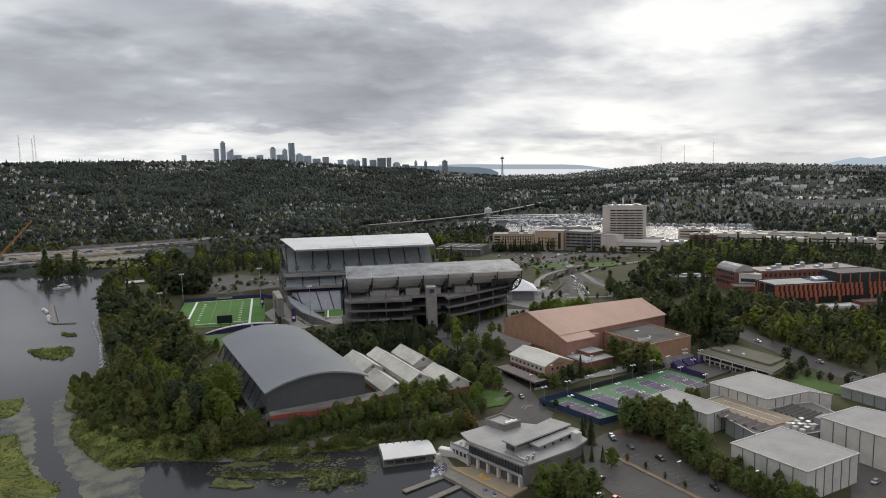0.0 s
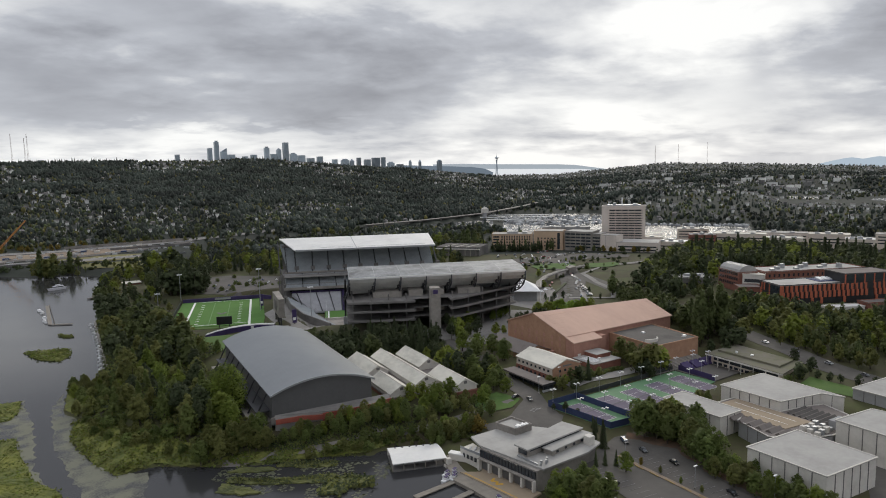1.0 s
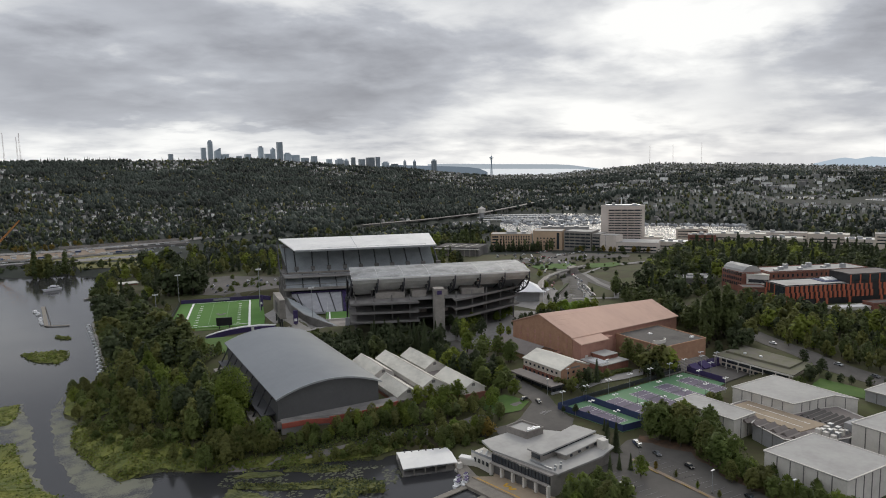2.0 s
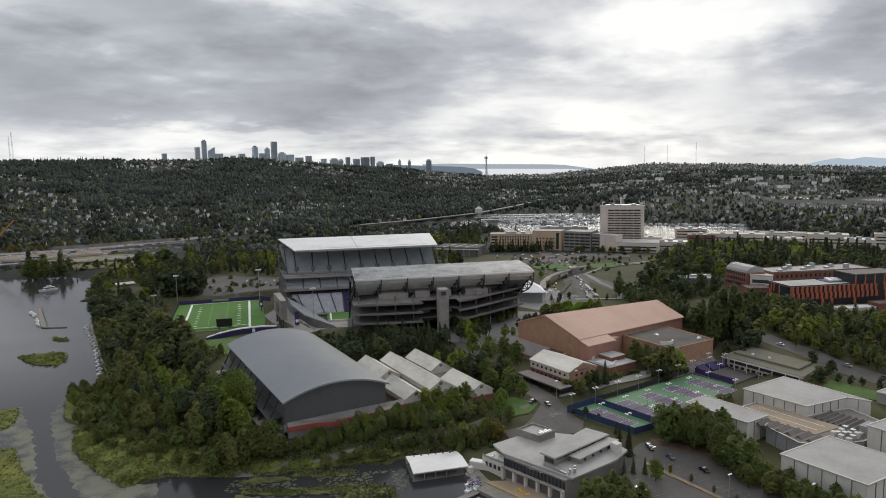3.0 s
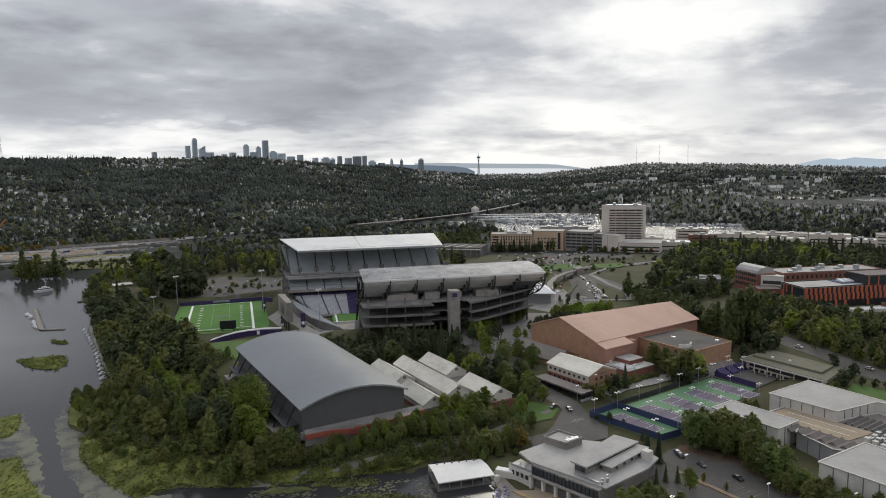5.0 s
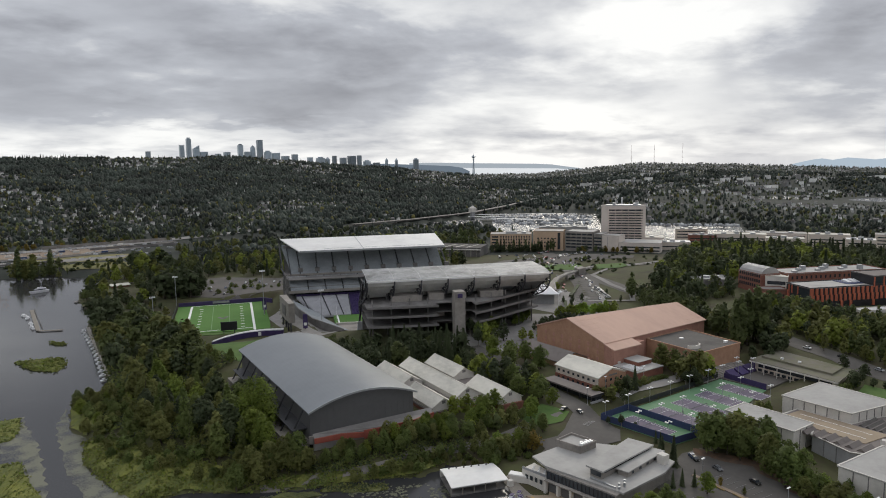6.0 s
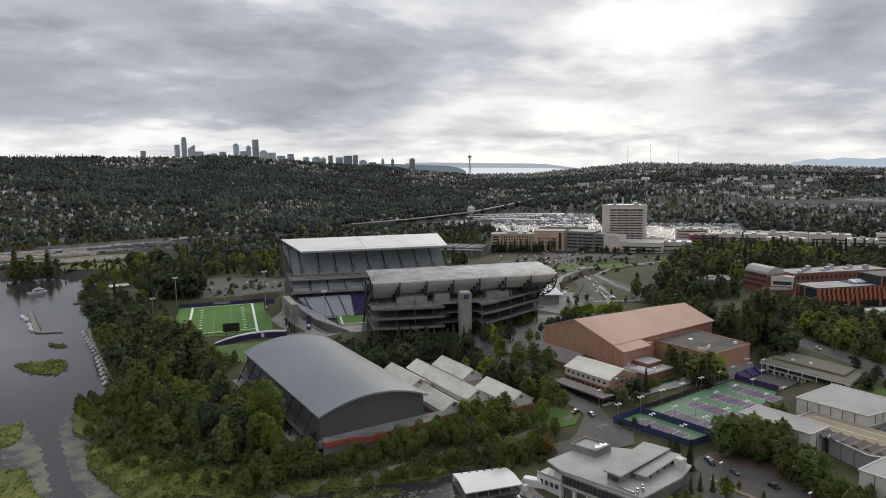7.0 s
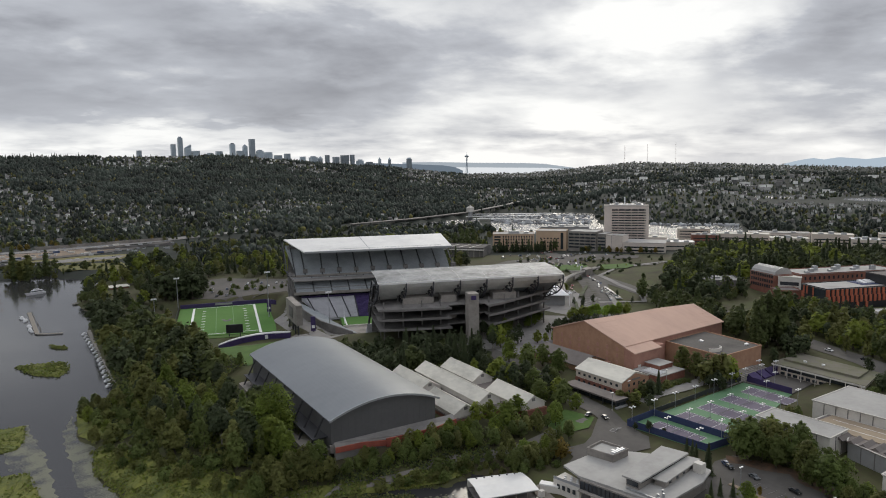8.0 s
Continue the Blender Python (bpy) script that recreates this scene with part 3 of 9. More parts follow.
wr = np.array([0.5, 300, 1040, 2800, 3400])
wa = np.radians(np.arange(0, 360, 10.0))
rr_, aa_ = np.meshgrid(wr, wa, indexing="ij")
wq = [(i * 36 + j, (i + 1) * 36 + j, (i + 1) * 36 + (j + 1) % 36, i * 36 + (j + 1) % 36) for i in range(4) for j in range(36)]
water = single("water", quick_mesh("water", np.stack([(rr_ * np.sin(aa_)).ravel(), (rr_ * np.cos(aa_)).ravel(), 0 * rr_.ravel()], 1), np.array(wq)[:, ::-1]), WATER,
               "calm grey lake water under an overcast sky", "water", "structure")
water.data.materials.append(BAY_WATER)
water.data.polygons.foreach_set("material_index", np.array([1 if q // 36 >= 2 and 1 <= q % 36 <= 12 and q % 36 >= 3 else 0 for q in range(144)], np.int32))


def drape(name, poly, material, label, category, kind="structure", lift=0.25, step=6.0, parent=None):
    """A flat sheet that follows the ground inside the outline poly."""
    bm = bmesh.new()
    bm.faces.new([bm.verts.new((px, py, 0)) for px, py in poly])
    xs, ys = [p[0] for p in poly], [p[1] for p in poly]
    for lo, hi, no in ((min(xs), max(xs), (1, 0, 0)), (min(ys), max(ys), (0, 1, 0))):
        for k in range(1, int((hi - lo) / step) + 1):
            at = lo + k * step
            bmesh.ops.bisect_plane(bm, geom=bm.verts[:] + bm.edges[:] + bm.faces[:], plane_co=(at, at, 0), plane_no=no)
    bmesh.ops.triangulate(bm, faces=bm.faces[:])
    co = np.array([v.co[:2] for v in bm.verts])
    for v, z in zip(bm.verts, height(co[:, 0], co[:, 1])):
        v.co.z = z + lift
    bmesh.ops.recalc_face_normals(bm, faces=bm.faces)
    if sum(f.normal.z for f in bm.faces) < 0:
        bmesh.ops.reverse_faces(bm, faces=bm.faces)
    me = bpy.data.meshes.new(name)
    bm.to_mesh(me)
    bm.free()
    ob = part(name, me, material, parent)
    return tagged(ob, label, category, "", kind) if not parent else ob


def strip(line, wide):
    """The outline of a band of that width along a line of points."""
    left, right = [], []
    for i, p in enumerate(line):
        a, b = Vector(line[max(i - 1, 0)]), Vector(line[min(i + 1, len(line) - 1)])
        n = (b - a).normalized()
        n = Vector((-n.y, n.x)) * wide / 2
        left.append((p[0] + n.x, p[1] + n.y))
        right.append((p[0] - n.x, p[1] - n.y))
    return left + right[::-1]


def by_bearing(px, dist):
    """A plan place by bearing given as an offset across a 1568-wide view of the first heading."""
    a = math.radians(HEAD) + math.atan((px - 784) / 1203)
    return dist * math.sin(a), dist * math.cos(a)


def level_of(px, py, dist):
    """Height of what stands at that offset and level at a distance, by the first view's horizon."""
    return 122.6 + (291.8 - 0.0238 * (px - 784) - py) / 1203 * dist * math.cos(math.atan((px - 784) / 1203))



rng = random.Random(5)


def ragged(poly, every=2.5, amount=1.2):
    out = []
    for i, p in enumerate(poly):
        q = poly[(i + 1) % len(poly)]
        n = max(1, int(math.dist(p, q) / every))
        for k in range(n):
            t = k / n
            out.append((p[0] + (q[0] - p[0]) * t + rng.uniform(-amount, amount), p[1] + (q[1] - p[1]) * t + rng.uniform(-amount, amount)))
    return out


# ---- paved and grassed areas ----
drape("pavement", [(165, 130), (176, 196), (207, 206), (218, 205), (228, 165), (216, 120), (215, 60), (175, 60)], ASPHALT, "worn grey asphalt car park beside the sports hall", "parking lot")
drape("pavement", strip([(168, 245), (185, 240), (200, 240), (207, 262), (214, 300), (222, 330), (226, 372)], 11), ASPHALT, "grey asphalt lane between trees and brick halls", "road", lift=0.3)
drape("pavement", [(160, 232), (158, 240), (185, 250), (203, 262), (205, 236), (196, 228), (178, 232)], ASPHALT, "patched asphalt forecourt behind the boathouse", "pavement", lift=0.35)
drape("pavement", strip([(60, 284), (80, 279), (97, 274), (112, 270), (125, 272), (140, 264), (152, 262), (170, 262), (196, 262)], 4.5), PATHWAY, "pale gravel lakeside path through bushes", "path")
drape("pavement", strip([(232, 262), (246, 264), (262, 262), (285, 263), (296, 268)], 8), PAVING, "concrete walk along the tennis courts", "pavement", lift=0.3)
drape("pavement", [(200, 365), (260, 345), (300, 365), (330, 400), (300, 430), (210, 395)], PAVING, "pale concrete plaza beside the grandstand", "pavement")
drape("pavement", [(140, 478), (165, 462), (196, 470), (200, 540), (192, 590), (165, 560), (160, 510)], PAVING, "pale concrete plaza at the open end of the stadium", "pavement")
drape("pavement", [(195, 640), (165, 640), (120, 690), (130, 760), (190, 760), (260, 690), (300, 640)], ASPHALT, "asphalt car park dotted with young trees", "parking lot")
drape("road", strip([(350, 120), (357, 162), (363, 209), (372, 240), (398, 300), (430, 420), (470, 520), (520, 600), (560, 660)], 16), ASPHALT, "grey asphalt road along wooded campus slope", "road")
drape("road", strip([(330, 380), (380, 420), (430, 470), (500, 560), (560, 640)], 22), ASPHALT, "wide grey avenue with parked cars", "road", lift=0.35)
drape("pavement", [(330, 400), (380, 410), (400, 470), (370, 520), (320, 470)], PAVING, "pale concrete plaza with planting beds", "pavement")
drape("lawn", [(322, 192), (340, 196), (340, 165), (328, 160)], LAWN, "bright green mown lawn", "lawn", lift=0.3)
drape("lawn", [(176, 268), (184, 276), (196, 276), (200, 262), (190, 256), (178, 258)], LAWN, "green lawn beside the lane", "lawn", lift=0.3)
drape("lawn", [(466, 575), (480, 585), (520, 564), (506, 548), (490, 533), (460, 556)], LAWN, "green lawn beside the avenue", "lawn", lift=0.8)
drape("lawn", [(100, 430), (88, 480), (100, 505), (128, 500), (150, 480), (138, 455)], LAWN, "green grass bank before a curved wall", "lawn", lift=0.3)
drape("pavement", [(60, 600), (72, 640), (82, 650), (92, 600), (80, 570), (70, 580)], PAVING, "concrete yard beside the practice field", "pavement", lift=0.3)

drape("pavement", [(222, 60), (222, 108), (262, 130), (285, 128), (310, 110), (310, 60)], ASPHALT, "grey asphalt yard beside the sports hall", "pavement", lift=0.2)

drape("leaf_litter", ragged([(215, 206), (228, 182), (218, 160), (215, 118), (209, 118), (211, 160), (218, 182), (211, 203)], 2.5, 1.2), LITTER, "brown fallen leaves below the car park trees", "leaf litter", "stuff", lift=0.3, step=5)

# ---- marsh islands and lily pads on the lake ----
def marsh(poly, label, top=0.7, material=None):
    """A low mound of water plants with a ragged edge."""
    edge = ragged(poly, 1.6, 0.6)
    cx, cy = sum(p[0] for p in edge) / len(edge), sum(p[1] for p in edge) / len(edge)
    verts, n = [], len(edge)
    for s, z in ((1.0, -0.2), (1.0, 0.3), (0.9, top), (0.6, top), (0.3, top)):
        verts += [(cx + (px - cx) * s, cy + (py - cy) * s, z + (rng.uniform(-0.25, 0.35) if 0 < z else 0)) for px, py in edge]
    verts.append((cx, cy, top))
    faces = [(k * n + i, k * n + (i + 1) % n, (k + 1) * n + (i + 1) % n, (k + 1) * n + i) for k in range(4) for i in range(n)]
    faces += [(4 * n + i, 4 * n + (i + 1) % n, 5 * n) for i in range(n)]
    return single("marsh_island", Geo().add(verts, faces), material or MARSH, label, "marsh", "stuff")


marsh([(-10, 430), (-10.6, 413), (-15, 400), (-30, 401), (-60, 420), (-30, 432)], "low yellow-green marsh plants standing in the lake")
marsh([(-30, 374), (-13, 371), (-11, 346), (-8.6, 330), (-6.8, 314), (1.1, 298), (2, 290), (-8, 285), (-40, 285), (-60, 330)], "broad yellow-green marsh mat in the lake")
marsh([(-7, 547), (1, 521), (13, 508), (20, 521), (19, 540), (8, 545)], "small reedy islet with low bushes")
marsh([(17, 594), (22, 588), (26, 578), (23, 576), (17, 585)], "tiny reedy islet on the lake", 0.5)
marsh([(57, 268), (74, 255), (88, 247), (97, 247), (96, 251), (82, 256), (66, 266), (60, 272)], "narrow marsh bank of reeds in the inlet", 0.3, material=MARSH_DULL)
marsh([(78, 271), (90, 262), (99, 257), (102, 261), (92, 268), (82, 273)], "dull green reed bed by the inlet path", 0.3, material=MARSH_DULL)
marsh([(60, 277), (70, 270), (78, 268), (76, 272), (66, 279)], "dull green reed bed by the inlet path", 0.3, material=MARSH_DULL)
marsh([(84, 238), (90, 233), (96, 236), (104, 232), (107, 238), (100, 246), (92, 246)], "bushy marsh islet in the inlet", 1.0, material=MARSH_DULL)
marsh([(52, 262), (60, 254), (66, 252), (64, 258), (56, 268)], "floating marsh plants in the inlet", 0.4, material=MARSH_DULL)


def pads(poly, label, count):
    """Rafts of floating leaves: many small discs just over the water."""
    xs, ys = [p[0] for p in poly], [p[1] for p in poly]
    g = Geo()
    made = 0
    while made < count:
        x, y = rng.uniform(min(xs), max(xs)), rng.uniform(min(ys), max(ys))
        inside = False
        for i in range(len(poly)):
            a, b = poly[i], poly[(i + 1) % len(poly)]
            if (a[1] > y) != (b[1] > y) and x < a[0] + (y - a[1]) * (b[0] - a[0]) / (b[1] - a[1]):
                inside = not inside
        if not inside or noise.noise(Vector((x * 0.08, y * 0.08, 2))) < -0.12:
            made += 0.34
            continue
        made += 1
        r = rng.uniform(0.3, 0.9)
        turn = rng.random()
        g.add([(x + r * math.cos(k * 1.2566 + turn), y + r * 0.8 * math.sin(k * 1.2566 + turn), 0.03 + 0.02 * (int(made) % 3)) for k in range(5)], [(0, 1, 2, 3, 4)])
    return single("lily_pads", g, PADS, label, "lily pads", "stuff")


def film(poly, label):
    g = Geo()
    edge = ragged(poly, 3.0, 1.1)
    g.v, g.f = [(px, py, 0.03) for px, py in edge], [tuple(range(len(edge)))]
    me = g.mesh("lily_film")
    if me.polygons[0].normal.z < 0:
        me.flip_normals()
    return single("lily_film", me, PAD_FILM, label, "lily pads", "stuff")


film([(11, 432), (9, 428), (3.2, 405), (2.6, 368), (2.6, 336), (6.5, 306), (9.8, 280), (16, 266), (26, 262), (30, 280), (33, 297), (23, 301), (16, 320), (9, 352), (14, 382), (9, 399)], "pale film of floating lily leaves along the marsh")
film([(-12, 432), (-8.7, 431), (-5.3, 387), (-5.1, 357), (-6.2, 328), (-1.7, 303), (0.7, 286), (0, 275), (-12, 280), (-20, 400)], "pale film of floating lily leaves beside marsh mats")

pads([(48, 266), (66, 250), (84, 240), (110, 232), (124, 246), (110, 256), (80, 268), (58, 282)], "scattered floating lily leaves in the dark inlet", 1100)
pads([(60, 250), (80, 238), (96, 226), (112, 224), (108, 232), (84, 242)], "scattered floating lily leaves near the docks", 260)

drape("marsh_bank", [(9, 352), (15, 320), (22, 300), (37, 302), (52, 289), (62, 291), (40, 322), (26, 350), (16, 374), (12, 378)], MARSH, "yellow-green marsh meadow along the lake shore", "marsh", "stuff", lift=0.45, step=4)
drape("marsh_bank", [(52, 289), (80, 274), (98, 269), (115, 260), (130, 262), (126, 266), (98, 274), (64, 288)], MARSH, "green bank of reeds below the path", "marsh", "stuff", lift=0.35, step=4)

drape("lawn", [(524, 548), (548, 530), (536, 512), (519, 508), (502, 524)], LAWN, "green lawn beside the footbridge", "lawn", lift=0.8)
drape("parking_lot", [(440, 627), (474, 640), (516, 628), (585, 606), (610, 565), (592, 552), (530, 588), (470, 600)], ASPHALT, "asphalt car park before the hospital", "parking lot", lift=0.45)
drape("pavement", strip([(372, 413), (400, 392), (425, 415), (440, 450), (470, 500), (520, 520), (560, 500)], 5), PAVING, "pale concrete path round the plaza", "path", lift=0.6)
drape("pavement", strip([(345, 378), (372, 395), (398, 424)], 4), PAVING, "pale concrete path along the avenue", "path", lift=0.6)
drape("pavement", strip([(472, 546), (500, 530), (548, 514), (600, 500)], 7), PAVING, "pale concrete ramp to the footbridge", "path", lift=0.6)
drape("lawn", [(340, 396), (352, 386), (366, 396), (356, 410)], LAWN, "green strip of planting beside the plaza", "lawn", lift=0.5)
drape("marsh_bank", [(13, 434), (31, 434), (36, 420), (24, 395), (14, 384), (9, 399)], MARSH, "green shore meadow below lakeside bushes", "marsh", "stuff", lift=0.35, step=4)


# ---- the stadium ----
def lattice(g, u, w=0.6):
    """A bracket of two chords with diagonals between them, from the roof edge inwards and down."""
    outer = [Vector((u + du, v, z)) for du, v, z in ((0, 466.2, 46), (-0.4, 465.2, 41.4), (-1.2, 467.5, 36.6), (-2.2, 473.5, 32.4), (-3.2, 482, 29.2), (-4, 490, 26.6))]
    inner = [Vector((u + du, v, z)) for du, v, z in ((0, 469.4, 45.0), (-0.6, 472.0, 41.4), (-1.5, 477.0, 38.0), (-2.4, 482.0, 34.8), (-3.4, 487.0, 31.6), (-4, 492.0, 28.4))]
    for line in (outer, inner):
        for a, b in zip(line, line[1:]):
            g.bar(a, b, w * 1.15)
    for k in range(1, 6):
        g.bar(outer[k], inner[k], w)
        g.bar(outer[k - 1], inner[k], w * 0.8)
        g.bar(outer[k], inner[k - 1], w * 0.8)
    return g


def grandstand_near():
    th = thing("grandstand", "concrete grandstand with stained cantilevered roof, seen from behind", "grandstand", *(UV @ Vector((60, 470, 8.5))), -22.6)
    A = dict(axes=UV)
    roof = part("roof", Geo().extrude([(466.5, 46.4), (478, 48.6), (503, 49.4), (503, 48.9), (478, 48.0), (466.5, 45.8)], "x", 6, 131), STAINED_ROOF, th, "grey translucent roof panels with dark stains", **A)
    for k in range(8):
        u = 6 + 125 * k / 7
        part("roof_rib", Geo().extrude([(466.3, 46.5), (478, 48.72), (503, 49.52), (503, 49.4), (478, 48.6), (466.3, 46.3)], "x", u - 0.12, u + 0.12), STEEL_GREY, roof, **A)
    part("fascia", Geo().box(5.8, 131.2, 466.1, 466.5, 45.6, 46.9), WHITE_ROOF, roof, "pale metal roof edge", **A)
    for k in range(7):
        u = 6 + 125 * k / 7
        for j in range((6, 6, 6, 5, 4, 3, 2)[k]):
            v0, z0 = 467.5 + 29.5 * j / 6, 45.4 - 19.2 * j / 6
            g = Geo().extrude([(v0, z0), (v0 + 0.5, z0 - 2.35), (v0 + 5.0, z0 - 3.2), (v0 + 5.0, z0 - 2.9), (v0 + 0.9, z0 - 2.0), (v0 + 0.5, z0)], "x", u + 0.12, u + 17.74)
            part("underside_panel", g, DECK_PANEL, th, **A)
    for k in range(8):
        u = 6.2 + 124.6 * k / 7
        part("roof_truss", lattice(Geo(), u), STEEL, th, "black steel lattice bracket", **A)
    # upper seating deck that faces the field
    part("seating_deck", Geo().add([(6, 471, 45), (131, 471, 45), (131, 498, 27), (6, 498, 27), (6, 471, 44), (131, 471, 44), (131, 498, 26), (6, 498, 26)],
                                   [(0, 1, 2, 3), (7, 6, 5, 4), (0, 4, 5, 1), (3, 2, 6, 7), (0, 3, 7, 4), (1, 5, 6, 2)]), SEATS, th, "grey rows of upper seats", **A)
    # open concourse floors
    outline_l = [(4, 451), (20, 448.5), (49, 446.5), (49, 500), (4, 500)]
    outline_r = [(73, 446), (82, 450.5), (100, 463), (114, 473), (128, 483), (128, 505), (73, 505)]
    for z in (20.0, 26.0, 32.0):
        for o in (outline_l, outline_r):
            shift = 1.2 * (z - 20) / 12
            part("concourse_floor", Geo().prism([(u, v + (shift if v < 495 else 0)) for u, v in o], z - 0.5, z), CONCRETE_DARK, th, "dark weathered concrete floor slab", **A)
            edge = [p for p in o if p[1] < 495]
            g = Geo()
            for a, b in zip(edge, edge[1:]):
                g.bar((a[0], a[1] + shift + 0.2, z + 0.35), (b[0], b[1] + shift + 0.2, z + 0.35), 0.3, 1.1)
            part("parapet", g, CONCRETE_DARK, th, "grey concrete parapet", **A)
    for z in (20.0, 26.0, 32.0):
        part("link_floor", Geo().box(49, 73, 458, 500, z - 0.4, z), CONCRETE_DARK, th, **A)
    for u0, u1, z0, z1 in ((50, 57, 21, 25), (66, 72, 21, 24), (22, 42, 32, 36), (47, 57, 32, 36.4), (66, 72, 32, 36), (82, 98, 32, 36)):
        part("service_room", Geo().box(u0, u1, 468, 478, z0, z1), CONCRETE, th, "pale concrete service room", **A)
    for u in (8, 20, 32, 44, 76, 88, 100, 112, 124):
        v = 456 if u < 80 else 452 + (u - 74) * 0.62
        for vv in (v + 2, 478, 494):
            part("column", Geo().tube((u, max(vv, v + 2), 8), (u, max(vv, v + 2), 36), 0.5, 0.45, 8), CONCRETE_DARK, th, **A)
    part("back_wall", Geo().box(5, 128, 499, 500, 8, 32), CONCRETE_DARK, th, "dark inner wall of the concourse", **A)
    core = part("stair_tower", Geo().prism([(58.8, 444), (65.4, 443.6), (65.4, 452), (58.8, 452)], 6, 41.2), CONCRETE, th, "tall plain concrete stair tower", **A)
    part("crest", Geo().box(60.5, 63.7, 443.4, 443.7, 37.4, 40.0), PURPLE, core, "dark square sign panel", **A)
    part("door", Geo().box(60.2, 64.0, 443.3, 443.6, 8, 11.2), STEEL, core, **A)
    # raker frame at the open end
    g = Geo()
    for u in (3.5, 6.5):
        g.bar((u, 468, 46), (u, 506, 11), 1.2)
        g.bar((u, 480, 46.5), (u, 507, 20), 0.8)
        for k in range(8):
            t = k / 8
            g.bar((u, 468 + 38 * t, 46 - 35 * t), (u, 480 + 27 * t, 46.5 - 26.5 * t), 0.4)
    part("end_frame", g, STEEL, th, "black steel raker frame", **A)
    sec = [(501, 3)]
    for j in range(14):
        sec += [(501 + j * 0.8, 13 - j * 0.6), (501.8 + j * 0.8, 13 - j * 0.6)]
    sec.append((512.2, 3))
    part("lower_seating", Geo().extrude(sec, "x", 2, 126), SEATS_LOW, th, "grey lower rows of seats", **A)


def grandstand_far():
    th = thing("grandstand", "tall grey grandstand under a white roof, seats facing the field", "grandstand", *(UV @ Vector((20, 620, 6.0))), -22.6)
    A = dict(axes=UV)

    def slab(name, corners, thick, material, label=""):
        lo = [(u, v, z - thick) for u, v, z in corners]
        return part(name, Geo().add(list(corners) + lo, [(0, 1, 2, 3), (7, 6, 5, 4), (0, 4, 5, 1), (1, 5, 6, 2), (2, 6, 7, 3), (3, 7, 4, 0)]), material, th, label, **A)

    roof = slab("roof", [(-36, 612, 50.2), (89, 612, 50.2), (90, 662, 56.2), (-53, 662, 56.2)], 0.9, WHITE_ROOF, "white sloping roof with a few dark seams")
    part("roof_seam", Geo().bar((18, 613, 50.4), (14, 661, 56.3), 0.4, 0.2), STEEL_GREY, roof, **A)
    part("gutter", Geo().box(-36, 89, 611.6, 612.2, 49.0, 50.6), STEEL_GREY, roof, **A)
    g = Geo()
    g.bar((-15, 616, 51.4), (80, 616, 51.4), 0.16)
    for k in range(12):
        g.bar((-15 + k * 8.6, 616, 50.4), (-15 + k * 8.6, 616, 51.4), 0.16)
    part("railing", g, STEEL_GREY, roof, **A)
    # seating: stepped rows, with stairs between the blocks
    def rows(name, u0l, u0r, v0, z0, v1, z1, n, slant, material, label):
        line = [(v0, z0 - 1.4, 0)]
        for j in range(n):
            a, b = j / n, (j + 1) / n
            line += [(v0 + (v1 - v0) * a, z0 + (z1 - z0) * b, a), (v0 + (v1 - v0) * b, z0 + (z1 - z0) * b, b)]
        line.append((v1, z1 - 2.4, 1))
        m = len(line)
        verts = [(u0l + slant * t, v, z) for v, z, t in line] + [(u0r, v, z) for v, z, t in line]
        faces = [(i, i + 1, m + i + 1, m + i) for i in range(m - 1)] + [(0, m, 2 * m - 1, m - 1)]
        faces += [tuple(range(m)), tuple(range(m, 2 * m))[::-1]]
        return part(name, Geo().add(verts, faces), material, th, label, **A)

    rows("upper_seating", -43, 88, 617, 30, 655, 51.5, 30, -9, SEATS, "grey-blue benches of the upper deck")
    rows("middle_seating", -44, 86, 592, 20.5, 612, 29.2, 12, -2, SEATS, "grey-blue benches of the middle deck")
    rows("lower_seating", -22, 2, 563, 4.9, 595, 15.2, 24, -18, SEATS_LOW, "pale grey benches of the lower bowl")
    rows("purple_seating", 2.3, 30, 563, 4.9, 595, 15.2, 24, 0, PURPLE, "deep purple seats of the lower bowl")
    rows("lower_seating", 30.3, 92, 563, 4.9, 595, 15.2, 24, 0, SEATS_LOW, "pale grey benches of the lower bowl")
    for k in range(10):
        u = -44 + k * 14.2
        tilt = -9 if k == 0 else -2
        part("stairs", Geo().bar((u + 8, 616.5, 30.1), (u + 8 + tilt * 0.4, 655, 51.8), 1.1, 0.5), STEEL, th, "dark stair aisle between seat blocks", **A)
        gate = Geo().box(u + 6.2, u + 10.0, 619.5, 623.5, 29.5, 34.6)
        part("vomitory", gate, CONCRETE_DARK, th, "dark stair entrance in the seats", **A)
    for k in range(8):
        u = -34 + k * 14.2
        part("stairs", Geo().bar((u + 4, 591.6, 20.7), (u + 3, 612, 29.5), 1.0, 0.5), STEEL, th, **A)
    for u, w in ((-28, -13), (-14, -9), (-4, -7), (2.15, 0), (16, 0), (30.15, 0)):
        part("stairs", Geo().bar((u, 562.8, 5.2), (u + w * 0.6, 595, 15.5), 0.9, 0.4), STEEL, th, **A)
    for z0, z1, v in ((29.2, 30.6, 616.4), (18.6, 20.7, 591.4)):
        part("deck_front", Geo().box(-46, 88, v, v + 0.6, z0, z1), CONCRETE, th, "grey concrete deck edge", **A)
    part("suite_glazing", Geo().box(-42, 86, 606, 606.4, 14.2, 21.8), GLASS, th, "dark suite windows below the deck", **A)
    for k in range(20):
        part("mullion", Geo().box(-40 + k * 6.4, -39.7 + k * 6.4, 605.7, 606, 14.2, 21.8), STEEL, th, **A)
    part("purple_band", Geo().box(-40, 86, 595.3, 596.0, 14.4, 16.6), PURPLE, th, "purple wall band", **A)
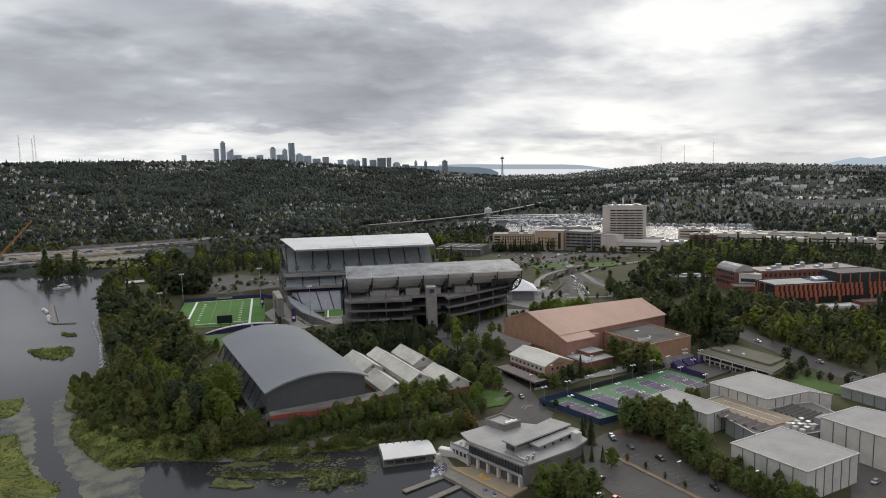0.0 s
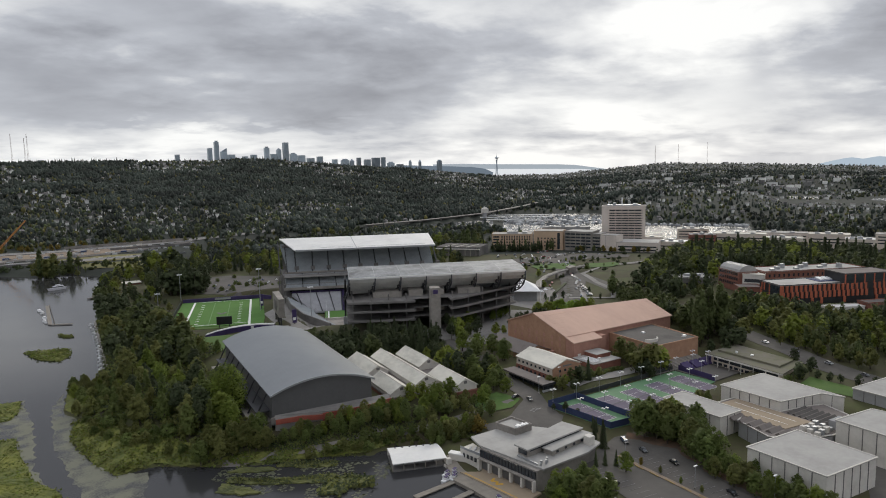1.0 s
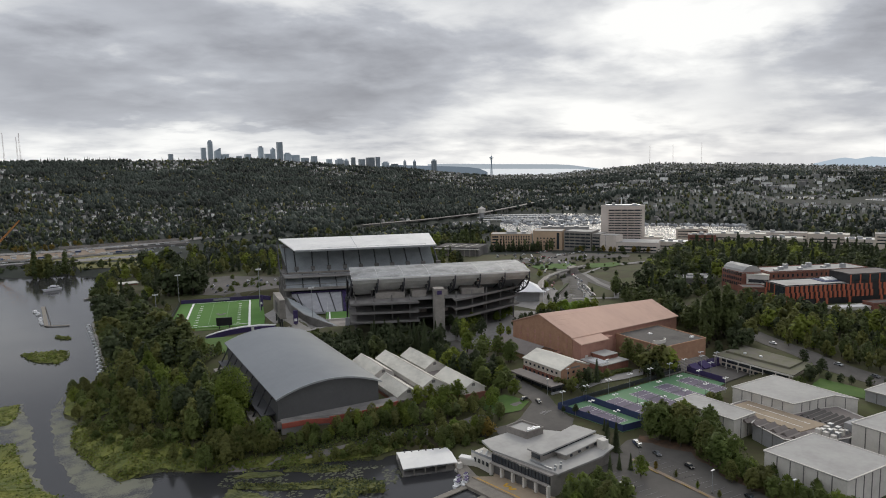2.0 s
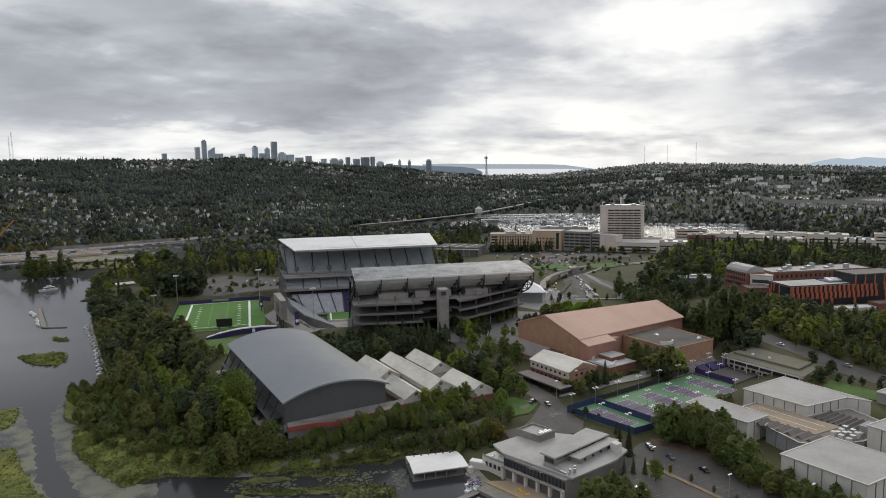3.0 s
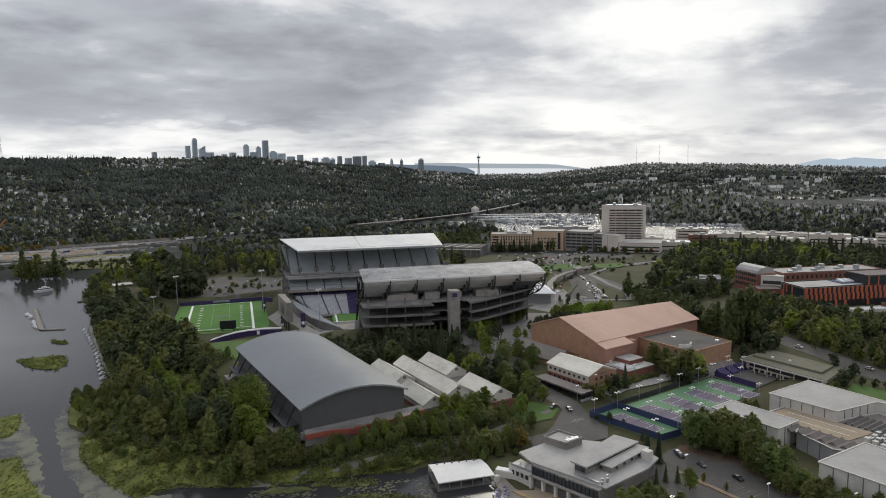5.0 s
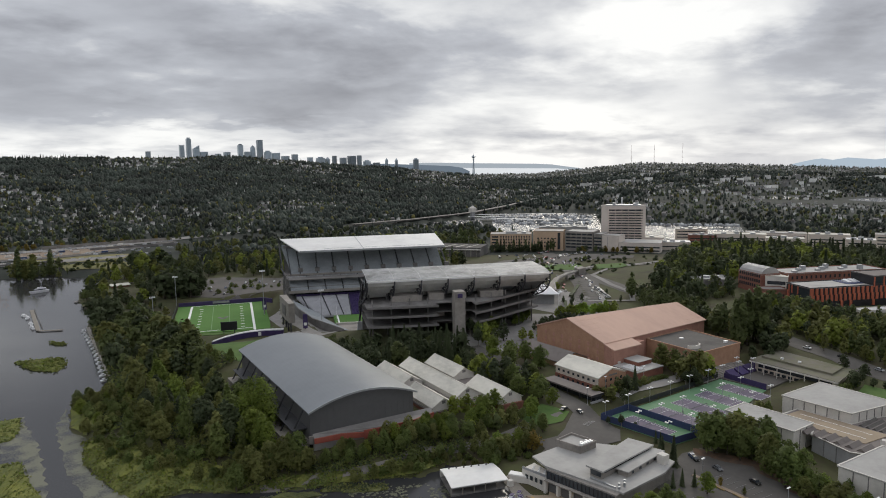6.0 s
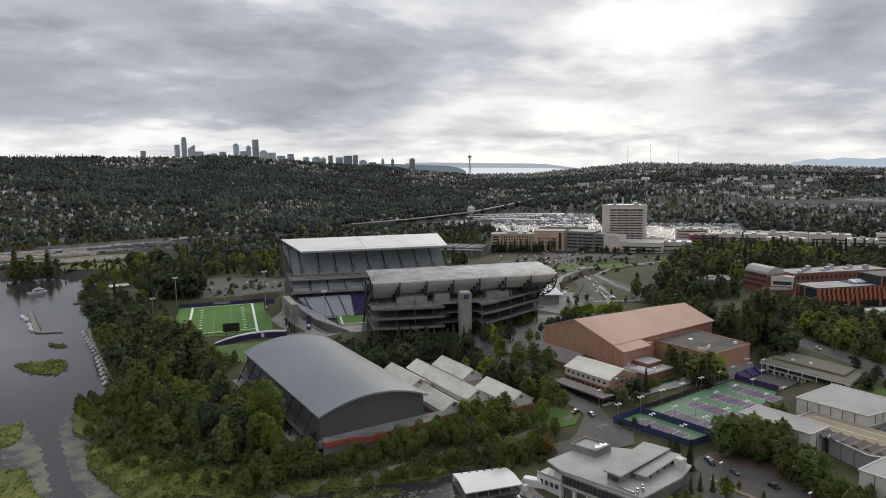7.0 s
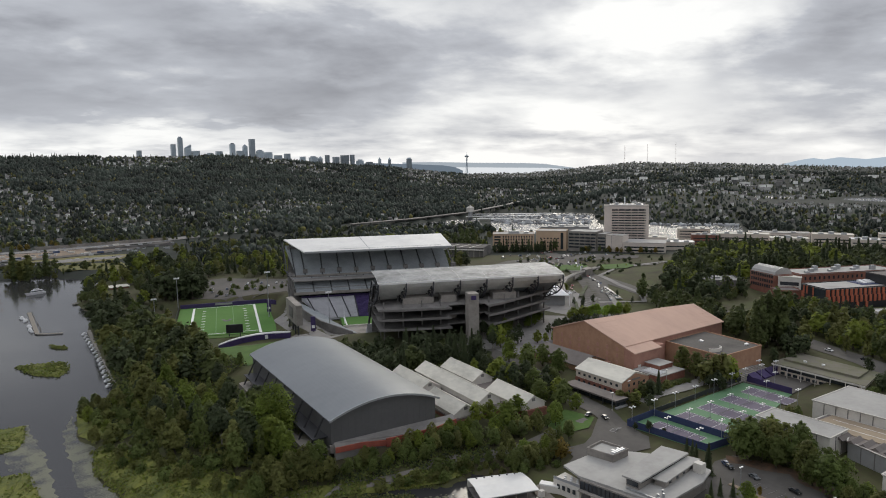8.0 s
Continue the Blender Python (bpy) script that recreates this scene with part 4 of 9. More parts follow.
    for z in (12.5, 18.0, 23.0, 29.0):
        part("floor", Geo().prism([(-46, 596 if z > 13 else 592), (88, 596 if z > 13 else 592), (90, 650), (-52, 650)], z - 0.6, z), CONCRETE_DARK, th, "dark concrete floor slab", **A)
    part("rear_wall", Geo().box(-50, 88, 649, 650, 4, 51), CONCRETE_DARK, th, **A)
    for u in (-46, -47.5, -50):
        for v in (600, 620, 642):
            part("column", Geo().box(u - 0.5, u + 0.5, v - 0.5, v + 0.5, 5, 30), CONCRETE_DARK, th, **A)
    g = Geo()
    for u in (-44, -50):
        g.bar((u, 616, 30), (u - 4, 655, 53), 0.8)
        g.bar((u - 3, 650, 30), (u - 4, 656, 55), 0.8)
        g.bar((u, 620, 31), (u - 3, 650, 31), 0.6)
    part("end_frame", g, STEEL, th, "black steel end frame", **A)
    # the lower bowl bends round the open end
    g = Geo()
    n, ring = 10, []
    for j in range(n):
        a, b = j / n, (j + 1) / n
        inner = [(-22, 570), (-19, 548), (-12, 528), (-4, 510)]
        outer = [(-44, 592), (-39, 560), (-28, 532), (-8, 508)]
        hi = [13, 12, 9.5, 6]

        def at(i, t, lift):
            return (inner[i][0] + (outer[i][0] - inner[i][0]) * t, inner[i][1] + (outer[i][1] - inner[i][1]) * t, 5.2 + (hi[i] - 5.2) * lift)

        ring += [[at(i, a, b) for i in range(4)], [at(i, b, b) for i in range(4)]]
    for k, row in enumerate(ring):
        g.v += row
    for k in range(len(ring) - 1):
        g.f += [(4 * k + i, 4 * k + i + 1, 4 * k + 5 + i, 4 * k + 4 + i) for i in range(3)]
    part("end_seating", g, SEATS, th, "pale grey curved end rows", **A)
    part("end_wall", Geo().prism([(-44.5, 592), (-39.5, 560), (-28.5, 531.5), (-8, 507), (-7.4, 507.6), (-28, 532.5), (-38.9, 560.4), (-43.9, 592)], 2, [14, 13, 10.4, 7, 7, 10.4, 13, 14]), CONCRETE_DARK, th, "curved weathered concrete wall", **A)


def playing_field():
    th = thing("football_field", "green artificial turf field inside the stadium", "sports field", *(UV @ Vector((40, 540, 3.0))), -22.6)
    part("turf", Geo().box(-12, 105, 533, 569.5, 3.0, 4.6), TURF, th, axes=UV)
    part("apron", Geo().box(-10, 105, 506, 532.9, 2.0, 4.5), CONCRETE, th, "grey concrete apron", axes=UV)
    part("side_wall", Geo().box(-12, 60, 531.6, 532.6, 4.5, 5.8), WALL_WHITE, th, axes=UV)
    for u, v in ((-9, 530),):
        part("goal_line", Geo().box(-9, 100, 567.0, 568.2, 4.6, 4.63), PAINT_WHITE, th, axes=UV)
        part("end_line", Geo().box(-9.6, -8.4, 535, 568, 4.6, 4.63), PAINT_WHITE, th, axes=UV)
    goal = thing("goal_post", "thin white football goal post", "goal post", *(UV @ Vector((-10.5, 542, 4.6))), -22.6)
    g = Geo()
    g.tube((-10.5, 542, 4.6), (-10.5, 542, 7.6), 0.15, 0.15)
    g.bar((-10.5, 539.2, 7.6), (-10.5, 544.8, 7.6), 0.15)
    for v in (539.2, 544.8):
        g.bar((-10.5, v, 7.6), (-10.5, v, 16.6), 0.13)
    part("post", g, LAMP_WHITE, goal, axes=UV)


def end_tower():
    th = thing("scoreboard_tower", "grey concrete tower block with a recessed dark panel", "tower", *(UV @ Vector((-48, 530, 4))), -22.6)
    body = part("body", Geo().prism([(-52, 548), (-45, 513), (-41, 514), (-47, 549)], 12, 26), CONCRETE, th, axes=UV)
    part("recess", Geo().prism([(-50.2, 537), (-47.9, 525), (-47.6, 525), (-49.8, 537)], 15, 22.5), CONCRETE_DARK, body, "square dark recess", axes=UV)
    for u, v in ((-50, 545), (-46, 524), (-44, 516), (-47.5, 534)):
        part("leg", Geo().tube((u, v, 4), (u, v, 12.2), 0.5, 0.5, 8), STEEL, th, axes=UV)
    for k in range(6):
        part("brace", Geo().bar((-50 + k, 545 - 5 * k, 5 + (k % 2) * 6), (-49 + k, 540 - 5 * k, 11 - (k % 2) * 6), 0.35), STEEL, th, axes=UV)


grandstand_near()
grandstand_far()
playing_field()
end_tower()

# ---- practice field ----
FZ = 2.2


def practice_field():
    # the field lies a little askew of the stadium
    A = dict(axes=UV @ Matrix.Translation((-104.5, 644, 0)) @ Matrix.Rotation(radians(5.3), 4, "Z") @ Matrix.Translation((104.5, -644, 0)))
    th = thing("practice_field", "green turf practice field with white lines and yard marks", "sports field", *(UV @ Vector((-104, 592, 1.0))), -22.6)
    part("turf", Geo().prism([(-140, 546), (-69, 540), (-68, 560), (-69, 648), (-140, 648)], -2.0, FZ), TURF, th, **A)
    part("shoulder", Geo().prism([(-142, 540), (-69, 531), (-66, 548), (-69, 539.5), (-140, 545.5)], -2.0, FZ - 0.3), LAWN, th, **A)
    g = FZ + 0.05
    for u in (-128.8, -80):
        part("side_line", Geo().box(u - 0.9, u + 0.9, 540, 645, FZ, g), PAINT_WHITE, th, **A)
    for v in (645, 548):
        part("end_line", Geo().box(-128, -79, v - 0.4, v + 0.4, FZ, g), PAINT_WHITE, th, **A)
    for u in (-120.5, -88.3):
        for k in range(9):
            part("yard_mark", Geo().box(u - 1.3, u + 1.3, 553.5 + k * 9.6, 554.7 + k * 9.6, FZ, g), PAINT_WHITE, th, **A)
    for u in (-111, -98):
        part("hash_line", Geo().box(u - 0.2, u + 0.2, 548, 640, FZ, g), TURF_PALE, th, **A)
    part("crest", Geo().prism([(-107.5, 594), (-104.5, 586), (-101.5, 586), (-98.5, 594), (-101, 594), (-103, 589), (-105, 594)], FZ, g), CONCRETE_DARK, th, "dark crest mark at the middle", **A)
    fence = thing("field_wall", "purple padded wall along the far end of the practice field", "wall", *(UV @ Vector((-104, 649, 1.0))), -22.6)
    part("panel", Geo().prism([(-140, 648.5), (-70, 648.5), (-62, 640), (-61.4, 640.6), (-69.8, 649.3), (-140, 649.3)], 0.5, 5.4), PURPLE, fence, **A)
    part("sign", Geo().box(-112, -98, 648.2, 648.5, 3.2, 5.0), WALL_GREY, fence, "grey sign band", **A)
    side = thing("field_fence", "dark mesh fence beside the practice field", "fence", *(UV @ Vector((-141, 595, 1.0))), -22.6)
    part("mesh_panel", Geo().box(-141.2, -140.9, 545, 649, 0.5, 4.6), STEEL, side, **A)
    A = dict(axes=UV)
    curve = thing("curved_wall", "curved purple wall with a white top ledge", "wall", *(UV @ Vector((-75, 522, 1.0))), -22.6)
    pts = [(-96, 500), (-90, 509), (-82, 517), (-73, 522), (-62, 524), (-50, 522)]
    inn = [(u + 0.8, v + 3.6) for u, v in pts]
    part("wall", Geo().prism(pts + inn[::-1], 0, 5.2), PURPLE, curve, **A)
    part("ledge", Geo().prism([(u, v + 0.6) for u, v in pts] + [(u, v + 0.4) for u, v in inn[::-1]], 5.2, 5.8), WHITE_ROOF, curve, "white ledge on top", **A)
    part("crest_plate", Geo().prism([(-67, 522.6), (-65, 522.9), (-65.6, 522.8), (-66.4, 522.7)], 2.2, 5.0), PAINT_WHITE, curve, **A)
    board = thing("scoreboard", "black scoreboard seen on two posts beside the field", "scoreboard", *(UV @ Vector((-88, 538, 2.0))), -22.6)
    part("panel", Geo().box(-94, -82.5, 537.6, 538.4, 4.2, 10.4), BLACK_PANEL, board, **A)
    for u in (-92, -84.5):
        part("post", Geo().box(u - 0.3, u + 0.3, 537.8, 538.2, 1.5, 4.4), STEEL, board, **A)


practice_field()


def light_mast(u, v, z, tall, label="tall slim floodlight mast beside the field"):
    p = UV @ Vector((u, v, z))
    th = thing("floodlight", label, "floodlight", *p, -22.6, "floodlights")
    part("pole", Geo().tube(p, p + Vector((0, 0, tall)), 0.35, 0.2, 8), STEEL_GREY, th)
    g = Geo()
    for k in range(4):
        g.box(p.x - 2.2 + k * 1.2, p.x - 1.4 + k * 1.2, p.y - 0.4, p.y + 0.4, p.z + tall - 1.0, p.z + tall + 0.2)
    g.bar((p.x - 2.4, p.y, p.z + tall - 0.3), (p.x + 2.4, p.y, p.z + tall - 0.3), 0.2)
    part("lamp_head", g, LAMP_WHITE, th)


light_mast(-143, 652, 2, 26)
light_mast(-158, 630, 2, 13)
light_mast(-66, 590, 3, 36)
light_mast(-22, 528, 4, 28)


def banner_pylon(u, v, z0, z1):
    p = UV @ Vector((u, v, z0))
    th = thing("banner_pylon", "purple banner with a pale crest on a pylon", "banner", *p, -22.6)
    part("banner", Geo().box(u - 1.6, u + 1.6, v - 0.5, v + 0.5, z0 + 3, z1), PURPLE, th, axes=UV)
    part("post", Geo().box(u - 0.4, u + 0.4, v - 0.3, v + 0.3, z0, z0 + 3.2), STEEL, th, axes=UV)
    part("crest", Geo().box(u - 1.0, u + 1.0, v - 0.6, v - 0.5, z0 + 5, z0 + 7), PAINT_WHITE, th, axes=UV)


banner_pylon(-34, 513, 5, 18)
banner_pylon(-66, 600, 2, 15)


# ---- indoor practice hall with the arched roof ----
# the hall and the pool halls stand a little askew of the arena
SKEW = Matrix.Translation((85.6, 294.5, 0)) @ Matrix.Rotation(radians(-4.2), 4, "Z") @ Matrix.Translation((-85.6, -294.5, 0))


def practice_hall():
    x0, x1, y0, y1 = 85.8, 133.4, 295.4, 405.6
    th = thing("practice_hall", "large indoor practice hall with a grey arched metal roof", "sports hall", 110, 355, 9)
    n, rise, eave = 28, 5.0, 22.4

    def arch(x, lift=0.0):
        t = (x - x0) / (x1 - x0) * 2 - 1
        return eave + lift + rise * (1 - t * t)

    xs = [x0 - 1.2 + (x1 - x0 + 2.4) * k / n for k in range(n + 1)]
    top = [(x, arch(x, 0.5)) for x in xs]
    roof = part("roof", Geo().extrude(top + [(x, z - 0.5) for x, z in top[::-1]], "y", y0 - 1.5, y1 + 1.0), METAL_ROOF, th, "smooth blue-grey standing-seam metal", axes=SKEW)
    for y in (y0 - 1.75, y1 + 1.05):
        part("roof_edge", Geo().extrude([(x, z + 0.12) for x, z in top] + [(x, z - 0.75) for x, z in top[::-1]], "y", y - 0.2, y + 0.2), STEEL_GREY, roof, "pale metal roof trim", axes=SKEW)
    wall_top = [(x0 + (x1 - x0) * k / n, arch(x0 + (x1 - x0) * k / n)) for k in range(n + 1)]
    for name, y in (("gable_wall", y0), ("gable_wall", y1 - 0.6)):
        part(name, Geo().extrude([(x0, 8)] + wall_top + [(x1, 8)], "y", y, y + 0.6), METAL_WALL, th, "dark grey ribbed metal wall", axes=SKEW)
    for k in range(16):
        x = x0 + 1.5 + k * 2.95
        part("wall_rib", Geo().box(x, x + 0.12, y0 - 0.05, y0, 12.1, arch(x) - 0.3), METAL_WALL, th, axes=SKEW)
    for x in (x0, x1 - 0.6):
        part("side_wall", Geo().box(x, x + 0.6, y0 + 0.6, y1 - 0.6, 8, eave), METAL_WALL, th, axes=SKEW)
    part("plinth", Geo().box(x0 - 1, x1 + 0.5, y0 - 1.0, y0 - 0.02, 9, 12.0), CONCRETE, th, "pale concrete plinth", axes=SKEW)
    # sloping struts along the lake side
    for k in range(9):
        y = y0 + 6 + k * 12
        part("strut", Geo().bar((x0 - 7.5, y, 9), (x0 - 0.8, y, 21.5), 0.6).bar((x0 - 5.5, y, 13), (x0, y, 13), 0.4), STEEL, th, "dark sloping steel strut", axes=SKEW)
    part("side_terrace", Geo().box(x0 - 9, x0, y0 + 2, y1 - 4, 5, 9.6), CONCRETE, th, "grey concrete terrace along the side", axes=SKEW)
    part("side_canopy", Geo().box(x0 - 6.5, x0, y0 + 4, y1 - 6, 13.8, 14.2), STEEL, th, axes=SKEW)
    # forecourt with its red curved wall
    pts = [(86.5, 293.6), (97.8, 292.0), (107, 289.2), (118, 287.4), (130.6, 286.8), (142, 289)]
    part("forecourt", Geo().prism(pts + [(142, 291.2), (86.5, 294.8)], 6, [11.3] * 6 + [12.9, 12.9]), PAVING, th, "pale concrete forecourt")
    wall = [(p[0], p[1] - 0.3) for p in pts]
    g = Geo()
    for a, b in zip(wall, wall[1:]):
        g.bar((a[0], a[1], 10.2 if a[0] < 105 else 9.6), (b[0], b[1], 9.6 if b[0] > 104 else 10.2), 0.6, 2.2 if a[0] < 105 else 3.6)
    part("red_wall", g, RED_WALL, th, "curved red retaining wall")


practice_hall()


def gable(th, x0, x1, y0, y1, base, eave, ridge, roof_mat, wall_mat, ridge_x=True, over=0.6, gable_mat=None, axes=HERE):
    """A gabled block: walls, two roof slopes and ridge along y (ridge_x False) or along x."""
    if ridge_x:
        mid = (y0 + y1) / 2
        sec = [(y0, base), (y0, eave), (mid, ridge), (y1, eave), (y1, base)]
        part("wall", Geo().extrude(sec, "x", x0, x1), gable_mat or wall_mat, th, axes=axes)
        for a, b in ((y0 - over, mid), (y1 + over, mid)):
            za = eave - (ridge - eave) * over / (mid - y0)
            part("roof", Geo().extrude([(a, za + 0.05), (b, ridge + 0.05), (b, ridge + 0.4), (a, za + 0.4)], "x", x0 - over, x1 + over), roof_mat, th, axes=axes)
    else:
        mid = (x0 + x1) / 2
        sec = [(x0, base), (x0, eave), (mid, ridge), (x1, eave), (x1, base)]
        part("wall", Geo().extrude(sec, "y", y0, y1), gable_mat or wall_mat, th, axes=axes)
        for a, b in ((x0 - over, mid), (x1 + over, mid)):
            za = eave - (ridge - eave) * over / (mid - x0)
            part("roof", Geo().extrude([(a, za + 0.05), (b, ridge + 0.05), (b, ridge + 0.4), (a, za + 0.4)], "y", y0 - over, y1 + over), roof_mat, th, axes=axes)


# ---- cluster of cream-roofed gabled halls ----
POOL = Matrix.Translation((142, 292, 0)) @ Matrix.Rotation(radians(-4.2), 4, "Z") @ Matrix.Translation((-141, -292, 0))


def pool_halls():
    group = "cream-roofed pool halls"
    for x0, x1, y0, y1, eave, ridge, label in (
            (142.6, 154.4, 292, 319, 11.8, 15.4, "low pool hall with a stained cream gable roof and brick base"),
            (145, 157, 328, 359.5, 12.0, 15.6, "low pool hall with a stained cream gable roof"),
            (158.7, 170.7, 297, 356.5, 12.6, 16.2, "long pool hall with a pale cream gable roof"),
            (173, 186, 283, 311, 12.0, 15.8, "low pool hall with a pale gable roof above brick"),
            (174.2, 186.2, 325, 355.6, 12.0, 15.8, "low pool hall with a pale cream gable roof")):
        th = thing("pool_hall", label, "hall", (x0 + x1) / 2, (y0 + y1) / 2, 7, 0, group)
        gable(th, x0, x1, y0, y1, 6.0, eave, ridge, ROOF_CREAM, WALL_WHITE, False, 0.5, axes=POOL)
        part("brick_base", Geo().box(x0 - 0.3, x1 + 0.3, y0 - 1.2, y1 + 0.3, 5, 9.8), BRICK, th, "red brick base wall", axes=POOL)
        m = (x0 + x1) / 2
        part("vent", Geo().prism([(m - 0.9, y0 - 0.15), (m + 0.9, y0 - 0.15), (m + 0.9, y0), (m - 0.9, y0)], ridge - 2.4, ridge - 1.0), CONCRETE_DARK, th, "dark gable vent", axes=POOL)
        part("ridge_cap", Geo().bar((m, y0 - 0.4, ridge + 0.42), (m, y1 + 0.4, ridge + 0.42), 0.5, 0.2), ROOF_CREAM, th, axes=POOL)
    link = thing("link_block", "flat brown roof linking the pool halls", "building", 163, 320, 7)
    part("wall", Geo().box(142, 188, 291, 356, 5, 9.4), BRICK, link, "red brick wall", axes=POOL)
    part("roof", Geo().box(141.8, 188.2, 290.8, 356.2, 9.4, 10.0), ROOF_BROWN, link, axes=POOL)


pool_halls()


# ---- arena with the salmon roof ----
def arena():
    th = thing("arena", "large brick arena with a salmon-pink gabled roof", "arena", 310, 320, 7)
    x0, x1, yl = 256, 353, 296.5
    # eave, ridge and eave of the near and the far gable; the ridge runs a little askew
    ends = [(x0 + 6, [(yl, 21.0), (325.5, 30.0), (351, 21.0)]), (x1, [(yl, 21.0), (317.5, 28.6), (345, 21.0)])]
    body = [(x, y, z) for x, row in ends for y, z in [(row[0][0], 5)] + row + [(row[2][0], 5)]]
    part("wall", Geo().add(body, [(0, 1, 2, 3, 4), (9, 8, 7, 6, 5)] + [(k, 5 + k, 5 + (k + 1) % 5, (k + 1) % 5) for k in range(5)]), BRICK_PINK, th, "pinkish brick walls")
    part("end_wall", Geo().extrude([(yl, 5), (yl, 21.0), (325.5, 30.0), (351, 21.0), (351, 5)], "x", x0 + 5.4, x0 + 5.98), BRICK_TAN, th, "tan brick gable wall with faint panels")
    for side, over in ((0, -0.8), (2, 0.8)):
        a, b = [(x, row[side][0] + over, row[side][1] - 0.2) for x, row in ends], [(x, row[1][0], row[1][1]) for x, row in ends]
        a, b = [(a[0][0] - 1.2, *a[0][1:]), (a[1][0] + 0.8, *a[1][1:])], [(b[0][0] - 1.2, *b[0][1:]), (b[1][0] + 0.8, *b[1][1:])]
        quad = [a[0], a[1], b[1], b[0]]
        slope = part("roof_slope", Geo().add([(x, y, z + 0.1) for x, y, z in quad] + [(x, y, z + 0.6) for x, y, z in quad],
                                             [(3, 2, 1, 0), (4, 5, 6, 7)] + [(k, (k + 1) % 4, 4 + (k + 1) % 4, 4 + k) for k in range(4)]), ROOF_SALMON, th, "salmon-pink membrane roof")
        for k in range(1, 6):
            p, q = [Vector(a[e]).lerp(Vector(b[e]), k / 6) + Vector((0, 0, 0.62)) for e in (0, 1)]
            part("roof_seam", Geo().bar(p, q, 0.22, 0.06), ROOF_SALMON, slope)
    for i in range(7):
        for j in range(3):
            part("brick_panel", Geo().box(x0 + 5.25, x0 + 5.4, 300.5 + i * 7, 302 + i * 7, 10.5 + j * 3.6, 12.6 + j * 3.6), BRICK_PINK, th)
    # lower wings towards the courts
    part("wing_wall", Geo().extrude([(289.5, 5), (289.5, 18.6), (yl, 20.6), (yl, 5)], "x", 261.6, 283), BRICK_PINK, th, "pale pink wing wall")
    part("wing_roof", Geo().extrude([(288.7, 18.5), (yl + 0.5, 20.9), (yl + 0.5, 21.4), (288.7, 19.0)], "x", 260.9, 283.6), ROOF_SALMON, th)
    part("loading_door", Geo().box(264.5, 266.6, 289.1, 289.45, 6, 12), WALL_WHITE, th)
    part("tower_block", Geo().box(284.4, 288.6, 291, yl + 1, 5, 19.4), BRICK_PINK, th)
    ax = thing("arena_annex", "flat-roofed tan practice gymnasium beside the arena", "building", 315, 274, 6)
    part("wall", Geo().prism([(295.5, 259), (330.5, 258), (334.5, 296.4), (297.2, 296.4)], 4, 18.0), BRICK_TAN, ax, "plain tan wall with a pale base band")
    part("roof", Geo().prism([(296.2, 259.7), (329.8, 258.7), (333.7, 295.6), (297.9, 295.6)], 18.0, 18.2), ROOF_GRAVEL, ax, "dark gravel roof")
    for a, b in (((295.5, 259), (330.5, 258)), ((330.5, 258), (334.5, 296)), ((295.5, 259), (297.2, 296)), ((297.2, 296), (334.5, 296))):
        part("parapet", Geo().bar((*a, 18.2), (*b, 18.2), 0.7, 0.7), BRICK_TAN, ax)
    part("base_band", Geo().box(295.3, 330.8, 257.4, 258.2, 4, 6.6), WALL_CREAM, ax)
    ring = [(302 + 5 * math.cos(math.pi * k / 11), 268.5 - 3.2 * math.sin(math.pi * k / 11)) for k in range(12)]
    inner_ring = [(302 + 4.4 * math.cos(math.pi * k / 11), 268.5 - 2.6 * math.sin(math.pi * k / 11)) for k in range(12)]
    part("roof_screen", Geo().prism(ring + inner_ring[::-1], 18.2, 20), WALL_WHITE, ax, "curved white roof screen")
    part("roof_hatch", Geo().box(324, 326.4, 263, 264.4, 18.2, 19.2), LAMP_WHITE, ax)
    part("roof_hatch", Geo().box(312, 314, 283, 285, 18.2, 18.8), LAMP_WHITE, ax)
    sv = thing("service_block", "small brick service block with rooftop pipes", "building", 271, 280, 6)
    part("wall", Geo().box(260, 281, 272, 288.6, 5, 10.5), BRICK, sv)
    part("roof", Geo().box(259.8, 281.2, 271.8, 288.8, 10.5, 10.9), ROOF_GREY, sv)
    part("upper_wall", Geo().box(269, 280, 279, 288.6, 10.9, 13.0), BRICK, sv)
    part("upper_roof", Geo().box(268.8, 280.2, 278.8, 288.8, 13.0, 13.3), ROOF_GREY, sv)
    for k in range(6):
        part("pipe", Geo().tube((261.5 + k * 1.2, 273.5, 11.3), (261.5 + k * 1.2, 284, 11.3), 0.25, 0.25), LAMP_WHITE, sv)


arena()


def window_row(parent, x0, x1, y, z0, z1, n, share=0.45, face="y"):
    """n windows along a wall that runs along x (face y) or along y (face x)."""
    w = (x1 - x0) / n
    wide = w * share
    if face == "y":
        g = Geo().box(-wide / 2, wide / 2, -0.12, 0.0, 0, z1 - z0)
        pieces("window", g, GLASS, parent, [put(x0 + (k + 0.5) * w, y, z0) for k in range(n)])
    else:
        g = Geo().box(-0.12, 0.0, -wide / 2, wide / 2, 0, z1 - z0)
        pieces("window", g, GLASS, parent, [put(y, x0 + (k + 0.5) * w, z0) for k in range(n)])


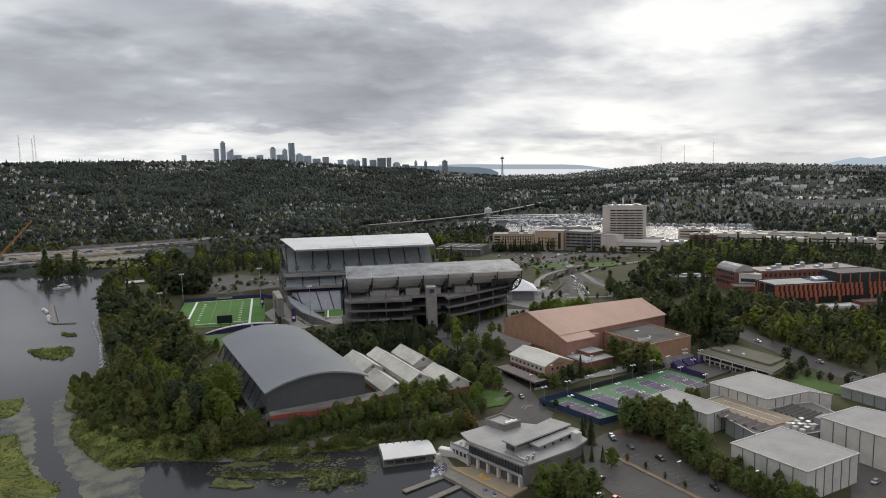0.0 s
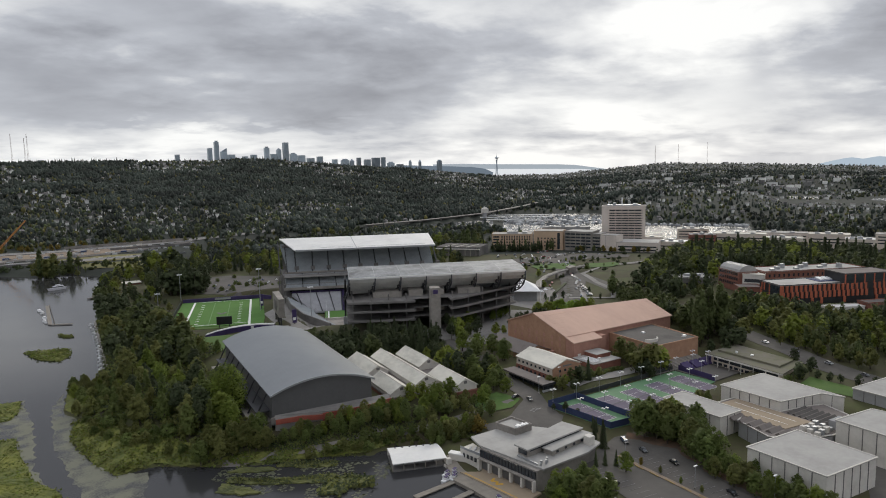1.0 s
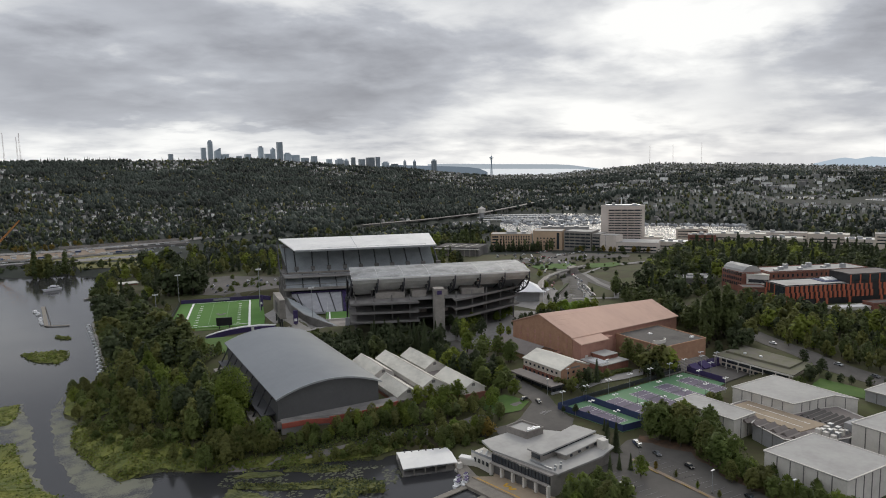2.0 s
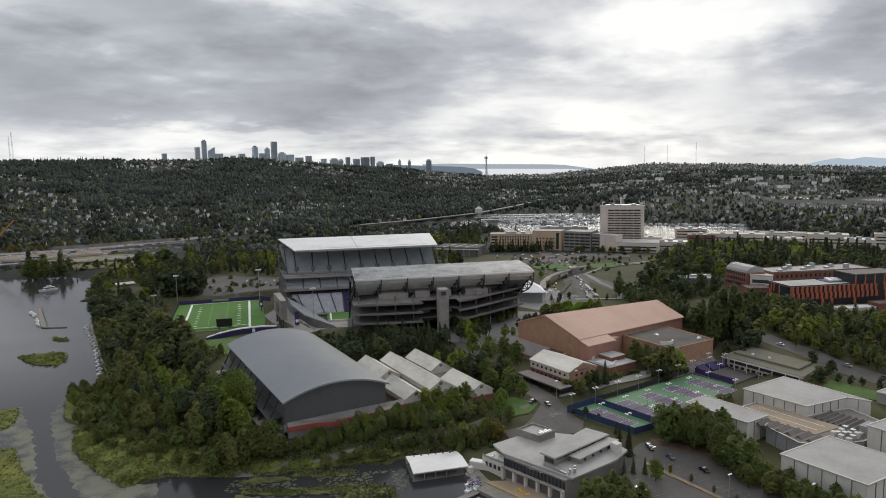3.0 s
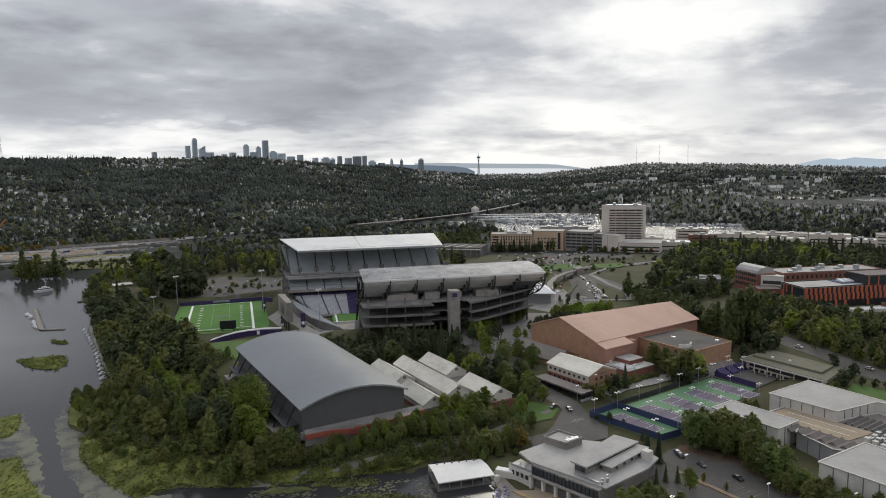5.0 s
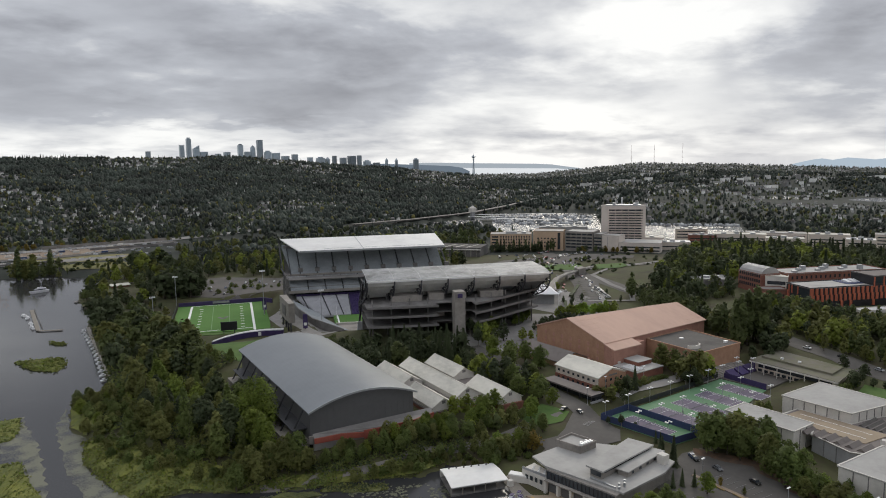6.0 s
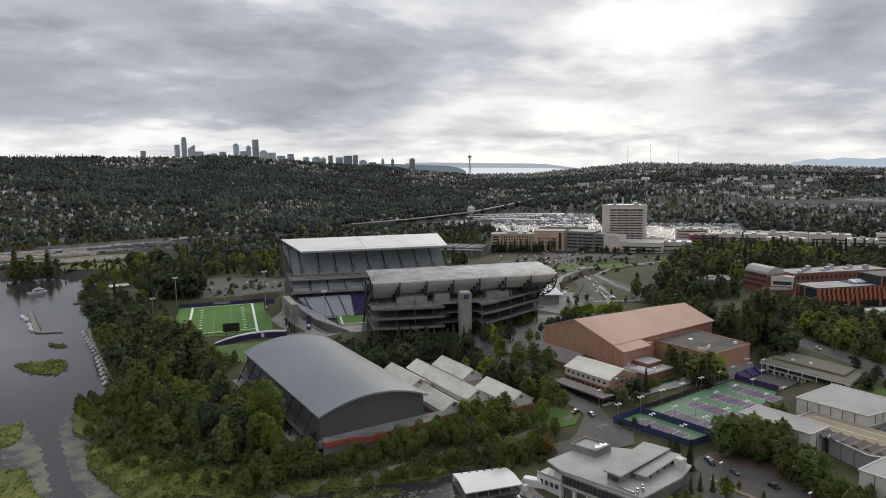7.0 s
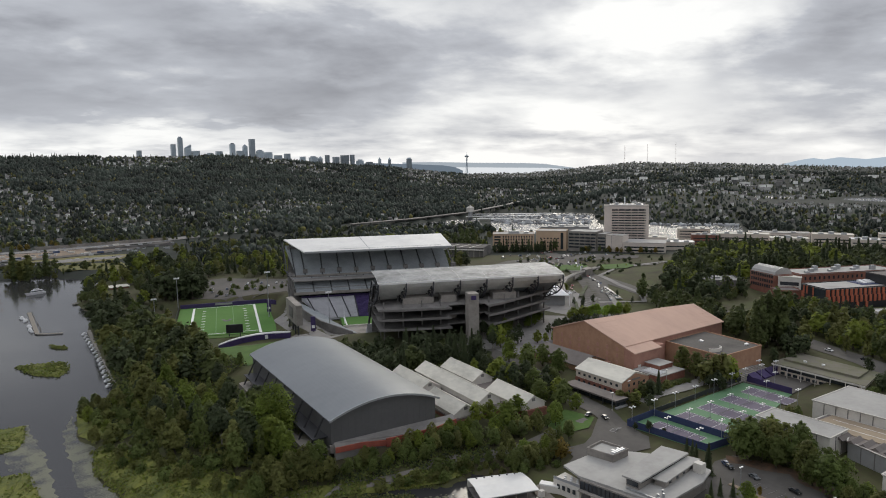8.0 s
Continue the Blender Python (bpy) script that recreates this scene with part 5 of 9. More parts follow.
# ---- office house with a cream roof and a canopy ----
def office_house():
    th = thing("office_house", "cream-walled office house with a pale gabled roof", "house", 238, 284, 7)
    gable(th, 228, 248, 270, 300, 5, 14.6, 18.2, ROOF_CREAM, WALL_CREAM, False, 0.5)
    part("brick_face", Geo().extrude([(228.1, 5), (228.1, 14.2), (238, 17.6), (247.9, 14.2), (247.9, 5)], "y", 269.6, 270.0), BRICK_TAN, th, "tan brick gable wall")
    part("brick_base", Geo().box(227.6, 228.0, 270, 300, 5, 10.6), BRICK, th, "brick lower wall")
    window_row(th, 271, 299, 227.7, 12.2, 13.4, 8, 0.4, "x")
    window_row(th, 271, 299, 227.5, 8.2, 9.8, 8, 0.4, "x")
    window_row(th, 231, 246, 269.55, 12.0, 13.3, 4, 0.35)
    window_row(th, 231, 246, 269.55, 8.8, 10.2, 4, 0.35)
    part("sign_band", Geo().box(235, 241, 269.4, 269.55, 14.6, 15.4), CONCRETE_DARK, th)
    can = thing("canopy", "dark flat-roofed covered walk on slim posts", "canopy", 219, 278, 6)
    part("roof", Geo().box(215, 223, 262, 296, 10.0, 10.7), ROOF_BROWN, can)
    part("fascia", Geo().box(214.8, 223.2, 261.8, 262, 9.6, 10.8), STEEL, can)
    for y in (263, 271, 279, 287, 295):
        for x in (215.8, 222.2):
            part("post", Geo().box(x - 0.2, x + 0.2, y - 0.2, y + 0.2, 4, 10.1), STEEL, can)
    part("glass_wall", Geo().box(218.5, 222, 263, 295, 5, 9.6), GLASS, can)
    part("lower_ledge", Geo().box(215, 223, 261.9, 263, 6.6, 7.4), WALL_GREY, can)
    gb = thing("brick_hall", "low brick hall with a brown-grey gable roof", "building", 246, 335, 7)
    gable(gb, 240, 259, 308, 344, 5, 11.5, 15.5, ROOF_BROWN, BRICK, False, 0.8, BRICK_TAN)
    part("rear_wing", Geo().box(256.6, 261, 305, 350, 5, 11), BRICK_PINK, gb)


office_house()


# ---- boathouse on the inlet ----
def boathouse():
    th = thing("boathouse", "modern grey boathouse with flat roofs and workshop doors", "boathouse", 165, 210, 1.5)
    roof = [(148.4, 230.2), (162, 230.7), (173, 228.5), (189, 208), (187.5, 195), (177.2, 191.4), (153.2, 189.8), (146.4, 221)]
    part("lower_wall", Geo().prism([(146, 219.5), (151, 226), (172, 226), (187, 206), (185, 195), (151, 191)], 0.5, 9.38), CONCRETE, th, "grey concrete walls")
    main = part("main_roof", Geo().prism(roof, 9.4, 10.1), ROOF_GREY, th, "flat pale grey overhanging roof")
    a, b = Vector((145.7, 219, 0)), Vector((150.6, 191.2, 0))
    d = (b - a).normalized()
    out = Vector((d.y, -d.x, 0)) * -1
    out = out if out.x < 0 else -out
    glz = Geo()
    p, q = a + out * 0.15, b + out * 0.15
    glz.bar((p.x, p.y, 7.6), (q.x, q.y, 7.6), 0.3, 2.8)
    part("glazing", glz, GLASS, th, "band of dark windows")
    for k in range(18):
        c = a.lerp(b, k / 17) + out * 0.4
        part("mullion", Geo().box(c.x - 0.12, c.x + 0.12, c.y - 0.12, c.y + 0.12, 6.0, 9.3), STEEL, th)
    for k in range(5):
        c = a.lerp(b, (k + 0.5) / 5) + out * 0.35
        e0, e1 = c - d * 1.7, c + d * 1.7
        part("bay_door", Geo().bar((e0.x, e0.y, 3.0), (e1.x, e1.y, 3.0), 0.3, 3.4), METAL_WALL, th, "grey roller door")
    for k in range(6):
        c = a.lerp(b, k / 5) + out * 0.9
        part("pier", Geo().box(c.x - 0.8, c.x + 0.5, c.y - 0.5, c.y + 0.5, 0.5, 6.0), WALL_WHITE, th, "pale concrete pier between doors")
    part("balcony", Geo().bar((a.x + out.x, a.y, 6.0), (b.x + out.x, b.y, 6.0), 2.0, 0.4), CONCRETE, th)
    lowside = part("side_block", Geo().prism([(143, 230), (150, 231), (149.5, 219.5), (145, 219)], 0.5, 6.6), WALL_WHITE, th, "lower pale block with a roof deck")
    for t in (0.2, 0.4, 0.6, 0.8):
        x, y = 143.1 + 1.9 * t, 230 - 11 * t
        part("small_window", Geo().box(x - 0.5, x - 0.25, y - 0.8, y + 0.4, 3.6, 5.2), GLASS, lowside)
    part("deck_rail", Geo().bar((143.1, 230, 7.1), (145.1, 219, 7.1), 0.1, 1.0), STEEL_GREY, lowside)
    for k in range(8):
        part("deck_chair", Geo().box(145.4 + (k % 3) * 1.2, 146 + (k % 3) * 1.2, 220.5 + k, 221.1 + k, 6.6, 7.3), LAMP_WHITE, lowside)
    up = part("upper_wall", Geo().prism([(154.2, 206), (154.8, 201), (185.2, 204.8), (183, 212.8)], 10.1, 13.2), CONCRETE, th, "grey upper storey")
    part("upper_roof", Geo().prism([(153, 206.9), (153.8, 199.7), (186.5, 203.8), (184, 214)], 13.2, 13.8), ROOF_GREY, up, "pale grey flat roof")
    part("clerestory", Geo().bar((156, 200.95, 12.6), (185, 204.55, 12.6), 0.3, 0.9), GLASS, up)
    part("end_window", Geo().bar((154.7, 201.4, 11.7), (154.15, 205.6, 11.7), 0.3, 1.8), GLASS, up)
    wing = part("wing_wall", Geo().prism([(162.6, 200.6), (163.3, 196.7), (187, 200.4), (186, 204)], 10.1, 12.1), CONCRETE, th)
    part("wing_roof", Geo().prism([(161.7, 200.9), (162.7, 195.9), (188, 199.8), (186.6, 204.4)], 12.1, 12.5), ROOF_GREY, wing)
    for k in range(4):
        x = 166 + k * 5
        part("small_window", Geo().box(x, x + 1.2, 197.0 + k * 0.78, 197.4 + k * 0.78, 10.6, 11.5), GLASS, wing)
    box = part("roof_court", Geo().prism([(162, 231.2), (171.4, 232.4), (173.4, 221), (164.3, 220.5)], 8.0, 12.2), CONCRETE, th, "grey walled roof plant court")
    part("court_floor", Geo().prism([(162.8, 230.6), (170.8, 231.6), (172.5, 221.7), (165, 221.3)], 12.2, 12.3), ROOF_GREY, box)
    for pa, pb in (((162, 231.2), (171.4, 232.4)), ((171.4, 232.4), (173.4, 221)), ((173.4, 221), (164.3, 220.5)), ((164.3, 220.5), (162, 231.2))):
        part("court_parapet", Geo().bar((*pa, 12.6), (*pb, 12.6), 0.4, 0.9), CONCRETE, box)
    for k in range(5):
        part("air_unit", Geo().box(166 + k * 1.3, 167 + k * 1.3, 221.4, 223 + (k % 2), 12.3, 13.2), LAMP_WHITE, box)
    for k in range(6):
        t = k * 0.9
        part("duct", Geo().tube((154.2 + t, 192.6 + (k % 3) * 0.8, 10.1), (154.2 + t, 192.6 + (k % 3) * 0.8, 11.2 + (k % 2) * 0.5), 0.45, 0.4, 8), STEEL_GREY, main, "shiny round roof duct")
    part("duct_run", Geo().bar((152.2, 204, 10.5), (153.6, 193.5, 10.5), 0.5, 0.5), STEEL_GREY, main)
    part("plant_room", Geo().box(181.5, 184.5, 195.2, 198.4, 10.0, 13.6), WALL_WHITE, th, "small white plant room")
    yard = thing("apron", "sandy concrete launching apron before the boathouse", "pavement", 146, 203, 0.5, 0, "", "structure")
    part("slab", Geo().prism([(136.4, 220.5), (143.5, 216), (146.5, 219), (151.5, 189), (141.5, 187)], -0.5, 1.7), DECK_TAN, yard)
    part("edge_line", Geo().bar((137.4, 218.6, 1.73), (142.2, 188.4, 1.73), 0.4, 0.04), PAINT_YELLOW, yard, "yellow edge line")
    # a large painted letter
    strokes = (((-2.2, 1.5), (-1.3, -1.5)), ((-1.3, -1.5), (0, 0.8)), ((0, 0.8), (1.3, -1.5)), ((1.3, -1.5), (2.2, 1.5)))
    g = Geo()
    cx, cy = 143.0, 205.4
    for (ax, ay), (bx, by) in strokes:
        g.bar((cx + ay * 0.8, cy - ax * 1.25, 1.74), (cx + by * 0.8, cy - bx * 1.25, 1.74), 1.0, 0.04)
    part("painted_letter", g, PAINT_YELLOW, yard, "large yellow painted letter W")


boathouse()


def floating_shed():
    th = thing("floating_boat_shed", "white-roofed open boat shed on floats", "boathouse", 130, 243, 0)
    c = [(116, 238.5), (137.3, 231.5), (141.5, 246), (121.5, 254)]
    ctr = Vector((sum(p[0] for p in c) / 4, sum(p[1] for p in c) / 4))
    mid_a, mid_b = Vector(c[0]).lerp(Vector(c[3]), 0.5), Vector(c[1]).lerp(Vector(c[2]), 0.5)
    part("float_deck", Geo().prism(c, -0.3, 0.5), CONCRETE_DARK, th)
    for e0, e1 in (((c[0]), (c[1])), ((c[3]), (c[2]))):
        g = Geo().add([(*e0, 3.4), (*e1, 3.4), (mid_b.x, mid_b.y, 4.2), (mid_a.x, mid_a.y, 4.2), (*e0, 3.1), (*e1, 3.1), (mid_b.x, mid_b.y, 3.9), (mid_a.x, mid_a.y, 3.9)],
                      [(0, 1, 2, 3), (7, 6, 5, 4), (0, 4, 5, 1), (1, 5, 6, 2), (2, 6, 7, 3), (3, 7, 4, 0)])
        part("roof_slope", g, WHITE_ROOF, th, "white metal roof")
    for k in range(6):
        t = (k + 0.5) / 6
        p = Vector(c[3]).lerp(Vector(c[2]), t).lerp(ctr, 0.16)
        part("roof_vent", Geo().tube((p.x, p.y, 3.5), (p.x, p.y, 4.1), 0.35, 0.3), CONCRETE_DARK, th)
    for k in range(6):
        p = Vector(c[0]).lerp(Vector(c[1]), k / 5)
        part("post", Geo().box(p.x - 0.15, p.x + 0.15, p.y, p.y + 0.3, 0, 3.3), TIMBER, th)
    part("inner_wall", Geo().prism([c[3], c[2], (c[2][0] - 0.2, c[2][1] - 0.8), (c[3][0] - 0.2, c[3][1] - 0.8)], 0.5, 3.2), WALL_WHITE, th)
    part("shelf", Geo().bar((117.5, 241, 1.6), (137.5, 234.2, 1.6), 0.5, 0.3), WALL_GREY, th)


floating_shed()


# ---- recreation centre blocks ----
def panel_block(name, label, corners, base, top, wall, roof, pitch=4.6, overhang=0.25):
    """A flat-roofed block with raised vertical panel joints and a roof rim."""
    cx, cy = sum(p[0] for p in corners) / len(corners), sum(p[1] for p in corners) / len(corners)
    th = thing(name, label, "building", cx, cy, base)
    part("wall", Geo().prism(corners, base - 3, top - 0.4), wall, th)
    big = [(p[0] + overhang * (1 if p[0] > cx else -1), p[1] + overhang * (1 if p[1] > cy else -1)) for p in corners]
    part("roof", Geo().prism(big, top - 0.4, top), roof, th)
    n = len(corners)
    for i in range(n):
        a, b = Vector(big[i]), Vector(big[(i + 1) % n])
        part("roof_rim", Geo().bar((*a, top + 0.1), (*b, top + 0.1), 0.5, 0.3), WALL_WHITE, th)
        a, b = Vector(corners[i]), Vector(corners[(i + 1) % n])
        k = max(1, int((b - a).length / pitch))
        d = (b - a).normalized()
        nrm = Vector((d.y, -d.x)) * 0.06
        if nrm.dot(a - Vector((cx, cy))) < 0:
            nrm = -nrm
        for j in range(1, k):
            p = a.lerp(b, j / k) + nrm
            part("panel_joint", Geo().box(p.x - 0.14, p.x + 0.14, p.y - 0.14, p.y + 0.14, base - 1, top - 0.5), CONCRETE_DARK, th)
    return th


panel_block("sports_hall", "white-panelled sports hall with a pale flat roof", [(220.8, 123), (249.8, 121), (250.6, 150.6), (220.8, 152.4)], 3.5, 15, WALL_WHITE, ROOF_GREY)
panel_block("sports_hall", "long white-panelled gymnasium with a pale flat roof", [(274.6, 202.2), (306, 201), (303.5, 160), (300, 168.8), (275.6, 173.2)], 4, 15, WALL_WHITE, ROOF_GREY)
panel_block("sports_hall", "white-panelled hall with pale roof among trees", [(243, 210), (257, 210), (257.6, 180), (243, 180)], 4, 13, WALL_WHITE, ROOF_GREY)
panel_block("sports_hall", "large white-panelled pool hall with a pale flat roof", [(267.5, 119), (268.5, 145.2), (292, 143), (300, 112), (290, 100), (270, 100)], 4, 17, WALL_WHITE, ROOF_GREY)
panel_block("sports_hall", "grey flat-roofed hall with a strip of dark windows", [(324.8, 167), (362, 165), (362, 120), (325, 122)], 6, 13, WALL_GREY, ROOF_GREY)
deck = panel_block("roof_deck", "low block with a tan roof deck and ribbed grey roofs", [(258, 196), (274.3, 195), (274.3, 172.5), (290, 169.6), (299, 167), (292, 146), (268, 146), (251, 152), (246, 160), (251.6, 177), (258, 179)], 4, 10.6, WALL_GREY, ROOF_BROWN)
part("tan_court", Geo().prism([(258, 194.5), (274, 193.5), (274, 158), (258, 160)], 10.6, 10.9), DECK_TAN, deck, "tan roof-top court")
for x in (263, 269):
    part("court_line", Geo().box(x, x + 0.3, 162, 191, 10.9, 10.93), PAINT_WHITE, deck)
for k in range(8):
    part("skylight_ridge", Geo().extrude([(156 + k * 4.4, 10.6), (159.4 + k * 4.4, 10.6), (157.7 + k * 4.4, 11.9)], "x", 249.5, 257.6), ROOF_BROWN, deck)
for k in range(9):
    part("roof_ridge", Geo().extrude([(147.5 + k * 2.6, 10.6), (149.6 + k * 2.6, 10.6), (148.5 + k * 2.6, 11.5)], "x", 275.5, 289), ROOF_GRAVEL, deck)
plant = part("plant_house", Geo().box(274, 282, 147, 151, 10.6, 14.0), WALL_GREY, deck, "pale green plant house")
for k in range(12):
    x, y = 261 + (k % 4) * 3.1, 148 + (k // 4) * 3.0
    part("air_unit", Geo().box(x, x + 2.0, y, y + 1.8, 10.6, 12.2 + (k % 3) * 0.4), STEEL_GREY if k % 2 else WALL_WHITE, deck)
th = thing("low_hall", "long low hall with a mossy flat roof and pale walls", "building", 341, 226, 7)
part("wall", Geo().prism([(328, 247), (353, 249), (348, 207), (326, 203)], 3, 11.0), WALL_CREAM, th)
part("window_band", Geo().prism([(327.7, 245), (328, 245), (326, 205), (325.6, 205)], 8, 9.6), GLASS, th)
part("roof", Geo().prism([(325.5, 249), (356, 251), (351, 206), (323.5, 201)], 11.0, 11.5), ROOF_MOSS, th, "brown roof patched with moss")
part("fascia", Geo().bar((325.3, 249, 10.9), (323.3, 201, 10.9), 0.3, 0.7), WALL_WHITE, th, "pale eaves board")
pieces("window", Geo().box(-0.15, 0.0, -1.1, 1.1, 0, 1.5), GLASS, th, [put(327.75 - 2 * k / 11, 244 - 38 * k / 11, 5.6, 2.8) for k in range(12)])
for k in range(7):
    part("eaves_post", Geo().box(324.2 - 0.24 * k, 324.5 - 0.24 * k, 247 - 7.4 * k, 247.3 - 7.4 * k, 4, 11), WALL_WHITE, th)
for k in range(2):
    part("roof_vent", Geo().box(336 + k, 337 + k, 236 - 9 * k, 237.4 - 9 * k, 12.6, 13.4), LAMP_WHITE, th)
part("upper_roof", Geo().prism([(334, 247), (352, 248), (348, 210), (332, 208)], 11.5, 12.6), ROOF_MOSS, th)


# ---- tennis courts ----
def tennis():
    zc = 5.0
    th = thing("tennis_courts", "row of green and purple hard tennis courts with navy windscreens", "tennis court", 250, 230, zc)
    area = [(207, 249), (226, 249.5), (301, 250.5), (303, 226), (228, 210.5), (211, 212)]
    part("surface", Geo().prism(area, 2, zc), COURT_GREEN, th)
    part("stand_slab", Geo().prism([(301.3, 251), (340, 253), (340, 228), (303.3, 226)], 2, zc + 0.3), ASPHALT, th)
    for k in range(5):
        cx = 217 if k == 0 else 218.8 + k * 18.2
        cy = 231.5
        court = part("court", Geo().box(cx - 5.5, cx + 5.5, cy - 11.9, cy + 11.9, zc, zc + 0.03), COURT_PURPLE, th, "purple playing court")
        g = Geo()
        for x in (-5.5, -4.1, 4.1, 5.5):
            g.box(cx + x - 0.06, cx + x + 0.06, cy - 11.9, cy + 11.9, zc + 0.03, zc + 0.05)
        for y in (-11.9, -6.4, 6.4, 11.9):
            g.box(cx - 5.5, cx + 5.5, cy + y - 0.06, cy + y + 0.06, zc + 0.03, zc + 0.05)
        part("court_marking", g, PAINT_WHITE, court)
        net = part("net", Geo().box(cx - 6.2, cx + 6.2, cy - 0.03, cy + 0.03, zc + 0.62, zc + 0.92).box(cx - 6.25, cx - 6.15, cy - 0.06, cy + 0.06, zc, zc + 0.95).box(cx + 6.15, cx + 6.25, cy - 0.06, cy + 0.06, zc, zc + 0.95), WALL_GREY, court)
    for a, b in (((207, 249), (226, 249.5)), ((226, 249.5), (228, 210.5)), ((211, 212), (207, 249)), ((228, 210.5), (211, 212))):
        part("windscreen", Geo().bar((*a, zc + 1.5), (*b, zc + 1.5), 0.15, 3.0), NAVY, th, "navy windscreen fence")
    part("windscreen", Geo().bar((303, 226, zc + 1.6), (303.5, 250, zc + 1.6), 0.2, 3.2), PURPLE, th, "purple windscreen fence")
    part("windscreen_crest", Geo().bar((227.0, 238, zc + 1.8), (227.6, 230, zc + 1.8), 0.2, 1.2), WALL_WHITE, th)
    part("mesh_fence", Geo().bar((226, 251, zc + 1.2), (301, 252, zc + 1.2), 0.1, 2.4), STEEL, th)
    for k in range(9):
        part("terrace_step", Geo().box(287 + k * 0.5, 330, 251.2 + k * 1.0, 252.2 + k * 1.0, zc, zc + 0.5 + k * 0.42), CONCRETE, th, "grey stepped concrete terrace")
    for k in range(4):
        part("purple_stand", Geo().prism([(306 + k * 8, 246), (312.5 + k * 8, 246), (312.5 + k * 8, 251), (306 + k * 8, 251)], zc, [zc + 1, zc + 1, zc + 3.5, zc + 3.5]), PURPLE, th, "purple bleacher block")


tennis()


def court_lamp(x, y, z, tall=8.0, arm=1.1, label="court floodlight with four white box heads"):
    th = thing("court_lamp", label, "lamp post", x, y, z, 0, "court lamps")
    part("pole", Geo().tube((x, y, z), (x, y, z + tall), 0.12, 0.09), STEEL_GREY, th)
    part("cross_arm", Geo().bar((x - arm, y, z + tall), (x + arm, y, z + tall), 0.12), STEEL_GREY, th)
    for dx, dy in ((-arm, -0.5), (-arm, 0.5), (arm, -0.5), (arm, 0.5)):
        part("lamp_head", Geo().prism([(x + dx - 0.38, y + dy - 0.26), (x + dx + 0.38, y + dy - 0.26), (x + dx + 0.38, y + dy + 0.26), (x + dx - 0.38, y + dy + 0.26)], z + tall - 0.1, z + tall + 0.25), LAMP_WHITE, th)
    return th


first_lamp = court_lamp(0, 0, 0)
for k in range(6):
    for y in (248.5, 231.5, 216):
        x = 209.5 + k * 15.5 + (0 if y > 240 else 2)
        if k or y > 212:
            copy_thing(first_lamp, put(x, y, 5.0, rng.uniform(-6, 6)))
for x, y in ((312, 247), (324, 246), (305, 236), (318, 252)):
    copy_thing(first_lamp, put(x, y, 5.3))
first_lamp.matrix_basis = put(300, 249, 5.0)


def street_lamp(x, y, tall=9.0, base=True):
    z = ground_z(x, y)
    th = thing("street_lamp", "grey car park lamp post on a concrete foot", "lamp post", x, y, z, 0, "street lamps")
    part("pole", Geo().tube((x, y, z), (x, y, z + tall), 0.14, 0.09), STEEL_GREY, th)
    part("lamp_head", Geo().box(x - 0.9, x + 0.9, y - 0.25, y + 0.25, z + tall - 0.15, z + tall + 0.1), LAMP_WHITE, th)
    if base:
        part("foot", Geo().tube((x, y, z), (x, y, z + 0.8), 0.45, 0.45, 8), CONCRETE, th)


for x, y in ((193.3, 187), (196.1, 156.5), (212.3, 136), (231, 268), (260, 268), (212, 262)):
    street_lamp(x, y)


# ---- blocks set out by two front corners ----
def block(name, label, a, b, depth, z0, z1, wall, roof, category="building", parapet=0.5, group=""):
    """A flat-roofed block: front from a to b, running back from the viewer. Returns the thing and its own axes."""
    a, b = Vector(a), Vector(b)
    long = (b - a).length
    turn = math.degrees(math.atan2(b.y - a.y, b.x - a.x))
    th = thing(name, label, category, a.x, a.y, z0, turn, group)
    M = pose(a.x, a.y, 0, 0, 0, turn)
    part("wall", Geo().box(0, long, 0, depth, z0 - 4, z1 - 0.3), wall, th, axes=M)
    part("roof", Geo().box(-0.1, long + 0.1, -0.1, depth + 0.1, z1 - 0.3, z1), roof, th, axes=M)
    for x0, x1, y0, y1 in ((-0.2, long + 0.2, -0.2, 0.2), (-0.2, long + 0.2, depth - 0.2, depth + 0.2), (-0.2, 0.2, 0.2, depth - 0.2), (long - 0.2, long + 0.2, 0.2, depth - 0.2)):
        part("parapet", Geo().box(x0, x1, y0, y1, z1, z1 + parapet), wall, th, axes=M)
    return th, M, long


def bands(th, M, long, zs, h, inset=1.0, name="window_band", material=None, depth=None):
    for z in zs:
        part(name, Geo().box(inset, long - inset, -0.12, 0.0, z, z + h), material or GLASS, th, axes=M)
        if depth:
            part(name, Geo().box(-0.12, 0.0, inset, depth - inset, z, z + h), material or GLASS, th, axes=M)


def grid_windows(th, M, x0, x1, n, zs, w, h):
    g = Geo().box(-w / 2, w / 2, -0.15, 0.0, 0, h)
    pieces("window", g, GLASS, th, [put(x0 + (x1 - x0) * (k + 0.5) / n, 0, z) for k in range(n) for z in zs], M)


def roof_units(th, M, spots, z):
    for x, y, w, d, h in spots:
        part("roof_unit", Geo().box(x, x + w, y, y + d, z, z + h), STEEL_GREY, th, axes=M)


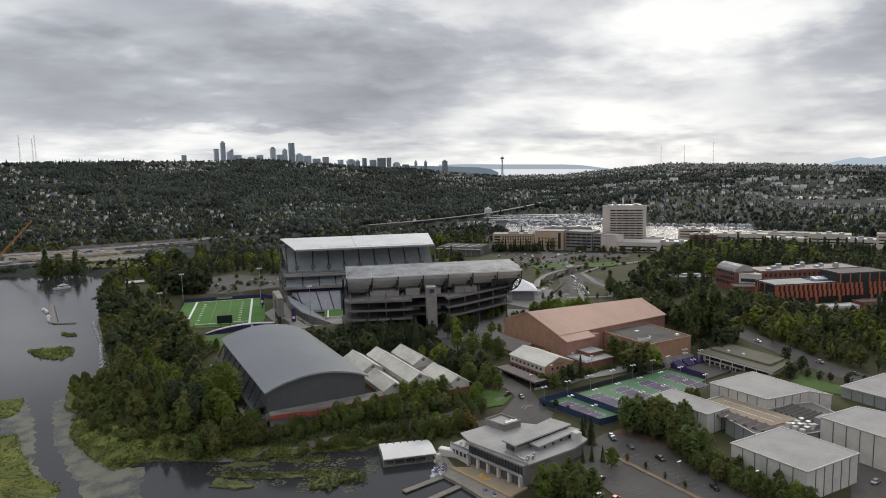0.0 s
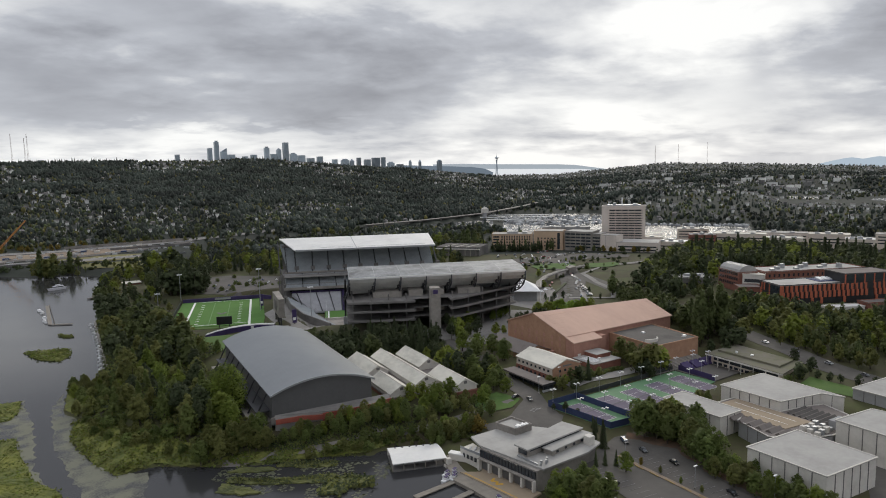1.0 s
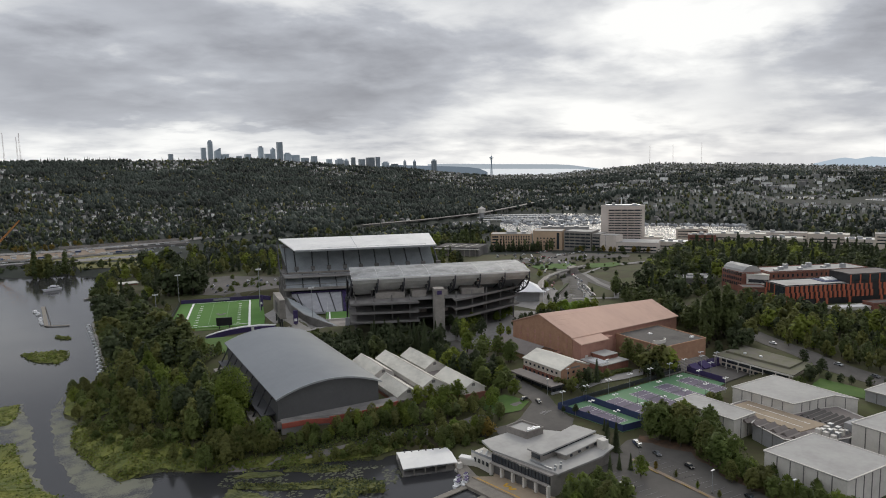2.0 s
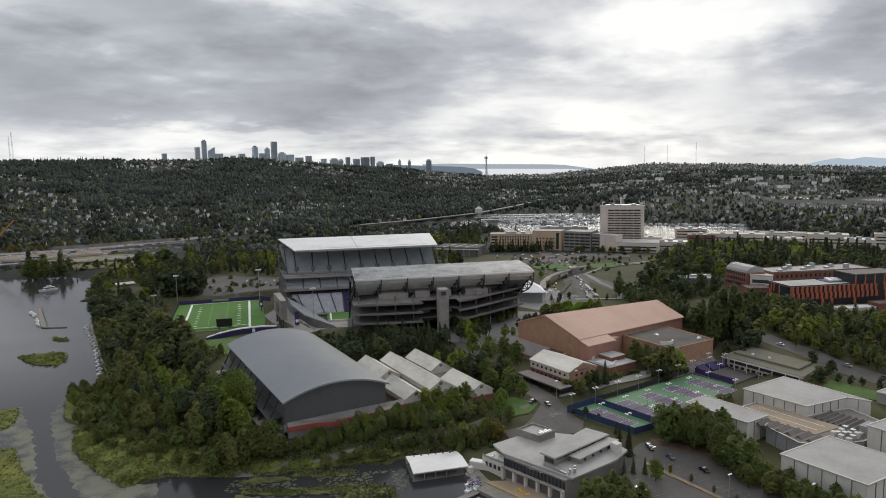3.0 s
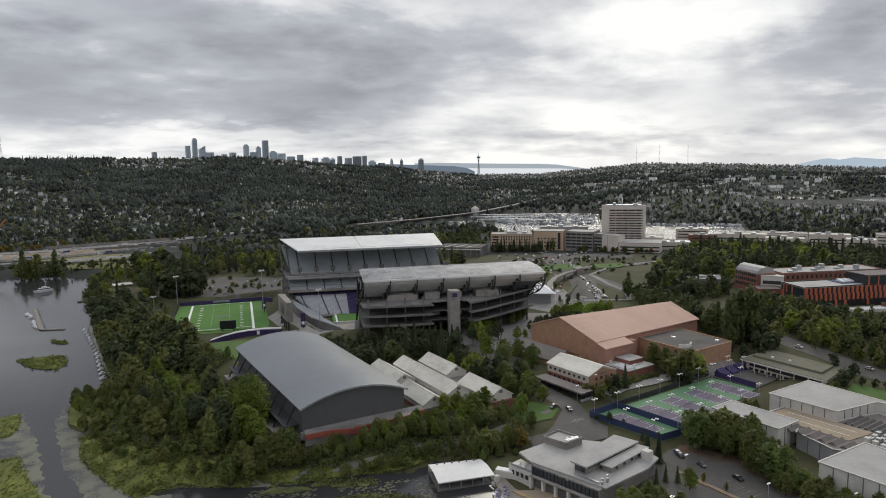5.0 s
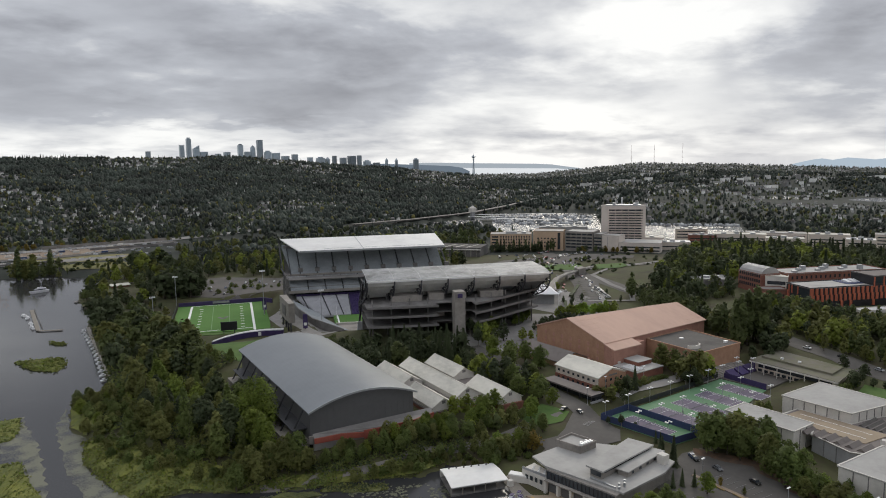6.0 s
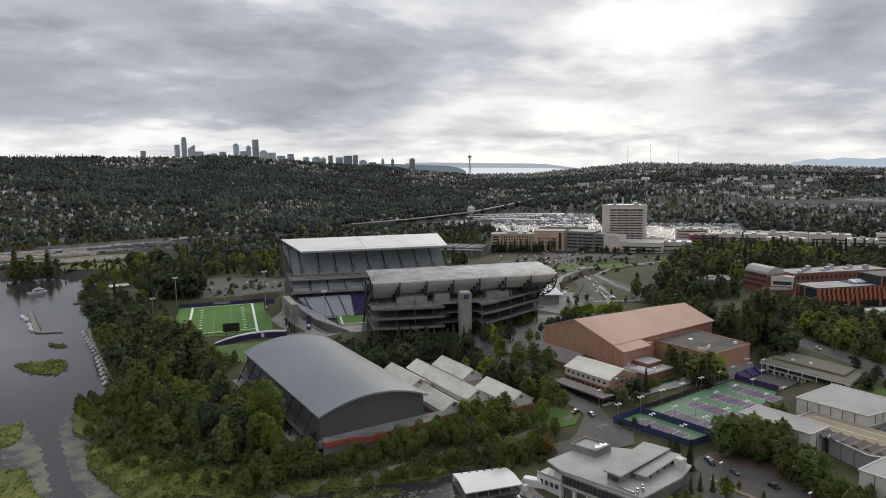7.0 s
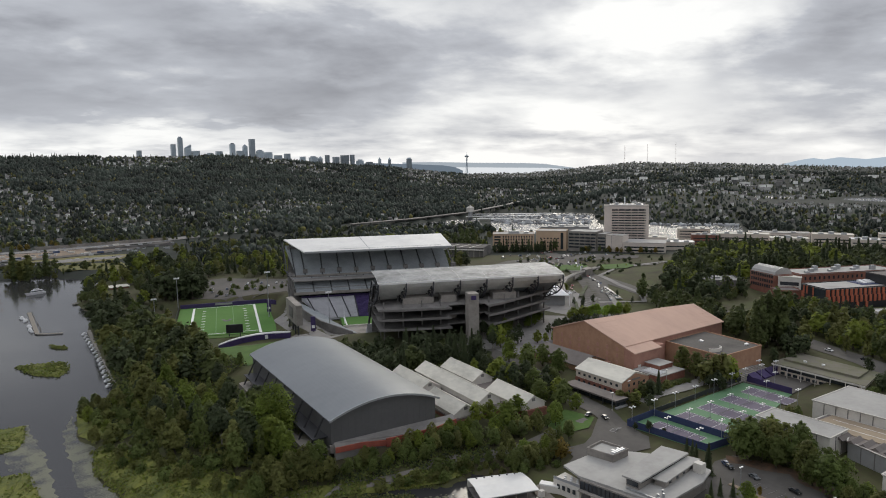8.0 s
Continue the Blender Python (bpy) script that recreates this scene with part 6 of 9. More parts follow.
# hospital
th, M, L = block("hospital_wing", "ochre brick hospital wing with deep window recesses", (529, 732.5), (568, 697), 26, 9, 29, WALL_OCHRE, ROOF_GREY)
grid_windows(th, M, 12, L - 1, 12, (13, 17, 21, 24.5), 1.5, 2.4)
bands(th, M, 12, (13, 17, 21, 24.5), 2.0, 2.0)
roof_units(th, M, ((20, 8, 14, 8, 3), (40, 10, 6, 6, 2.2)), 29)
th, M, L = block("hospital_wing", "taller ochre hospital wing with small square windows", (570, 695.5), (594, 666), 28, 9, 33, WALL_OCHRE, ROOF_GREY)
grid_windows(th, M, 4, L - 8, 6, (13, 18, 23), 2.0, 1.6)
part("glass_slot", Geo().box(L - 7, L - 3.5, -0.15, 0, 10, 31), GLASS, th, axes=M)
th, M, L = block("hospital_wing", "grey hospital wing with continuous dark window bands", (596, 664.5), (612, 632), 30, 9, 33, CONCRETE, ROOF_GREY)
bands(th, M, L, (12.5, 16.5, 20.5, 24.5, 28.8), 2.0, 0.6)
for k in range(6):
    part("wall_fin", Geo().box(0.6 + k * 6.9, 1.2 + k * 6.9, -0.4, 0, 9, 32), CONCRETE, th, axes=M)
th, M, L = block("hospital_wing", "angled grey hospital wing with dark window bands", (612.5, 631), (616, 621), 24, 9, 31, CONCRETE, ROOF_GREY)
bands(th, M, L, (13, 17, 21, 25), 2.0, 0.5)
th, M, L = block("hospital_wing", "windowless pale pink hospital stair block", (616, 620.5), (622.8, 600.5), 20, 9, 30, WALL_BEIGE, ROOF_GREY)
part("joint", Geo().box(7, 7.3, -0.1, 0, 9, 30), CONCRETE_DARK, th, axes=M)
th, M, L = block("hospital_tower", "tall beige hospital tower with rows of dark windows", (663, 665), (700, 622.5), 26, 9, 61, WALL_BEIGE, ROOF_GREY, "tower", 1.2)
side = 9.5
for i in range(13):
    z = 15 + i * 3.35
    part("window_band", Geo().box(side, L - 4, -0.15, 0.0, z, z + (1.5 if i < 12 else 2.2)), GLASS, th, axes=M)
    part("ledge", Geo().box(side, L - 4, -0.7, 0.0, z - 0.7, z - 0.15), WALL_BEIGE, th, axes=M)
for k in range(6):
    part("mullion", Geo().box(side + k * 8.3, side + 0.5 + k * 8.3, -0.5, 0, 14, 58.5), WALL_BEIGE, th, axes=M)
roof_units(th, M, ((6, 6, 44, 14, 2.2), (14, 8, 4, 4, 5), (40, 8, 6, 6, 4)), 61)
part("roof_mast", Geo().tube((26, 10, 61), (26, 10, 73), 1.0, 0.8), LAMP_WHITE, th, "white roof mast", axes=M)
th, M, L = block("hospital_wing", "low beige hospital base with window rows", (623, 600), (652, 560), 40, 9, 22, WALL_BEIGE, ROOF_GREY)
bands(th, M, L, (12, 16), 1.6, 2)
# long pale research buildings beside the bay
for px0, px1, d, top, wall, roof, label in (
        (1100, 1180, 940, 20, WALL_BEIGE, ROOF_CREAM, "low beige research block with a pale roof"), (1165, 1225, 900, 19, WALL_CREAM, WHITE_ROOF, "low cream block with a white roof"),
        (1205, 1262, 1010, 25, WALL_CREAM, ROOF_CREAM, "cream research block with a stepped roof"), (1225, 1275, 960, 22, BRICK, ROOF_GREY, "low brick research block with bands"),
        (1270, 1365, 970, 23, WALL_CREAM, ROOF_CREAM, "long pale cream research building"), (1330, 1440, 1010, 21.5, WALL_BEIGE, ROOF_GREY, "long beige research building"),
        (1360, 1430, 930, 23, WALL_CREAM, ROOF_CREAM, "cream research building above trees"), (1440, 1515, 980, 24, WALL_CREAM, ROOF_CREAM, "cream research building with a pale roof"),
        (1505, 1560, 950, 22, WALL_CREAM, WHITE_ROOF, "cream research building with a white roof"), (1560, 1680, 990, 25, WALL_CREAM, ROOF_GREY, "long cream research building"),
        (965, 1050, 1010, 27, WALL_GREY, ROOF_GREY, "grey flat-roofed block behind the hospital")):
    ang0, ang1 = radians(HEAD) + math.atan((px0 - 784) / 1203), radians(HEAD) + math.atan((px1 - 784) / 1203)
    th, M, L = block("research_building", label, (d * math.sin(ang0), d * math.cos(ang0)), (d * math.sin(ang1), d * math.cos(ang1)), 24, 9, top, wall, roof)
    bands(th, M, L, [z for z in (13, 17, 21, 25) if z + 3 < top], 1.4, 2.5)
    roof_units(th, M, [(L * t, 5 + 3 * (i % 2), 6, 5, 2 + i % 2) for i, t in enumerate((0.15, 0.4, 0.7))], top)

# ---- terracotta-striped hall and its neighbours ----
th, M, L = block("striped_hall", "black campus hall with staggered terracotta fins", (448.5, 280), (528, 244.5), 24, 17, 32, BLACK_PANEL, ROOF_GREY, "building", 0.6)
r2 = random.Random(8)
n = 24
for row, (z0, z1) in enumerate(((27.0, 31.6), (22.4, 27.0), (18.0, 22.4))):
    spots = []
    for k in range(n):
        if k not in (19,) and not (row == 2 and r2.random() < 0.55):
            spots.append(put((k + 0.4 + 0.26 * row) * L / n, -0.25, z0))
    pieces("terracotta_fin", Geo().box(-L / n * 0.26, L / n * 0.26, -0.35, 0.2, 0, z1 - z0), TERRACOTTA, th, spots, M)
pieces("terracotta_fin", Geo().box(-0.3, 0.1, -0.6, 0.6, 0, 5.5), TERRACOTTA, th, [put(0, y, z) for y, z in ((12, 26), (12, 20), (13.2, 18), (18, 26), (21, 26), (21, 20), (22.5, 22))], M)
part("corner_fin", Geo().box(-0.2, 2.4, -0.4, 0, 17, 31.8), TERRACOTTA, th, axes=M)
part("side_glass", Geo().box(-0.15, 0, 1, 11, 18, 31), GLASS, th, axes=M)
for k in range(6):
    part("skylight", Geo().prism([(40 + k * 4.5, 12), (43.4 + k * 4.5, 12), (43.4 + k * 4.5, 18), (40 + k * 4.5, 18)], 32, [32.8, 32.8, 34.0, 34.0]), LAMP_WHITE, th, "white angled skylight", axes=M)
part("roof_garden", Geo().box(36, 70, 8, 22, 32, 32.3), NAVY, th, "dark blue roof panel field", axes=M)
th, M, L = block("dark_pavilion", "dark glass pavilion with terracotta posts on the hall", (493.7, 259.3), (529.6, 243.3), 21, 31, 38.5, BLACK_PANEL, ROOF_BROWN, "building", 0.3)
for k in range(6):
    part("terracotta_post", Geo().box(k * (L - 1) / 5, k * (L - 1) / 5 + 1.0, -0.3, 0, 31, 38), TERRACOTTA, th, axes=M)
bands(th, M, L, (33.5,), 4.2, 1.2)
th, M, L = block("brick_hall", "red brick campus hall with a rounded glass roof", (486.5, 357), (477, 332), 17, 19, 32, BRICK, ROOF_GREY)
sec = [(0.4, 32), (1.2, 34.2), (4.2, 36.6), (8.5, 37.6), (12.8, 36.6), (15.8, 34.2), (16.6, 32)]
part("barrel_roof", Geo().extrude(sec, "x", 0.5, L - 0.5), ROOF_GREY, th, "pale rounded metal and glass roof", axes=M)
grid_windows(th, M, 1, L - 1, 10, (21.5, 25.5, 29.5), 1.6, 2.3)
for k in range(7):
    part("roof_rib", Geo().extrude([(y, z + 0.1) for y, z in sec] + [(y, z - 0.2) for y, z in sec[::-1]], "x", 0.5 + k * (L - 1.4) / 6, 0.9 + k * (L - 1.4) / 6), STEEL_GREY, th, axes=M)
th, M, L = block("brick_hall", "pale stone-fronted link between brick halls", (479, 330), (486, 316), 16, 19, 31, WALL_WHITE, ROOF_CREAM)
bands(th, M, L, (21, 25), 2.6, 1.5)
th, M, L = block("brick_hall", "long red brick hall with cluttered pale roof", (493, 320), (572, 284), 24, 20, 32.5, BRICK, ROOF_GREY)
roof_units(th, M, [(8 + k * 7.4, 4 + (k * 5) % 13, 3.5, 3, 1.4 + (k % 3)) for k in range(9)], 32.5)
grid_windows(th, M, 2, L - 2, 20, (23, 28), 1.4, 2.4)
th, M, L = block("brick_hall", "small red brick hall beside the trees", (460, 320), (473, 309), 14, 17, 24, BRICK, ROOF_BROWN)
bands(th, M, L, (19,), 1.6, 2)
th, M, L = block("campus_hall", "low dark campus hall with a grey roof among trees", (462, 393), (489, 366), 26, 15, 22, CONCRETE_DARK, ROOF_GREY)
bands(th, M, L, (16,), 1.6, 2)
roof_units(th, M, ((6, 8, 5, 4, 2), (18, 10, 6, 5, 1.6), (28, 6, 3, 3, 2.5)), 22)
th, M, L = block("campus_house", "low pale campus house with white roof", (462, 252), (486, 241), 9, 15, 19, WALL_WHITE, WHITE_ROOF, "house")
th, M, L = block("campus_house", "low red brick campus house", (488, 240), (510, 231), 10, 15, 21, BRICK, ROOF_BROWN, "house")

# ---- station pavilion, garage and avenue ----
tent = thing("pavilion", "grey pavilion under a white pyramid fabric roof", "pavilion", 350, 445, 9)
c = [(333, 441), (352, 425), (369, 452), (350, 468)]
part("wall", Geo().prism([(338, 442), (352, 430), (364, 451), (350, 462)], 7, 18), WALL_GREY, tent)
part("fabric_roof", Geo().add([(*p, 18.5) for p in c] + [(351, 447, 26)] + [(*p, 18.0) for p in c], [(0, 1, 4), (1, 2, 4), (2, 3, 4), (3, 0, 4), (8, 7, 6, 5), (0, 5, 6, 1), (1, 6, 7, 2), (2, 7, 8, 3), (3, 8, 5, 0)]), TENT, tent, "white fabric roof")
for p in c:
    part("post", Geo().tube((*p, 8), (*p, 18.4), 0.25, 0.25), LAMP_WHITE, tent)
th, M, L = block("garage", "grey flat-roofed parking garage with roof ribs", (440, 728), (474, 684), 40, 9, 20, CONCRETE_DARK, ROOF_GRAVEL, "garage")
for k in range(3):
    part("roof_stripe", Geo().bar((10 + k * 14, 2, 20.2), (17 + k * 14, 34, 20.2), 1.4, 0.3), ROOF_CREAM, th, axes=M)
for k in range(8):
    part("column", Geo().box(2 + k * 7, 3 + k * 7, -1.2, -0.2, 8, 17), CONCRETE, th, axes=M)
part("eave", Geo().box(-1, L + 1, -2.5, 0, 17.6, 18.4), WALL_WHITE, th, axes=M)


def footbridge():
    line = [(372, 452), (392, 474), (415, 492), (440, 505), (462, 512), (490, 520)]
    th = thing("footbridge", "pale curved concrete footbridge over the avenue", "bridge", 430, 500, 9)
    g = Geo()
    for (ax, ay), (bx, by) in zip(line, line[1:]):
        g.bar((ax, ay, 15), (bx, by, 15), 5.5, 1.0)
    part("deck", g, CONCRETE, th)
    for (ax, ay), (bx, by) in zip(line, line[1:]):
        part("side_rail", Geo().bar((ax, ay - 2.6, 16.1), (bx, by - 2.6, 16.1), 0.2, 1.2), WALL_WHITE, th)
    for ax, ay in line[1:-1]:
        part("pier", Geo().box(ax - 0.8, ax + 0.8, ay - 0.8, ay + 0.8, 7, 15), CONCRETE, th)
    part("abutment", Geo().prism([(458, 506), (470, 509), (474, 519), (462, 516)], 6, 17.5), CONCRETE, th)


footbridge()
for a, b, w in (((340, 405), (362, 428), 3), ((352, 398), (384, 424), 3), ((380, 440), (420, 470), 3.5)):
    th = thing("planter", "raised planting bed with low dark shrubs", "planter", a[0], a[1], 9.5)
    part("wall", Geo().bar((*a, 10.2), (*b, 10.2), w, 1.6), CONCRETE, th)
    part("planting", Geo().bar((*a, 11.3), (*b, 11.3), w * 0.8, 1.2), LEAF_DARK, th)


# ---- vehicles ----
def car(paint, label):
    th = thing("car", label, "car", 0, 0, 0, 0, "parked cars")
    lower = Geo().extrude([(-2.2, 0.35), (-2.25, 0.8), (-1.4, 0.95), (1.3, 1.0), (2.2, 0.85), (2.25, 0.4)], "y", -0.88, 0.88)
    part("body", lower, paint, th)
    part("cabin", Geo().extrude([(-1.3, 0.95), (-0.75, 1.45), (0.9, 1.5), (1.7, 0.98)], "y", -0.76, 0.76), GLASS, th, "dark tinted windows")
    part("roof", Geo().box(-0.75, 0.95, -0.7, 0.7, 1.46, 1.54), paint, th)
    for x in (-1.4, 1.4):
        for y in (-0.85, 0.85):
            part("wheel", Geo().tube((x, y - 0.12, 0.33), (x, y + 0.12, 0.33), 0.33, 0.33, 10), RUBBER, th)
    for y in (-0.6, 0.6):
        part("headlight", Geo().box(-2.28, -2.2, y - 0.2, y + 0.2, 0.6, 0.75), LAMP_WHITE, th)
    return th


CARS = [car(m, "parked " + w + " saloon car with dark windows") for m, w in zip(CAR_PAINTS, ("white", "black", "silver", "grey", "red", "blue"))]
rc = random.Random(3)
fresh = set(range(len(CARS)))


def park(x, y, turn, which=None):
    k = which if which is not None else rc.choice((0, 1, 1, 2, 2, 3, 3, 3, 4, 5, 0))
    m = put(x, y, ground_z(x, y) + 0.32, turn)
    if k in fresh:
        fresh.discard(k)
        CARS[k].matrix_basis = m
    else:
        copy_thing(CARS[k], m)


for x, y, turn, k in ((174, 178.5, 15, 0), (174.6, 174.8, 15, 1), (206.6, 199.5, 60, 1), (206, 189.2, 70, 3), (207, 174.5, 75, 1), (203.7, 146.7, 70, 1), (165, 166, 10, 2), (168, 161, 10, 4),
                      (198.8, 264.4, 15, 1), (203.4, 258.8, 70, 1), (207.6, 201.5, 60, 5), (255, 117, 5, 2), (300, 258, 10, 1), (282, 258, 30, 1)):
    park(x, y, turn, k)
for k in range(26):
    t = k / 25
    park(386 + 130 * t + rc.uniform(-3, 3), 412 + 160 * t + rc.uniform(-2, 2), 51 + rc.uniform(-4, 4))
    if k % 2:
        park(372 + 120 * t + rc.uniform(-3, 3), 428 + 160 * t + rc.uniform(-2, 2), 51 + rc.uniform(-4, 4))
for k in range(11):
    park(393 + 2.7 * k, 411 + 3.8 * k, 140)
for k in range(4):
    t = k / 3
    park(362 + 8 * t + rc.uniform(-1, 1), 180 + 60 * t, 82)
for k in range(28):
    park(480 + rc.uniform(0, 90), 640 + rc.uniform(-30, 30), rc.choice((0, 60)))
for k in range(18):
    park(150 + rc.uniform(0, 90), 660 + rc.uniform(0, 60), 60)
for x, y in ((70, 640), (74, 644), (84, 655)):
    park(x, y, 20, 0)

# car park markings and verge
strip_ = thing("verge", "narrow planted verge with yellow kerb paint between parking bays", "kerb", 192, 165, 3.8, 0, "", "structure")
for k in range(6):
    a, b = Vector((193.1, 182 - k * 7.4)), Vector((192.8, 177.6 - k * 7.4))
    part("yellow_kerb", Geo().bar((*a, 4.1), (*b, 4.1), 0.5, 0.25), FADED_YELLOW, strip_)
part("kerb", Geo().bar((194.6, 192, 3.95), (192.6, 138, 3.95), 1.8, 0.3), EARTH, strip_)
bays = thing("parking_bays", "white painted parking bay lines on asphalt", "road marking", 182, 165, 3.9, 0, "", "structure")
for k in range(14):
    y = 190 - k * 3.2
    part("bay_line", Geo().bar((175 + k * 0.1, y - 2, 4.0), (181 + k * 0.1, y - 2.6, 4.0), 0.12, 0.04), BAY_PAINT, bays)
    part("bay_line", Geo().bar((197.5, y - 4, 4.0), (203.5, y - 4.6, 4.0), 0.12, 0.04), BAY_PAINT, bays)

# market tents on the station plaza
for k, (x, y, w) in enumerate(((372, 448, 2.2), (380, 452, 2.0))):
    th = thing("market_tent", "small white pop-up tent on the plaza", "tent", x, y, 10, 0, "market tents")
    part("canopy", Geo().add([(x - w, y - w * 0.7, 12.6), (x + w, y - w * 0.7, 12.6), (x + w, y + w * 0.7, 12.6), (x - w, y + w * 0.7, 12.6), (x, y, 14.2)], [(0, 1, 4), (1, 2, 4), (2, 3, 4), (3, 0, 4), (3, 2, 1, 0)]), TENT, th)
    for dx, dy in ((-1, -1), (1, -1), (1, 1), (-1, 1)):
        part("pole", Geo().tube((x + dx * w * 0.95, y + dy * w * 0.66, 9.5), (x + dx * w * 0.95, y + dy * w * 0.66, 12.7), 0.1, 0.1), STEEL_GREY, th)
for k in range(40):
    park(455 + rc.uniform(0, 130), 632 - rc.uniform(0, 60) * 1.0 - 0.15 * k, rc.choice((-25, 65)))

# zebra crossing on the lane
zc_ = thing("crossing", "worn white zebra crossing on the lane", "road marking", 205, 252, 5.5, 0, "", "structure")
for k in range(7):
    x, y = 196 + k * 1.3, 247.5 + k * 0.5
    z = ground_z(x, y) + 0.42
    part("stripe", Geo().bar((x, y - 1.6, z), (x - 0.6, y + 1.6, z), 0.5, 0.03), BAY_PAINT, zc_)


# ---- docks, boats and the lake shore ----
dock = thing("dock", "long grey timber dock in the lake with an angled arm", "dock", 14, 680, 0)
part("long_deck", Geo().bar((14, 728, 0.6), (12.5, 636, 0.6), 3.0, 0.4), TIMBER, dock)
part("short_deck", Geo().bar((12.5, 635, 0.6), (28, 627, 0.6), 2.4, 0.4), TIMBER, dock)
for k in range(8):
    part("pile", Geo().tube((15.8, 724 - k * 12, -2), (15.8, 724 - k * 12, 2.2), 0.2, 0.2), TIMBER, dock)


def small_boat(x, y, turn, long=6.0, label="small white motor boat moored at the dock"):
    th = thing("boat", label, "boat", x, y, 0, turn, "moored boats")
    M = put(x, y, 0, turn)
    h = long / 2
    w = long * (0.19 if long > 4.5 else 0.3)
    part("hull", Geo().add([(-h, -w, 0.9), (h * 0.4, -w, 0.9), (h, 0, 1.1), (h * 0.4, w, 0.9), (-h, w, 0.9), (-h, -w * 0.7, -0.3), (h * 0.3, -w * 0.6, -0.3), (h * 0.7, 0, -0.3), (h * 0.3, w * 0.6, -0.3), (-h, w * 0.7, -0.3)],
                           [(0, 1, 2, 3, 4), (9, 8, 7, 6, 5), (0, 5, 6, 1), (1, 6, 7, 2), (2, 7, 8, 3), (3, 8, 9, 4), (4, 9, 5, 0)]), BOAT_WHITE, th, axes=M)
    part("cabin", Geo().prism([(-h * 0.5, -w * 0.7), (h * 0.2, -w * 0.7), (h * 0.4, 0), (h * 0.2, w * 0.7), (-h * 0.5, w * 0.7)], 0.9, 1.9), BOAT_WHITE, th, axes=M)
    part("windscreen", Geo().prism([(-h * 0.1, -w * 0.75), (h * 0.24, -w * 0.75), (h * 0.45, 0), (h * 0.24, w * 0.75), (-h * 0.1, w * 0.75)], 1.25, 1.65), GLASS, th, axes=M)
    return th


for x, y, turn, long in ((7, 706, 100, 9), (9, 694, 80, 8), (9.5, 668, 95, 8), (9.3, 655, 85, 7), (9.6, 648, 95, 6)):
    small_boat(x, y, turn, long)
for k in range(15):
    t = k / 14
    small_boat(40.5 - 6.8 * t + 1.6 * math.sin(3.1 * t), 612 - 142 * t, 25 + rc.uniform(-30, 30), 4.0, "small round-bowed white boat moored along the shore")
pont = thing("pontoon", "narrow stone-edged pontoon along the wooded shore", "dock", 40, 545, 0)
for a, b in (((45, 622), (42, 575)), ((42, 575), (40, 520)), ((40, 520), (37.5, 462))):
    part("walkway", Geo().bar((*a, 0.8), (*b, 0.8), 3.0, 0.9), RIPRAP, pont)
for a, b, w in (((49, 742), (62, 748), 3), ((56, 724), (78, 738), 4), ((52, 690), (66, 700), 3)):
    q = thing("landing_stage", "pale concrete landing stage at the wooded point", "dock", a[0], a[1], 0)
    part("deck", Geo().bar((*a, 0.8), (*b, 0.8), w, 0.8), CONCRETE, q)


def yacht(x, y, turn):
    th = thing("motor_yacht", "white motor yacht under way on the lake", "boat", x, y, 0, turn)
    M = put(x, y, 0, turn)
    part("hull", Geo().add([(-9, -2.2, 2.0), (4, -2.2, 2.1), (10, 0, 2.8), (4, 2.2, 2.1), (-9, 2.2, 2.0), (-8.6, -1.7, -0.4), (4, -1.5, -0.4), (8, 0, -0.4), (4, 1.5, -0.4), (-8.6, 1.7, -0.4)],
                           [(0, 1, 2, 3, 4), (9, 8, 7, 6, 5), (0, 5, 6, 1), (1, 6, 7, 2), (2, 7, 8, 3), (3, 8, 9, 4), (4, 9, 5, 0)]), BOAT_WHITE, th, axes=M)
    part("saloon", Geo().prism([(-6.5, -1.8), (2.5, -1.8), (4.4, 0), (2.5, 1.8), (-6.5, 1.8)], 2.0, 4.2), BOAT_WHITE, th, axes=M)
    part("window_strip", Geo().prism([(-6, -1.86), (2.6, -1.86), (4.5, 0), (2.6, 1.86), (-6, 1.86)], 2.9, 3.7), GLASS, th, axes=M)
    part("flybridge", Geo().box(-3.5, 1.0, -1.4, 1.4, 4.2, 5.4), BOAT_WHITE, th, axes=M)
    part("mast", Geo().tube((-2.5, 0, 5.4), (-2.8, 0, 8.6), 0.12, 0.06), STEEL_GREY, th, axes=M)


yacht(26.6, 826, 200)

# finger docks and launches before the boathouse
fd = thing("dock", "grey timber rowing docks with finger piers", "dock", 128, 205, 0)
part("quay_deck", Geo().prism([(143, 238), (139, 221), (142, 205), (143, 184), (134, 184), (132.5, 207), (131, 217), (133, 222), (138, 236)], -0.4, 1.3), TIMBER, fd)
for a, b in (((131.5, 217), (112.5, 214.8)), ((132.5, 206.5), (112, 203)), ((133.5, 194), (112, 190))):
    part("finger_pier", Geo().bar((*a, 0.5), (*b, 0.5), 2.6, 0.4), TIMBER, fd)
for k, (x, y, turn) in enumerate(((132.5, 223.5, 20), (131, 221, 25), (134.5, 221, 15), (129.5, 219.5, 20), (136, 223.6, 30), (133, 219, 18), (137, 196, 80), (138, 192, 70))):
    b = small_boat(x, y, turn, 5.2, "white coaching launch with purple cover beside the dock")
    part("cover", Geo().box(-1.2, 0.6, -0.6, 0.6, 1.9, 2.15), PURPLE, b, "purple fabric cover", axes=put(x, y, 0, turn))
    if y > 215:
        b.location.z = 0.2
tr = thing("storage_shed", "small white gabled storage shed on the quay", "shed", 143, 231, 2)
part("wall", Geo().bar((140.6, 234, 2.6), (144.6, 227.6, 2.6), 2.6, 2.6), WALL_WHITE, tr)
